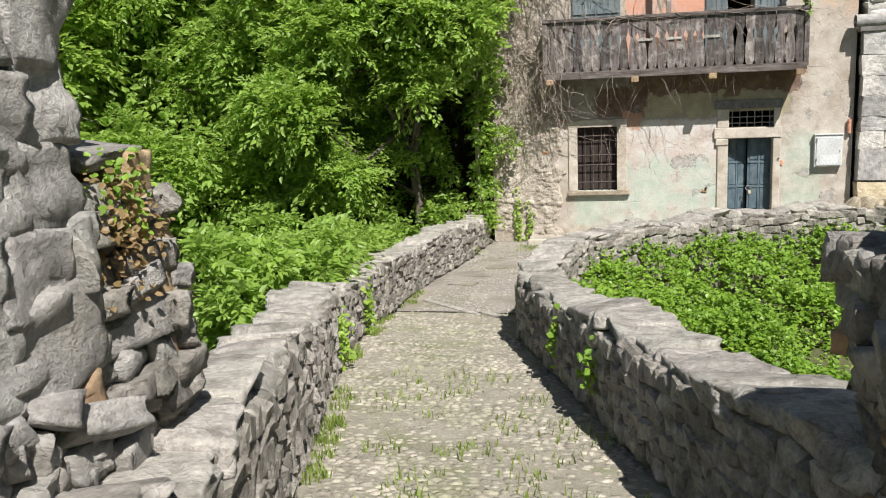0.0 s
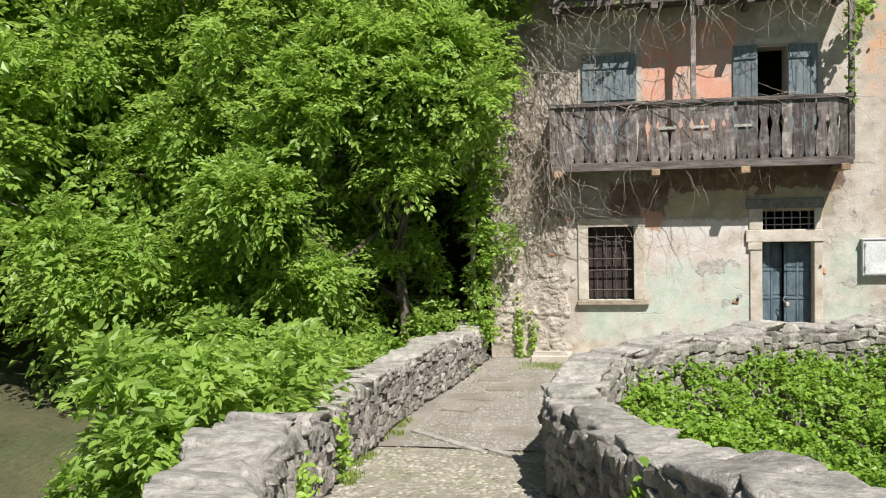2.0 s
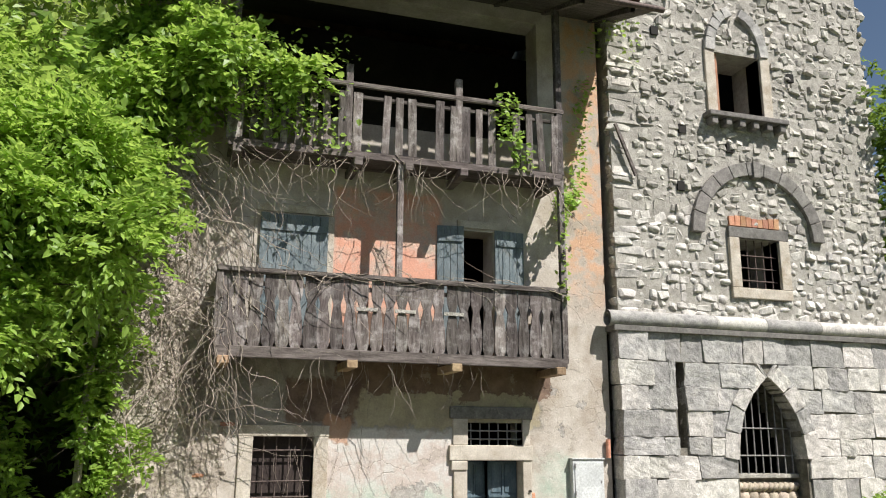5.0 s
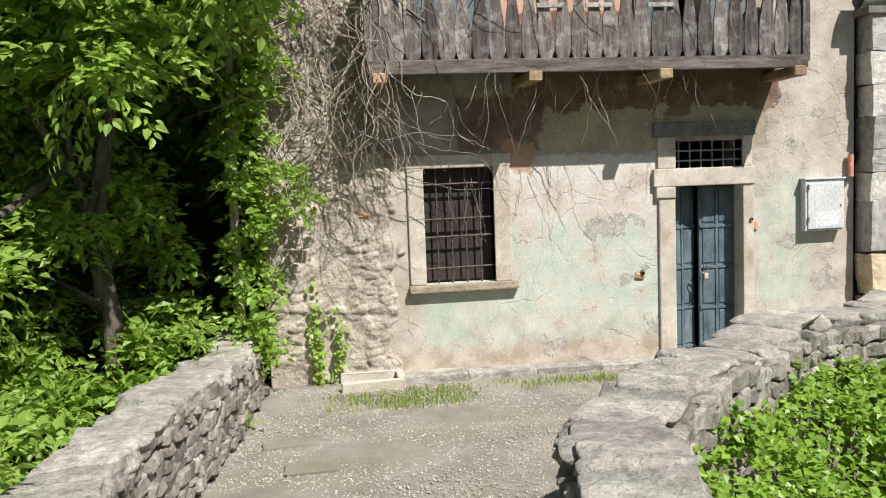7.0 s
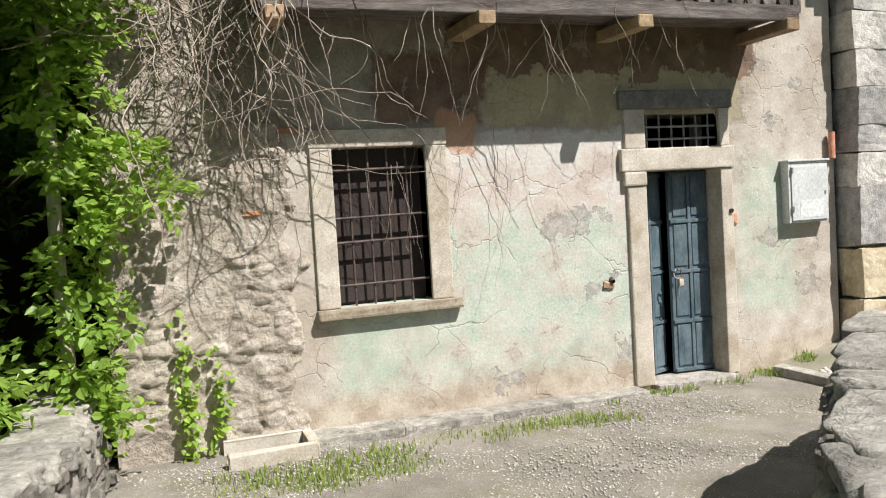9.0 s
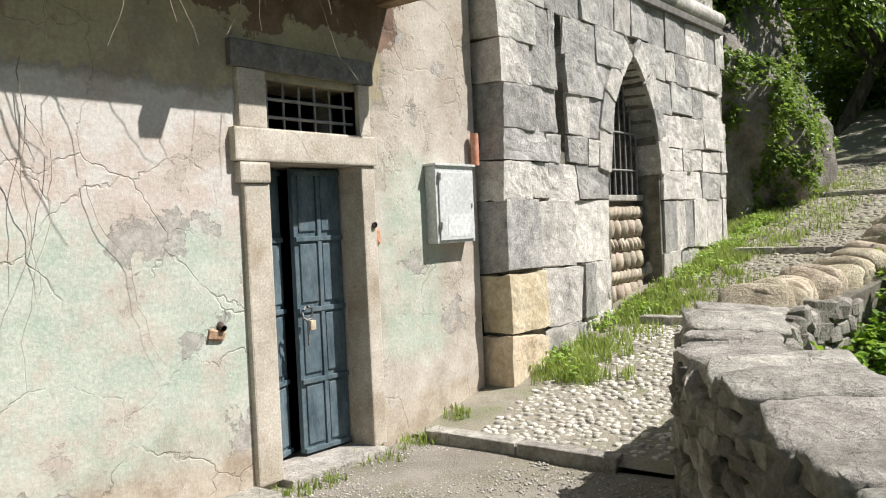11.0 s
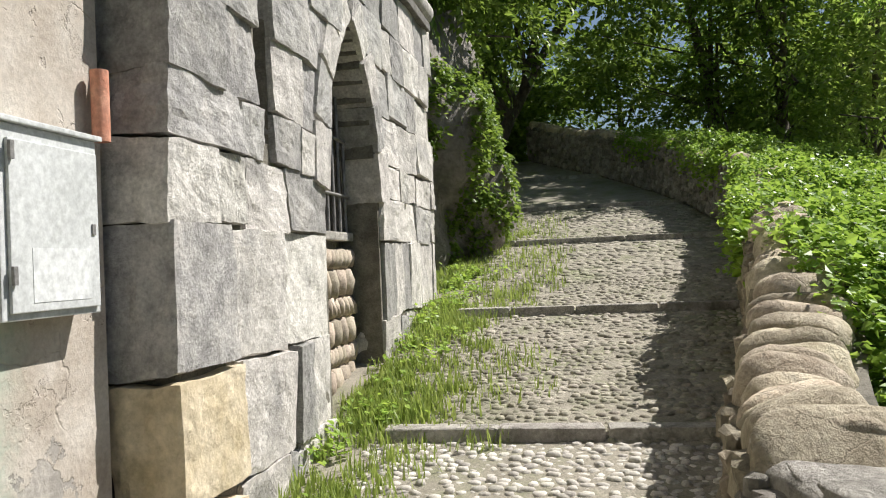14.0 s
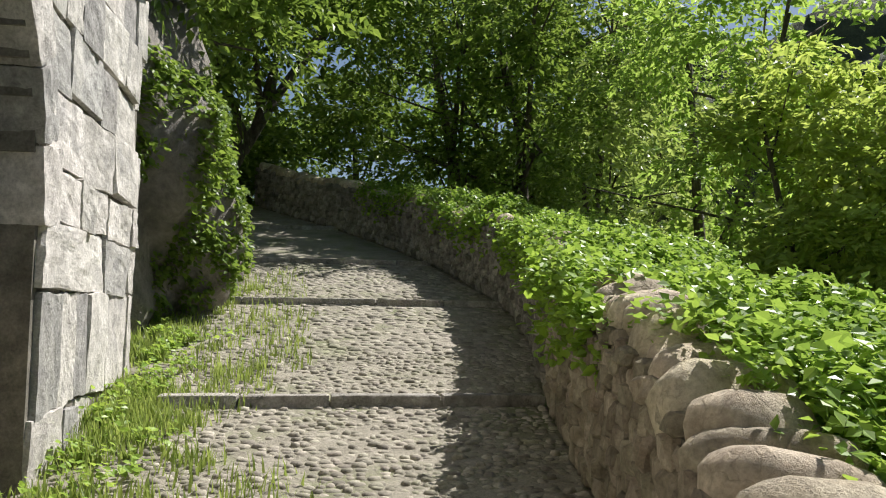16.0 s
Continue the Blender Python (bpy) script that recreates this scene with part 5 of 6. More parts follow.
def build_tower():
    bm = bmesh.new()
    y0, y1 = TY - 0.008, TY + 0.75
    for xa, xb, za, zb in ((TX0 + 0.07, 5.61, -2.4, 2.5), (5.77, ARCH_A, -2.4, 2.5), (5.61, 5.77, -2.4, 0.7), (5.61, 5.77, 2.04, 2.5)):
        box_bm(bm, xa, xb, y0, y1, za, zb)
    box_bm(bm, ARCH_B, TX1, y0, y1, -2.4, 2.5)
    n = 18
    for k in range(n):
        xa, xb = ARCH_A + (ARCH_B - ARCH_A) * k / n, ARCH_A + (ARCH_B - ARCH_A) * (k + 1) / n
        box_bm(bm, xa, xb, y0, y1, arch_z((xa + xb) / 2), 2.5)
    low = tagged(new("wall_tower_low", finish(bm, "wall_tower_low", M_MORTAR)), "tower base of large pale squared limestone blocks", "wall", kind="structure")
    up = new("wall_tower_high", wall_with_openings("wall_tower_high", TX0 + 0.05, TX1 - 0.1, 2.5, 11.5, TY + 0.035, TY + 0.8, [(7.02, 7.84, 3.35, 4.22), (6.80, 7.78, 6.45, 7.7)], M_PALE_MORTAR))
    tagged(up, "upper tower wall of rough white rubble stones", "wall", kind="structure")
    tagged(new("wall_tower_east", slab("wall_tower_east", TX1 - 0.6, TX1 - 0.05, TY + 0.7, 25.5, -2.4, 11.5, M_MORTAR, 0)), "plain side of the tower", "wall", kind="structure")
    tagged(new("wall_tower_west", slab("wall_tower_west", TX0 + 0.06, TX0 + 0.5, TY + 0.7, 25.5, -2.4, 11.5, M_MORTAR, 0)), "plain side of the tower above the house", "wall", kind="structure")
    tagged(new("wall_tower_inner", slab("wall_tower_inner", TX0 + 0.4, TX1 - 0.4, TY + 1.9, TY + 2.0, -2.4, 11.4, M_DEEP_SHADE, 0)), "tower inner wall, coloured near-black for the unlit inside", "wall", kind="structure")
    # squared blocks of the base, course by course
    courses = [-1.75, -0.98, -0.42, 0.22, 0.58, 0.86, 1.28, 1.66, 2.05, 2.52]
    for ci, (za, zb) in enumerate(zip(courses, courses[1:])):
        h = zb - za
        x = TX0 - 0.01
        first = True
        while x < TX1 - 0.05:
            w = rng.uniform(0.24, 0.80) if not first else rng.uniform(0.36, 0.72)
            xe = min(x + w, TX1)
            c, cz = (x + xe) / 2, (za + zb) / 2
            # pieces stop at the slot and at the arch
            def free_until(a, e):
                top_here = max(arch_z(min(max(t, ARCH_A), ARCH_B)) if ARCH_A < t < ARCH_B else -9 for t in np.linspace(a, e, 6))
                return top_here + 0.10 <= za + 0.3 * h
            if 0.7 < cz < 2.1 and x < 5.66 and xe > 5.60:
                xe = 5.60
            if 0.7 < cz < 2.1 and 5.58 < x < 5.78:
                x = 5.78
                continue
            if not free_until(x, xe):
                while xe - x > 0.06 and not free_until(x, xe):
                    xe -= 0.04
                if xe - x <= 0.08:
                    x += 0.06
                    continue
            w = xe - x
            if w > 0.07:
                if za < -0.9 and first:
                    mat = M_ASHLAR_WARM
                elif (5.3 < c < 6.7 and za > 0.2 and rng.random() < 0.75) or (za > 1.2 and 5.2 < c < 9 and rng.random() < 0.72):
                    mat = M_ASHLAR_GREY
                else:
                    mat = M_ASHLAR if rng.random() < 0.80 else M_ASHLAR_GREY
                proud = 0.03 if first else rng.normal(0, 0.010)
                stone_piece("block", low, ((x + xe) / 2, TY + 0.13 - proud, cz + rng.normal(0, 0.008)), (w * 0.99, 0.34, h * 0.982), Euler((rng.normal(0, 0.012), rng.normal(0, 0.012), rng.normal(0, 0.015))).to_quaternion(), ASHLARS, ASHLAR_ME, mat)
            x = xe
            first = False
    # voussoirs
    for side in (0, 1):
        xs = np.linspace(ARCH_A, 7.35, 60) if side == 0 else np.linspace(ARCH_B, 7.35, 60)
        line = [(x, arch_z(x)) for x in xs]
        i = 0
        while i < 59:
            L, k = 0.0, i
            while k < 59 and L < 0.36:
                L += math.dist(line[k], line[k + 1])
                k += 1
            (xa, za), (xb, zb) = line[i], line[k]
            a = math.atan2(zb - za, xb - xa)
            nx, nz = (math.sin(a), -math.cos(a)) if side else (-math.sin(a), math.cos(a))
            stone_piece("voussoir", low, ((xa + xb) / 2 + nx * 0.13, TY + 0.115, (za + zb) / 2 + nz * 0.13), (L * 1.0, 0.34, 0.27), Euler((0, -a, 0)).to_quaternion(), ASHLARS, ASHLAR_ME, M_ASHLAR if rng.random() < 0.6 else M_ASHLAR_GREY)
            i = k
    # moulded string course
    x = TX0 - 0.18
    while x < TX1 - 0.1:
        w = min(rng.uniform(0.7, 1.2), TX1 - 0.1 - x)
        v, f = rod("", [(x, 0, 0), (x + w * 0.99, 0, 0)], 0.135, M_COPING, 12)
        v = v * np.array([1, 0.95, 0.95]) + np.array([0, TY - 0.02, 2.70])
        caps = mesh_np("moulding", v, f, M_ASHLAR_GREY if rng.random() < 0.5 else M_ASHLAR, True)
        part("moulding", caps, low)
        x += w
    part("ledge", slab("ledge", TX0 - 0.1, TX1 - 0.1, TY - 0.10, TY + 0.2, 2.50, 2.59, M_DARKSTONE, 0.01), low)
    part("slot", slab("slot", 5.61, 5.77, TY + 0.22, TY + 0.26, 0.7, 2.04, M_DEEP_SHADE, 0), low, "back of a narrow vertical slot, coloured near-black as its shade")
    # rough white stones above
    heap, made = Heap(), 0
    z = 2.74
    while z < 9.2:
        h = rng.uniform(0.09, 0.19)
        x = TX0 + 0.03
        while x < TX1 - 0.1:
            quoin = x < TX0 + 0.1
            w = rng.uniform(0.34, 0.62) if quoin else rng.uniform(0.08, 0.29)
            c, cz = x + w / 2, z + h / 2
            hole = (6.76 < c < 8.10 and 3.18 < cz < 4.42) or (6.62 < c < 8.0 and 6.25 < cz < 7.85)
            ring = abs(math.hypot(c - 7.45, max(0, cz - 4.3)) - 1.25) < 0.12 and cz > 4.05
            if not hole and not ring:
                at = (c, TY + 0.115 + rng.normal(0, 0.016), cz + rng.normal(0, 0.018))
                size = (w * 0.97, 0.2, h * (rng.uniform(0.7, 1.2) if not quoin else 1.02))
                turn = Euler((rng.normal(0, 0.06), rng.normal(0, 0.20 if not quoin else 0.02), rng.normal(0, 0.06))).to_quaternion()
                if made < 280 and z < 4.6:
                    stone_piece("stone", up, at, size, turn, *((RUBBLE, RUBBLE_ME) if quoin or rng.random() < 0.6 else (PEBBLES, PEBBLE_ME)), M_ASHLAR)
                    made += 1
                else:
                    heap.put(RUBBLE if quoin or rng.random() < 0.6 else PEBBLES, at, size, turn)
            x += w
        z += h * 0.96
    ob = part("stones", heap.mesh("stones", M_RUBBLE), up)
    ob["kind"] = "stuff"
    # blind round arch of dark moulded stone
    n = 11
    for k in range(n):
        a0, a1 = math.pi * (k + 0.02) / n, math.pi * (k + 0.98) / n
        bm = bmesh.new()
        ring = []
        for a in (a0, (a0 + a1) / 2, a1):
            for r in (1.12, 1.36):
                for y in (TY - 0.06, TY + 0.2):
                    ring.append(bm.verts.new((7.45 + r * math.cos(a), y, 4.25 + r * math.sin(a))))
        for s in (0, 4):
            i = s
            for q in ((0, 2, 6, 4), (1, 5, 7, 3), (0, 4, 5, 1), (2, 3, 7, 6)):
                bm.faces.new([ring[i + j] for j in q])
        bm.faces.new([ring[j] for j in (0, 1, 3, 2)]), bm.faces.new([ring[j] for j in (8, 10, 11, 9)])
        bmesh.ops.recalc_face_normals(bm, faces=bm.faces[:])
        part("arch_stone", finish(bm, "arch_stone", M_DARKSTONE, 0.012), up)
    part("keystone", slab("keystone", 7.38, 7.52, TY - 0.1, TY + 0.1, 5.32, 5.62, M_DARKSTONE, 0.015), up)
    for x, z in ((5.95, 5.05), (7.0, 5.85), (8.3, 5.8), (6.05, 6.1), (8.45, 7.4), (5.6, 7.9)):
        # flat near-black slabs painted as shade, no real depth
        part("putlog_hole", slab("putlog_hole", x - 0.07, x + 0.07, TY - 0.005, TY + 0.06, z - 0.08, z + 0.08, M_DEEP_SHADE, 0), up, "near-black slab painted as the shade of a square wall hole")
    for k in range(9):
        part("brick", slab("brick", 6.86 + k * 0.115, 6.965 + k * 0.115, TY - 0.01, TY + 0.15, 4.43, 4.60 + 0.02 * math.sin(k), M_TERRACOTTA, 0.006), up)


build_tower()


def leaning_beam():
    b = empty("leaning_beam", (4.87, TY, 5.1))
    tagged(b, "dark weathered timber leaning flat against the tower rubble", "beam")
    v, f = rod("", [(4.70, TY - 0.05, 6.0), (5.05, TY - 0.05, 5.12)], 0.034, M_BEAM, 4)
    part("timber", mesh_np("timber", v, f, M_BEAM), b)


leaning_beam()


def tower_windows():
    w = empty("window_4", (7.37, TY, 3.7))
    tagged(w, "small square barred window with a ribbed stone frame", "window", kind="structure")
    xa, xb, za, zb = 7.02, 7.84, 3.35, 4.22
    y0 = TY - 0.03
    for nm, a in (("jamb", (xa - 0.2, xa, za, zb)), ("jamb", (xb, xb + 0.2, za, zb)), ("lintel", (xa - 0.2, xb + 0.2, zb + 0.002, zb + 0.19)), ("sill", (xa - 0.2, xb + 0.2, za - 0.18, za - 0.002))):
        part(nm, slab(nm, a[0], a[1], y0, TY + 0.4, a[2], a[3], M_FRAME if nm != "lintel" else M_DARKSTONE, 0.012), w)
    for k in range(5):
        x = xa + (xb - xa) * (k + 0.5) / 5
        part("bar", mesh_np("bar", *rod("", [(x, TY + 0.12, za), (x, TY + 0.12, zb)], 0.012, M_IRON), M_IRON, True), w)
    for z in (3.5, 3.72, 3.94):
        part("crossbar", mesh_np("crossbar", *rod("", [(xa, TY + 0.105, z), (xb, TY + 0.105, z)], 0.012, M_IRON), M_IRON, True), w)
    w = empty("window_5", (7.3, TY, 6.4))
    tagged(w, "tall arched tower window with a corbelled dark sill", "window", kind="structure")
    part("sill", slab("sill", 6.5, 8.16, TY - 0.2, TY + 0.2, 6.36, 6.45, M_DARKSTONE, 0.015), w)
    for k in range(6):
        x = 6.62 + k * 0.285
        part("corbel", slab("corbel", x - 0.06, x + 0.06, TY - 0.16, TY + 0.15, 6.22, 6.358, M_DARKSTONE, 0.02), w)
    part("jamb", slab("jamb", 6.60, 6.80, TY - 0.02, TY + 0.4, 6.452, 7.7, M_FRAME, 0.015), w)
    part("jamb", slab("jamb", 7.78, 7.98, TY - 0.02, TY + 0.4, 6.452, 7.7, M_FRAME, 0.015), w)
    part("side_brick", slab("side_brick", 6.801, 6.93, TY + 0.1, TY + 0.4, 6.452, 7.7, M_TERRACOTTA, 0.005), w)
    for s in (0, 1):
        for k in range(5):
            t0, t1 = k / 5, (k + 1) / 5
            c0 = math.pi / 2 * t0 * 0.86
            c1 = math.pi / 2 * t1 * 0.86
            sg = -1 if s == 0 else 1
            p = lambda c: (7.29 + sg * (0.6 * math.cos(c) - 0.02), 7.7 + 0.85 * math.sin(c))
            a, b = p(c0), p(c1)
            ang = math.atan2(b[1] - a[1], b[0] - a[0])
            stone_piece("voussoir", w, ((a[0] + b[0]) / 2, TY + 0.15, (a[1] + b[1]) / 2), (math.dist(a, b) * 1.05, 0.4, 0.2), Euler((0, -ang, 0)).to_quaternion(), BLOCKS, BLOCK_ME, M_ASHLAR_GREY, False)
    w = empty("window_6", (7.35, TY, 0.3))
    tagged(w, "pointed arch opening with iron bars over a cobble infill", "window", kind="structure")
    part("sill", slab("sill", ARCH_A, ARCH_B, TY + 0.20, TY + 0.6, 0.22, 0.29, M_COPING, 0.015), w)
    for k in range(9):
        x = ARCH_A + 0.08 + (ARCH_B - ARCH_A - 0.16) * k / 8
        part("bar", mesh_np("bar", *rod("", [(x, TY + 0.24, 0.29), (x, TY + 0.24, arch_z(x) - 0.02)], 0.014, M_BARS), M_BARS, True), w)
    for z in (0.58, 1.02):
        inside = [x for x in np.linspace(ARCH_A + 0.01, ARCH_B - 0.01, 80) if arch_z(x) > z]
        part("crossbar", mesh_np("crossbar", *rod("", [(float(inside[0]), TY + 0.225, z), (float(inside[-1]), TY + 0.225, z)], 0.013, M_BARS), M_BARS, True), w)
    # rows of round stones under the bars
    part("infill", slab("infill", ARCH_A, ARCH_B, TY + 0.30, TY + 0.62, -1.6, 0.22, M_MORTAR, 0), w)
    z, row = -0.95, 0
    while z < 0.12:
        h = 0.16 if row % 2 else 0.21
        x = ARCH_A + 0.06
        while x < ARCH_B - 0.03:
            d = 0.10 if row % 2 else 0.19
            lean = 0.7 if row % 4 == 1 else -0.6 if row % 2 else 0.0
            stone_piece("cobble", w, (x, TY + 0.28, z + h / 2), (d * 1.05, 0.2, h * 1.1), Euler((0, lean, rng.normal(0, 0.1))).to_quaternion(), PEBBLES, PEBBLE_ME, M_HOUSE_RUBBLE_OB)
            x += d
        z += h
        row += 1


M_HOUSE_RUBBLE_OB = material("brown_cobble", [(0.30, 0.25, 0.19), (0.50, 0.43, 0.34)], 6, 30, bump=0.4, vary="object", spread=0.25)
tower_windows()


# ---------------------------------------------------------------- yard details
def yard_details():
    k = empty("house_kerb", (0.4, F - 0.2, G))
    tagged(k, "low pale concrete strip along the foot of the house", "kerb")
    for a in range(4):
        x0 = -1.35 + a * 0.82
        part("strip", slab("strip", x0, x0 + 0.81, F - 0.34 + 0.07 * a / 3, F - 0.002, G - 0.05, G + 0.09 - 0.012 * a, M_COPING, 0.012, 0.002), k)
    d = empty("drain_trough", (-1.6, F - 0.3, G))
    tagged(d, "broken open stone drain trough at the house foot", "drain")
    part("rim", slab("rim", -2.0, -1.3, F - 0.50, F - 0.42, G - 0.05, G + 0.11, M_FRAME, 0.012, 0.003), d)
    part("rim", slab("rim", -1.36, -1.28, F - 0.42, F - 0.05, G - 0.05, G + 0.12, M_FRAME, 0.012, 0.003), d)
    part("rim", slab("rim", -2.0, -1.36, F - 0.09, F - 0.03, G - 0.05, G + 0.12, M_FRAME, 0.012, 0.003), d)
    part("bottom", slab("bottom", -1.98, -1.37, F - 0.42, F - 0.09, G - 0.03, G + 0.012, M_DEEP_SHADE, 0), d)
    heap = Heap()
    for _ in range(34000):
        x, y = rng.uniform(-3.1, 3.4), rng.uniform(12.6, 18.6)
        if x > right_of(min(y, 15.7)) - 0.05 and y < 15.8 or y < 16.0 and x > 1.5:
            continue
        s = rng.uniform(0.007, 0.021)
        heap.put(GRIT, (x, y, G + s * 0.15), (s * 1.3, s, s * 0.7), Euler((0, 0, rng.uniform(0, 6))).to_quaternion())
    ob = new("loose_gravel", heap.mesh("loose_gravel", M_PEBBLE, True))
    tagged(ob, "loose pale gravel pebbles on the yard", "gravel", kind="stuff")
    for x, y, sx, sy in ((-2.55, 15.2, 0.5, 0.3), (-2.3, 15.9, 0.42, 0.28), (-2.7, 14.5, 0.45, 0.3), (-2.5, 16.6, 0.5, 0.25)):
        st = empty("flagstone", (x, y, G))
        tagged(st, "flat worn flagstone sunk in the gravel", "flagstone", "flagstones in the yard")
        stone_piece("slab", st, (x, y, G), (sx, sy, 0.05), Euler((0, 0, rng.normal(0, 0.2))).to_quaternion(), BLOCKS, BLOCK_ME, M_GRAVEL)


yard_details()


# ---------------------------------------------------------------- plants
def grass(name, spots, label, height=0.14):
    """Blades of grass: thin bent strips; each spot is (x, y, radius, number)."""
    V, Fc, n = [], [], 0
    for x, y, r, k in spots:
        a = rng.uniform(0, 2 * math.pi, k)
        d = r * np.sqrt(rng.random(k))
        for px, py in zip(x + d * np.cos(a), y + d * np.sin(a)):
            h = height * rng.uniform(0.4, 1.5)
            b = rng.uniform(0, 6.28)
            dx, dy = math.cos(b), math.sin(b)
            w = rng.uniform(0.004, 0.009)
            z = floor_z(px, py) - 0.02
            ln = rng.uniform(0.1, 0.55) * h
            V += [(px - dy * w, py + dx * w, z), (px + dy * w, py - dx * w, z), (px + dx * ln * 0.4 + dy * w * 0.7, py + dy * ln * 0.4 - dx * w * 0.7, z + h * 0.6), (px + dx * ln * 0.4 - dy * w * 0.7, py + dy * ln * 0.4 + dx * w * 0.7, z + h * 0.6)]
            V += [(px + dx * ln, py + dy * ln, z + h), (px + dx * ln, py + dy * ln, z + h)]
            Fc += [(n, n + 1, n + 2, n + 3), (n + 3, n + 2, n + 4, n + 5)]
            n += 6
    ob = new(name, mesh_np(name, V, Fc, M_GRASS))
    return tagged(ob, label, "grass", kind="stuff")


spots = []
for _ in range(34):
    spots.append((rng.uniform(-2.2, -0.4), F - rng.uniform(0.6, 1.25), 0.2, 42))
for _ in range(25):
    spots.append((rng.uniform(-0.2, 1.4), F - rng.uniform(0.55, 0.85), 0.16, 30))
for _ in range(14):
    spots.append((rng.uniform(1.4, 4.4), F - rng.uniform(0.05, 0.3), 0.12, 40))
grass("yard_grass", spots, "short green grass in the gravel by the house", 0.065)
spots = []
for _ in range(560):
    x = rng.uniform(4.7, 14.5)
    if math.sin(x * 2.9) + rng.normal(0, 0.7) < -0.5:
        continue
    spots.append((x, 18.62 - abs(rng.normal(0, 0.32)) - (0.08 if x < 10 else -0.2), rng.uniform(0.05, 0.2), int(rng.integers(20, 54))))
for _ in range(90):
    x = rng.uniform(6, 16)
    spots.append((x, rng.uniform(17.3, 18.4), 0.25, 30))
grass("ramp_grass", spots, "fresh green grass along the tower foot", 0.095)
spots = []
for _ in range(42):
    y = rng.uniform(4.5, 14)
    spots.append((left_of(y) + rng.uniform(0.02, 0.18), y, 0.10, 40))
for _ in range(60):
    y = rng.uniform(3.5, 8)
    spots.append((rng.uniform(left_of(y) + 0.3, right_of(y) - 0.1), y, 0.16, 14))
grass("bridge_grass", spots, "sparse grass between the cobbles of the bridge", 0.07)


def tower_weeds():
    pts = []
    for _ in range(60):
        x = rng.uniform(4.8, 11.5)
        y = 18.55 - abs(rng.normal(0, 0.22))
        k = int(rng.integers(8, 30))
        p = rng.normal(0, 1, (k, 3)) * np.array((0.07, 0.07, 0.035)) + np.array((x, y, floor_z(x, y) + 0.06))
        p[:, 2] = np.maximum(p[:, 2], floor_z(x, y) + 0.015)
        pts.append(p)
    leaf_patch("tower_weeds", np.concatenate(pts), 0.05, M_LEAF_BRIGHT, "low leafy weeds at the foot of the tower", (0, -0.4, 0.9), "weeds", "stuff")


def leaf_patch(name, points, size, mat, label, outward=(0, -0.5, 0.6), category="creeper", kind="", wide=0.8):
    p = np.array(points, float)
    o = np.tile(np.array(outward, float), (len(p), 1))
    v, f = leaves(p, o, size, 0.9, 0.3, wide)
    ob = new(name, mesh_np(name, v, f, mat))
    return tagged(ob, label, category, kind=kind)


tower_weeds()


def shoots(name, root, size, per, mat, label, tall=1.0, lean=(0, 0, 1)):
    """Leafy shoots standing up and out from the given roots."""
    k = len(root)
    way = rng.normal(0, 0.55, (k, 3)) + np.array(lean)
    way /= np.linalg.norm(way, axis=1)[:, None]
    side = np.cross(way, rng.normal(0, 1, (k, 3)))
    side /= np.linalg.norm(side, axis=1)[:, None] + 1e-9
    ln = size * per * 0.22 * rng.uniform(0.5, 1.5, k) * tall
    t = np.tile(np.arange(per) / (per - 1), k)
    W, S, l2 = np.repeat(way, per, axis=0), np.repeat(side, per, axis=0), np.repeat(ln, per)
    sg = np.tile(np.where(np.arange(per) % 2, 1.0, -1.0), k)[:, None]
    p = np.repeat(root, per, axis=0) + W * (t * l2)[:, None] + S * sg * size * 0.5 + rng.normal(0, size * 0.3, (k * per, 3))
    p[:, 2] -= t ** 2 * l2 * 0.35
    nrm = np.array([0, -0.25, 1.0]) + W * 0.3 + rng.normal(0, 0.55, (k * per, 3))
    ax = S * sg + W * 0.4 + np.array([0, 0, -0.3]) + rng.normal(0, 0.3, (k * per, 3))
    v, f = blades(p, nrm, ax, size, 0.85, name in ("ivy_bank", "ivy_wall_top"))
    return tagged(new(name, mesh_np(name, v, f, mat)), label, "ivy", kind="stuff")


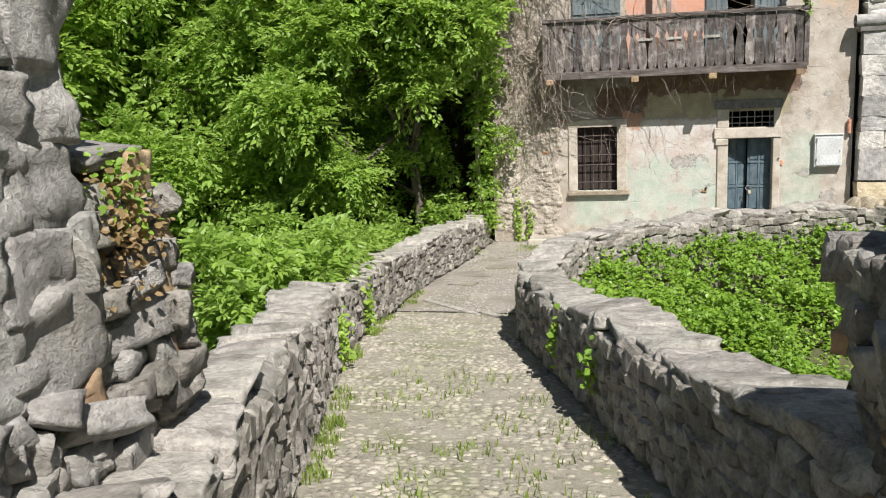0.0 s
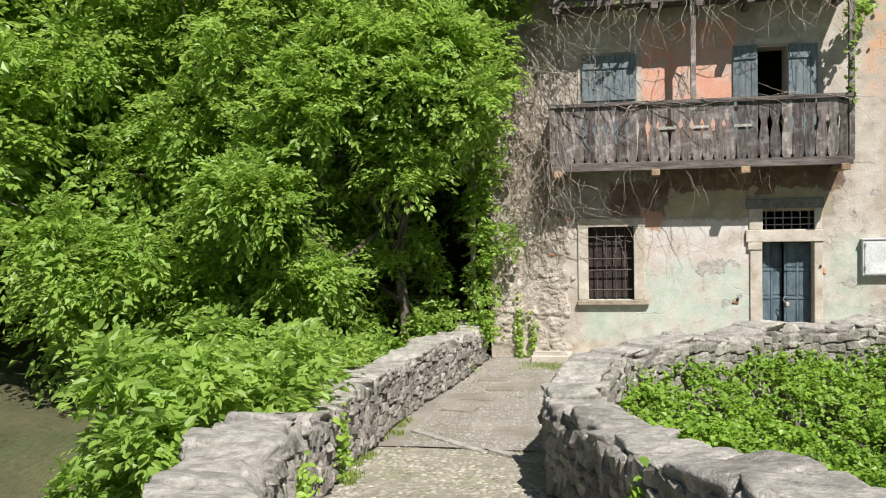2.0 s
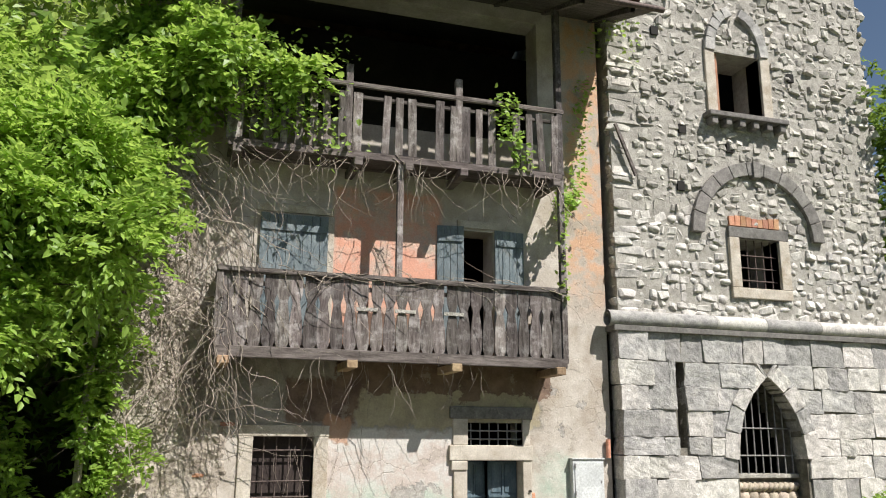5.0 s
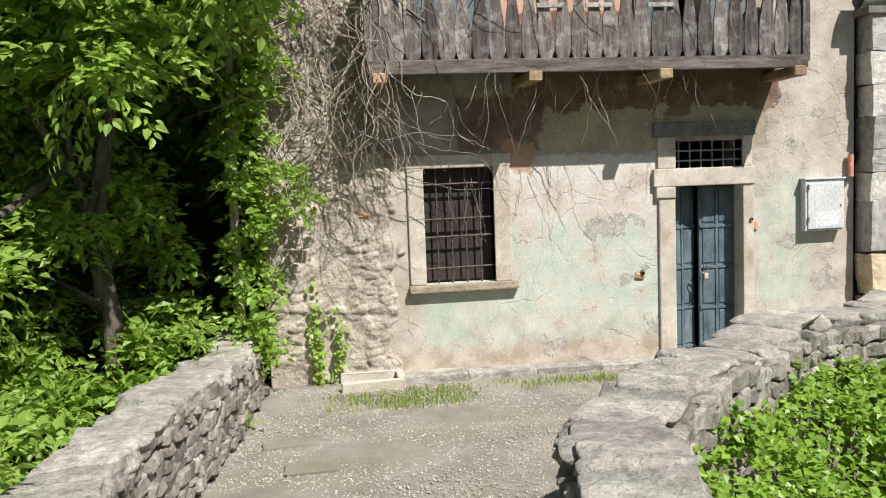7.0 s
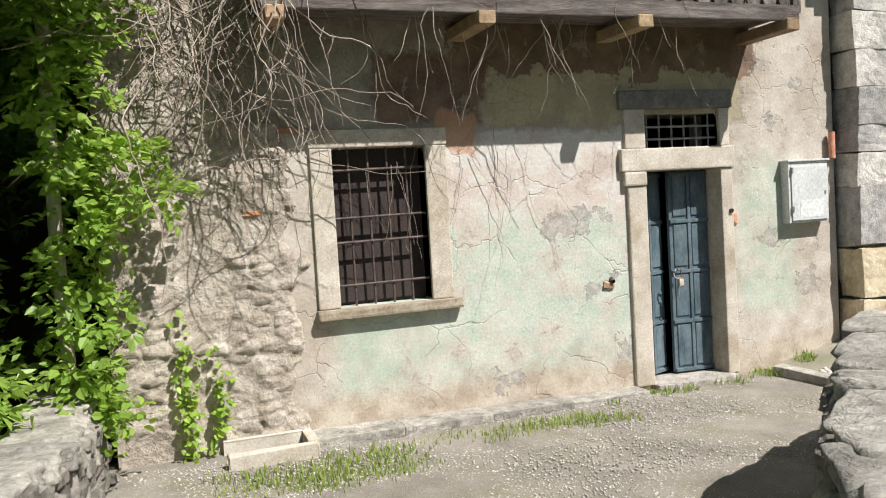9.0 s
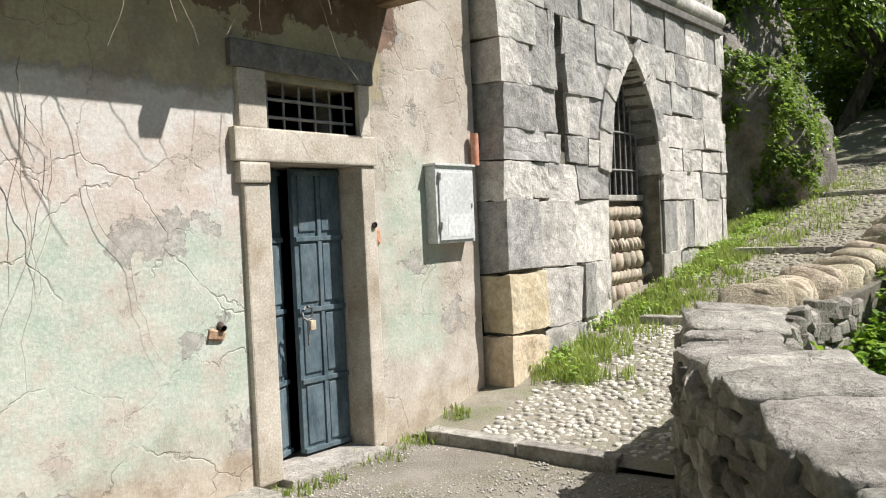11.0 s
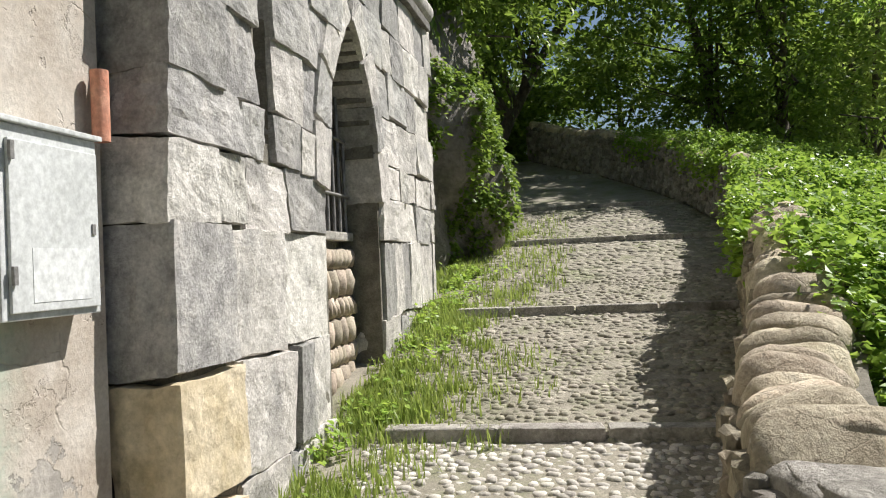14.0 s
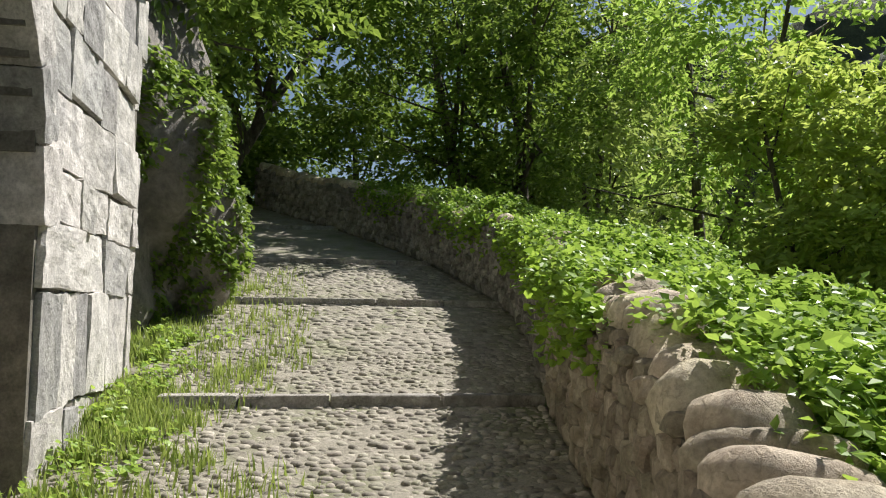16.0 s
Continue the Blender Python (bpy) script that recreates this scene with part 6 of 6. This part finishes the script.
def ivy_banks():
    # the bank between bridge and ramp wall
    n = 11500
    line = np.array(along(smooth_line(RIGHT_WALL[5:20], 1), 0.05))
    k = rng.integers(0, len(line), n)
    d = 0.50 + rng.random(n) ** 1.15 * 4.6
    x, y = line[k, 0] + line[k, 3] * d, line[k, 1] - line[k, 2] * d
    top = np.array([right_top(a, max(c, 11.0)) for a, c in line[:, :2]])[k]
    lump = 0.26 * np.sin(x * 1.9 + 2) * np.cos(y * 2.3) + 0.2 * np.sin(x * 4.1) * np.sin(y * 3.7)
    z = top - 0.38 - (d - 0.5) * 0.40 + lump * np.clip(d - 0.3, 0.25, 1) + rng.normal(0, 0.07, n)
    keep = ~((x < right_of(11) + 0.2) & (y < 11.2))
    shoots("ivy_bank", np.stack([x, y, z], 1)[keep], 0.068, 10, M_IVY, "dense bright green ivy covering the bank below the wall")
    n = 11500
    x = rng.uniform(5.2, 20, n)
    yy = np.array([south_of(v) for v in x])
    back = rng.random(n) ** 0.8 * 1.9
    tp = np.array([right_top(v, 16.0) for v in x])
    y = yy - back + 0.06 - np.clip(7.5 - x, 0, 3) * 0.24
    z = tp + 0.10 + 0.13 * np.sin(x * 2.7) * np.cos(y * 3) + rng.normal(0, 0.06, n) - np.clip(back - 0.6, 0, 2) * 0.2
    shoots("ivy_wall_top", np.stack([x, y, z], 1), 0.06, 10, M_IVY_SUN, "bright leafy creeper spilling over the ramp wall", 1.15)
    n = 420
    x = rng.uniform(7.5, 20, n)
    root = np.stack([x, np.array([south_of(v) for v in x]) + 0.03, np.array([right_top(v, 16.0) for v in x]) + 0.12 - rng.random(n) ** 2 * 0.4], 1)
    shoots("ivy_hanging", root, 0.075, 8, M_IVY, "trails of ivy hanging over the walked side of the ramp wall", 1.0, (0, 0.5, -0.4))


ivy_banks()


def vine_tufts():
    spots = [((-2.25, F - 0.10, -1.2), (0.07, 0.05, 0.48), 130, M_LEAF_BRIGHT), ((-2.0, F - 0.09, -1.25), (0.07, 0.05, 0.34), 70, M_LEAF_BRIGHT), ((-2.86, F - 0.6, -1.05), (0.16, 0.22, 0.25), 160, M_IVY)]
    for y in (8.1, 10.4):
        spots.append(((left_of(y) + 0.10, y, floor_z(-3, y) + 0.3), (0.05, 0.16, 0.26), 90, M_LEAF_BRIGHT))
    for y in (6.6, 7.9):
        spots.append(((right_of(y) - 0.08, y, floor_z(0, y) + 0.4), (0.05, 0.14, 0.15), 60, M_IVY))
    for c, s, n, m in spots:
        p = rng.normal(0, 1, (n, 3)) * np.array(s) * 0.6 + np.array(c)
        leaf_patch("wall_creeper", p, 0.065, m, "small leafy creeper hanging on old masonry", (0.3, -0.5, 0.3))


vine_tufts()


def ruin_tuft():
    p = rng.normal(0, 1, (260, 3)).clip(-1.7, 1.7) * np.array((0.035, 0.10, 0.13)) + np.array((-1.58, 3.20, 1.15))
    leaf_patch("ruin_weed", p, 0.028, M_LEAF_DRY, "half dry weed rooted between the pale ruin stones", (0.7, -0.5, 0.3), "weed", "stuff")
    p = rng.normal(0, 1, (110, 3)).clip(-1.7, 1.7) * np.array((0.03, 0.09, 0.09)) + np.array((-1.58, 3.17, 1.28))
    leaf_patch("ruin_weed", p, 0.028, M_IVY, "small green weed rooted between the pale ruin stones", (0.7, -0.5, 0.3), "weed", "stuff")


ruin_tuft()


def dry_vines():
    """Bare creeper stems hanging over the house front and the balconies."""
    lines = []

    def strand(p, length, down, spread, r=0.006):
        pts = [Vector(p)]
        d = Vector((rng.normal(0, spread), rng.normal(0, 0.1), -down))
        curl = rng.normal(0, 0.05)
        for _ in range(int(length / 0.08)):
            d = (d + Vector((rng.normal(curl, 0.26), rng.normal(0, 0.12), rng.normal(-0.10 * down, 0.2)))).normalized()
            q = pts[-1] + d * 0.08
            q.y = max(min(q.y, F - 0.03), F - 0.95)
            pts.append(q)
        lines.append((pts, r * rng.uniform(0.45, 1.0), 0.35))

    for _ in range(300):
        strand((rng.uniform(-2.4, -1.3), F - rng.uniform(0.03, 0.8), rng.uniform(1.4, 5.0)), rng.uniform(0.8, 2.2), 0.6, 0.6, 0.0085)
    for _ in range(70):
        strand((rng.uniform(-1.5, 3.4), BY - rng.uniform(0.02, 0.1), rng.uniform(4.6, 4.9)), rng.uniform(0.4, 1.3), 0.7, 0.5, 0.008)
    for _ in range(48):
        strand((rng.uniform(-1.5, 2.4), BY + rng.uniform(-0.08, 0.3), rng.uniform(1.75, 1.95)), rng.uniform(0.3, 1.1), 1.0, 0.3, 0.006)
    for _ in range(34):
        strand((rng.uniform(-1.5, 3.4), BY - 0.07, rng.uniform(2.95, 3.1)), rng.uniform(0.5, 1.4), 0.15, 1.2, 0.008)
    for _ in range(16):
        strand((rng.uniform(-1.1, 0.9), F - 0.03, rng.uniform(0.3, 1.5)), rng.uniform(0.5, 1.3), 1.0, 0.2, 0.004)
    ob = new("dry_creeper", rods_mesh("dry_creeper", lines, M_TWIG, 4))
    tagged(ob, "tangle of bare brown creeper stems over the house front", "creeper", kind="stuff")
    # leafy trails
    pts = []
    for _ in range(18):
        x, z = rng.uniform(-1.7, -0.1), rng.uniform(5.0, 6.4)
        pts.append(rng.normal(0, 1, (70, 3)) * np.array((0.2, 0.12, 0.22)) + np.array((x, BY - 0.05, z)))
    for z in np.arange(4.9, 6.0, 0.12):
        pts.append(rng.normal(0, 1, (26, 3)) * np.array((0.12, 0.06, 0.08)) + np.array((2.7 + 0.15 * math.sin(3 * z), BY - 0.08, z)))
    for k in range(26):
        t = k / 25
        pts.append(rng.normal(0, 1, (16, 3)) * np.array((0.09, 0.05, 0.09)) + np.array((3.5 + 0.75 * t, F - 0.55 + 0.45 * t, 4.2 + 2.4 * t * t + 0.2 * math.sin(9 * t))))
    for z in np.arange(2.9, 4.6, 0.16):
        pts.append(rng.normal(0, 1, (7, 3)) * np.array((0.05, 0.05, 0.06)) + np.array((3.5, BY - 0.03, z)))
    for _ in range(10):
        pts.append(rng.normal(0, 1, (14, 3)) * 0.12 + np.array((rng.uniform(4.4, 5.0), TY - 0.1, rng.uniform(7.2, 8.6))))
    leaf_patch("house_creeper", np.concatenate(pts), 0.085, M_LEAF, "bright green leafy creeper on balconies and wall", (0, -0.6, 0.4), "creeper", "stuff")


dry_vines()


def rock_outcrop():
    """Ivy-grown crag beside the ramp behind the tower."""
    bm = bmesh.new()
    bmesh.ops.create_icosphere(bm, subdivisions=4, radius=1.0)
    for v in bm.verts:
        n = noise.fractal(v.co * 1.6, 1.0, 2.0, 5) * 0.32 + noise.fractal(v.co * 5, 1.0, 2.0, 3) * 0.07
        v.co = v.co * (1 + n)
        v.co = Vector((v.co.x * 2.3 + 13.3, v.co.y * 1.45 + 19.55, v.co.z * 2.5 + 1.1))
    r = new("rock_crag", finish(bm, "rock_crag", M_ROCK, smooth=True))
    tagged(r, "grey rock crag half grown over with ivy", "rock")
    roots = []
    for _ in range(1900):
        d = Vector((rng.normal(-0.4, 0.6), rng.normal(-0.7, 0.5), rng.normal(0.35, 0.6))).normalized()
        n = noise.fractal(d * 1.6, 1.0, 2.0, 5) * 0.32
        if noise.noise(d * 2.3 + Vector((4, 1, 2))) > -0.05:
            roots.append((d.x * 2.3 * (1 + n) + 13.3, d.y * 1.45 * (1 + n) + 19.55, d.z * 2.5 * (1 + n) + 1.1))
    shoots("crag_ivy", np.array(roots), 0.07, 9, M_LEAF_SHADE, "ivy hanging over the grey crag", 0.9, (-0.3, -0.7, -0.2))


rock_outcrop()

def wall_oddments():
    """Small things on the house front."""
    post = empty("pale_post", (-3.05, F - 0.35, -1.4))
    tagged(post, "tall pale weathered post overgrown with ivy beside the house", "post")
    v, f = rod("", [(-3.05, F - 0.35, -1.6), (-3.08, F - 0.34, 0.2), (-3.04, F - 0.36, 2.4)], 0.05, M_FRAME, 8)
    part("pole", mesh_np("pole", v, f, M_FRAME, True), post)
    v, f = sprays([((-2.95, F - 0.45, z), 0.26) for z in np.arange(-1.0, 4.2, 0.33)] + [((-2.55, F - 0.5, 0.75), 0.26), ((-2.4, F - 0.5, 0.5), 0.2), ((-2.6, F - 0.45, 2.0), 0.22)], 5200, 0.085, 14, 0.6, 0.6, 0.7)
    tagged(new("post_ivy", mesh_np("post_ivy", v, f, M_LEAF)), "leafy creeper climbing the pale post and the house corner", "ivy", kind="stuff")
    st = empty("wall_bracket", (1.72, F - 0.03, -0.52))
    tagged(st, "rusty stump of an iron wall fixing in broken plaster", "bracket")
    v, f = rod("", [(1.72, F + 0.02, -0.52), (1.71, F - 0.05, -0.54)], 0.03, M_IRON, 8, 0.7)
    part("stump", mesh_np("stump", v, f, M_IRON, True), st)
    stone_piece("brick_piece", st, (1.68, F - 0.004, -0.58), (0.11, 0.05, 0.06), Euler((0, 0.3, 0)).to_quaternion(), RUBBLE, RUBBLE_ME, M_RUST)
    for x, z, w, hh in ((3.19, -0.02, 0.06, 0.12), (-1.62, 0.31, 0.16, 0.05), (-1.3, 0.98, 0.2, 0.05)):
        br = empty("brick_patch", (x, F, z))
        tagged(br, "small patch of bare red brick in the plaster", "brick", "bare brick patches")
        stone_piece("brick", br, (x, F + 0.002, z), (w, 0.04, hh), Euler((0, 0, 0)).to_quaternion(), RUBBLE, RUBBLE_ME, M_TERRACOTTA)
    eye = empty("door_bell", (3.20, F - 0.045, 0.10))
    tagged(eye, "small round dark iron fitting on the stone jamb", "fitting")
    v, f = rod("", [(3.12, F - 0.02, 0.06), (3.12, F - 0.06, 0.06)], 0.022, M_IRON, 10)
    part("disc", mesh_np("disc", v, f, M_IRON, True), eye)


wall_oddments()

# woods: left of the house
tree("tree", (-4.2, 17.6, -2.2), [((-4.5, 17.4, 1.6), 1.1), ((-5.4, 15.9, 0.1), 0.7), ((-3.7, 17.0, 2.8), 1.1), ((-4.9, 16.6, 2.4), 1.5), ((-4.4, 17.8, 4.4), 1.6), ((-3.6, 17.4, 4.0), 1.0), ((-5.8, 16.0, 1.4), 1.2)], 64000, 0.115, M_LEAF, "leafy tree with bright green foliage beside the house", 0.13, 0.25)
tree("tree", (-7.4, 18.5, -2.2), [((-7.2, 17.6, 1.4), 2.0), ((-6.3, 17.2, 3.6), 1.8), ((-8.3, 17.8, 4.2), 2.2), ((-7.2, 18.6, 6.6), 2.4), ((-6.0, 17.6, 5.6), 1.6), ((-8.6, 16.8, 0.4), 1.9)], 58000, 0.155, M_LEAF, "broad leafy tree at the river bank", 0.2, 0.32)
tree("tree", (-11.5, 19.0, -2.6), [((-11.0, 17.8, 0.8), 2.4), ((-12.4, 18.0, 3.6), 2.6), ((-10.4, 18.8, 5.0), 2.4), ((-11.8, 19.4, 8.0), 2.9)], 44000, 0.21, M_LEAF, "tall broadleaf tree covered in green leaves", 0.25, 0.4)
tree("tree", (-16.5, 20.0, -3.0), [((-16, 19, 1.0), 2.8), ((-17.5, 20, 5), 3.0), ((-15, 21, 7.5), 3.0), ((-19.5, 19, 2), 2.6)], 36000, 0.25, M_LEAF, "large riverside tree in full leaf", 0.3, 0.5)
tree("tree", (-23, 21, -3.4), [((-22, 20, 1), 3.2), ((-24, 21, 5), 3.4), ((-20.5, 22, 9), 3.6), ((-27, 20, 2.5), 3.0)], 30000, 0.3, M_LEAF_GREY, "grey-green willow on the river bank", 0.3, 0.6)
for k, (x, y, z, r) in enumerate(((-5, 25, 2, 3.6), (-10, 26, 4, 4.2), (-16, 28, 6, 4.8), (-23, 29, 7, 5.0), (-31, 28, 5, 5.4), (-8, 32, 9, 5.0), (-17, 35, 12, 6.0), (-28, 38, 14, 6.5), (-40, 34, 9, 7.0))):
    tree("tree", (x, y, float(ground_z(np.array(x), np.array(y)))), [((x, y, z + 1), r), ((x + r * 0.7, y - 1, z + 3), r * 0.7), ((x - r * 0.7, y - 1, z), r * 0.75), ((x, y + 1, z + r), r * 0.8)], 14000, 0.42, M_LEAF_GREY if k % 3 == 2 else M_LEAF, "hillside tree in the wood behind the house", 0.3, 0.8, group="hillside wood", per=20)
# young fig by the parapet
tree("bush", (-4.3, 8.6, -4.6), [((-4.2, 9.0, -0.35), 0.6), ((-4.4, 9.2, -1.0), 0.6), ((-3.9, 9.9, -0.65), 0.6), ((-4.1, 10.8, -0.65), 0.7)], 8000, 0.115, M_LEAF, "young fig bush with large bright leaves by the parapet", 0.06, 0.2, "bush", per=12)
tree("bush", (-4.4, 13.0, -2.6), [((-4.5, 12.4, -0.95), 0.7), ((-4.6, 13.6, -1.0), 0.7), ((-4.5, 14.8, -1.2), 0.6), ((-5.3, 13.2, -1.0), 1.0), ((-4.5, 16.0, -1.4), 0.6)], 9000, 0.11, M_LEAF, "leafy bramble thicket behind the parapet", 0.04, 0.2, "bush", per=12)
tree("bush", (-5.0, 17.6, -2.2), [((-4.6, 17.7, -0.9), 0.75), ((-3.75, 17.9, -0.9), 0.5), ((-3.6, 17.2, -1.4), 0.5), ((-3.9, 18.6, -0.4), 0.5), ((-5.1, 18.2, 0.5), 1.0), ((-3.9, 18.5, 0.4), 0.55), ((-5.9, 17.0, -0.3), 1.2), ((-7.2, 16.2, -1.0), 1.3), ((-6.6, 17.6, 0.6), 1.2)], 24000, 0.13, M_LEAF, "shady undergrowth of saplings below the trees", 0.05, 0.25, "bush", per=12)
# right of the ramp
# the darkest crowns here carry their shade in the leaf colour
tree("tree", (14.5, 20.5, 0.4), [((12.2, 19.4, 3.6), 1.0), ((12.6, 20.0, 4.2), 1.7), ((13.5, 19.2, 5.6), 1.9), ((15.5, 20, 6), 2.2), ((12.0, 19.6, 6.6), 1.6), ((14.8, 18.8, 4.6), 1.4)], 32000, 0.15, M_LEAF_SHADE, "leafy tree overhanging the ramp behind the tower", 0.2, 0.3)
tree("tree", (22.0, 19.8, 1.6), [((21, 19.6, 7), 2.6), ((23.5, 20.5, 5.5), 2.4), ((19.5, 21, 8.5), 2.4), ((18.0, 18.4, 6.6), 1.6), ((20.5, 17.4, 7.8), 2.0), ((24, 18, 8.5), 2.4), ((26, 16, 9.5), 2.6)], 26000, 0.22, M_LEAF_SHADE, "shaded tree at the top of the ramp", 0.22, 0.4)
for k, (x, y, z, r, m) in enumerate(((21.5, 12.3, 5.8, 2.7, M_LEAF_SHADE), (23, 13.6, 5.6, 2.8, M_LEAF_SHADE), (16.5, 9.6, 3.6, 2.6, M_LEAF), (26.0, 9.0, 7.0, 3.8, M_LEAF_GREY), (14.2, 6.4, 1.0, 1.7, M_LEAF_BACKLIT), (33, 10.5, 7, 4.0, M_LEAF), (13.6, 9.4, 0.2, 1.3, M_LEAF), (34, 4, 5, 3.6, M_LEAF_GREY))):
    tree("tree", (x, y, float(ground_z(np.array(x), np.array(y)))), [((x, y, z), r), ((x + r * 0.6, y + 0.6, z + r * 0.7), r * 0.7), ((x - r * 0.5, y + 0.3, z + r * 0.5), r * 0.65), ((x - r * 0.3, y, z - r * 0.8), r * 0.8), ((x + 0.4 * r, y, z - r * 1.0), r * 0.8)], 13000, 0.17 if r < 3 else 0.26, m, "tree in full leaf beyond the ramp wall", 0.2, 0.4, group="trees beyond the ramp")
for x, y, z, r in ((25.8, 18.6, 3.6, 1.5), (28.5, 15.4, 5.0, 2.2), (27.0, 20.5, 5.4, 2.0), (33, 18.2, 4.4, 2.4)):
    tree("tree", (x, y, float(ground_z(np.array(x), np.array(y)))), [((x, y, z), r), ((x + 0.5 * r, y + 0.5, z + r * 0.8), r * 0.7), ((x, y, z - r * 0.9), r * 0.9)], 9000, 0.22, M_LEAF_SHADE, "shaded tree at the head of the ramp", 0.14, 0.35, group="trees at the head of the ramp")
tree("tree", (12.8, 10.6, -1.5), [((12.6, 10.6, 2.2), 1.0), ((13.4, 10.2, 1.2), 1.1), ((12.4, 11.2, 0.9), 0.9), ((13.6, 11.4, 3.0), 0.9)], 16000, 0.13, M_LEAF_BACKLIT, "young tree beyond the wall, backlight put into its yellow-green leaf colour", 0.09, 0.22)
v, f = sprays(lumpy([((-2.5, 18.1, 5.5), 0.85), ((-1.7, 18.0, 6.2), 0.7), ((-2.9, 18.0, 6.9), 1.2), ((-0.7, 18.05, 5.85), 0.4), ((-3.2, 18.2, 4.6), 0.8)]), 20000, 0.13, 16, 0.5, 0.6, 0.75)
tagged(new("hanging_creeper", mesh_np("hanging_creeper", v, f, M_LEAF)), "mass of leafy creeper hanging from the eave over the upper balcony", "creeper", kind="stuff")
bm = bmesh.new()
bmesh.ops.create_icosphere(bm, subdivisions=5, radius=1.0)
for v in bm.verts:
    k = 1 + 0.28 * noise.fractal(v.co * 2.2, 1.0, 2.0, 6)
    v.co = Vector((v.co.x * k * 48 + 118, v.co.y * k * 60 - 62, v.co.z * k * 46 - 2))
tagged(new("backdrop_hill", finish(bm, "backdrop_hill", M_HILL, smooth=True)), "distant wooded and rocky mountainside", "hill", kind="structure")
# behind the walker
for x, y in ((-7, -6), (6, -7), (0, -12), (14, -8), (-16, -9)):
    tree("tree", (x, y, -0.4), [((x, y, 3), 2.4), ((x + 1.4, y, 4.5), 1.8), ((x - 1.4, y + 0.5, 4.2), 1.8)], 3000, 0.4, M_LEAF, "tree behind the near bank", 0.2, 0.5, group="near bank trees")

build_cobbles()
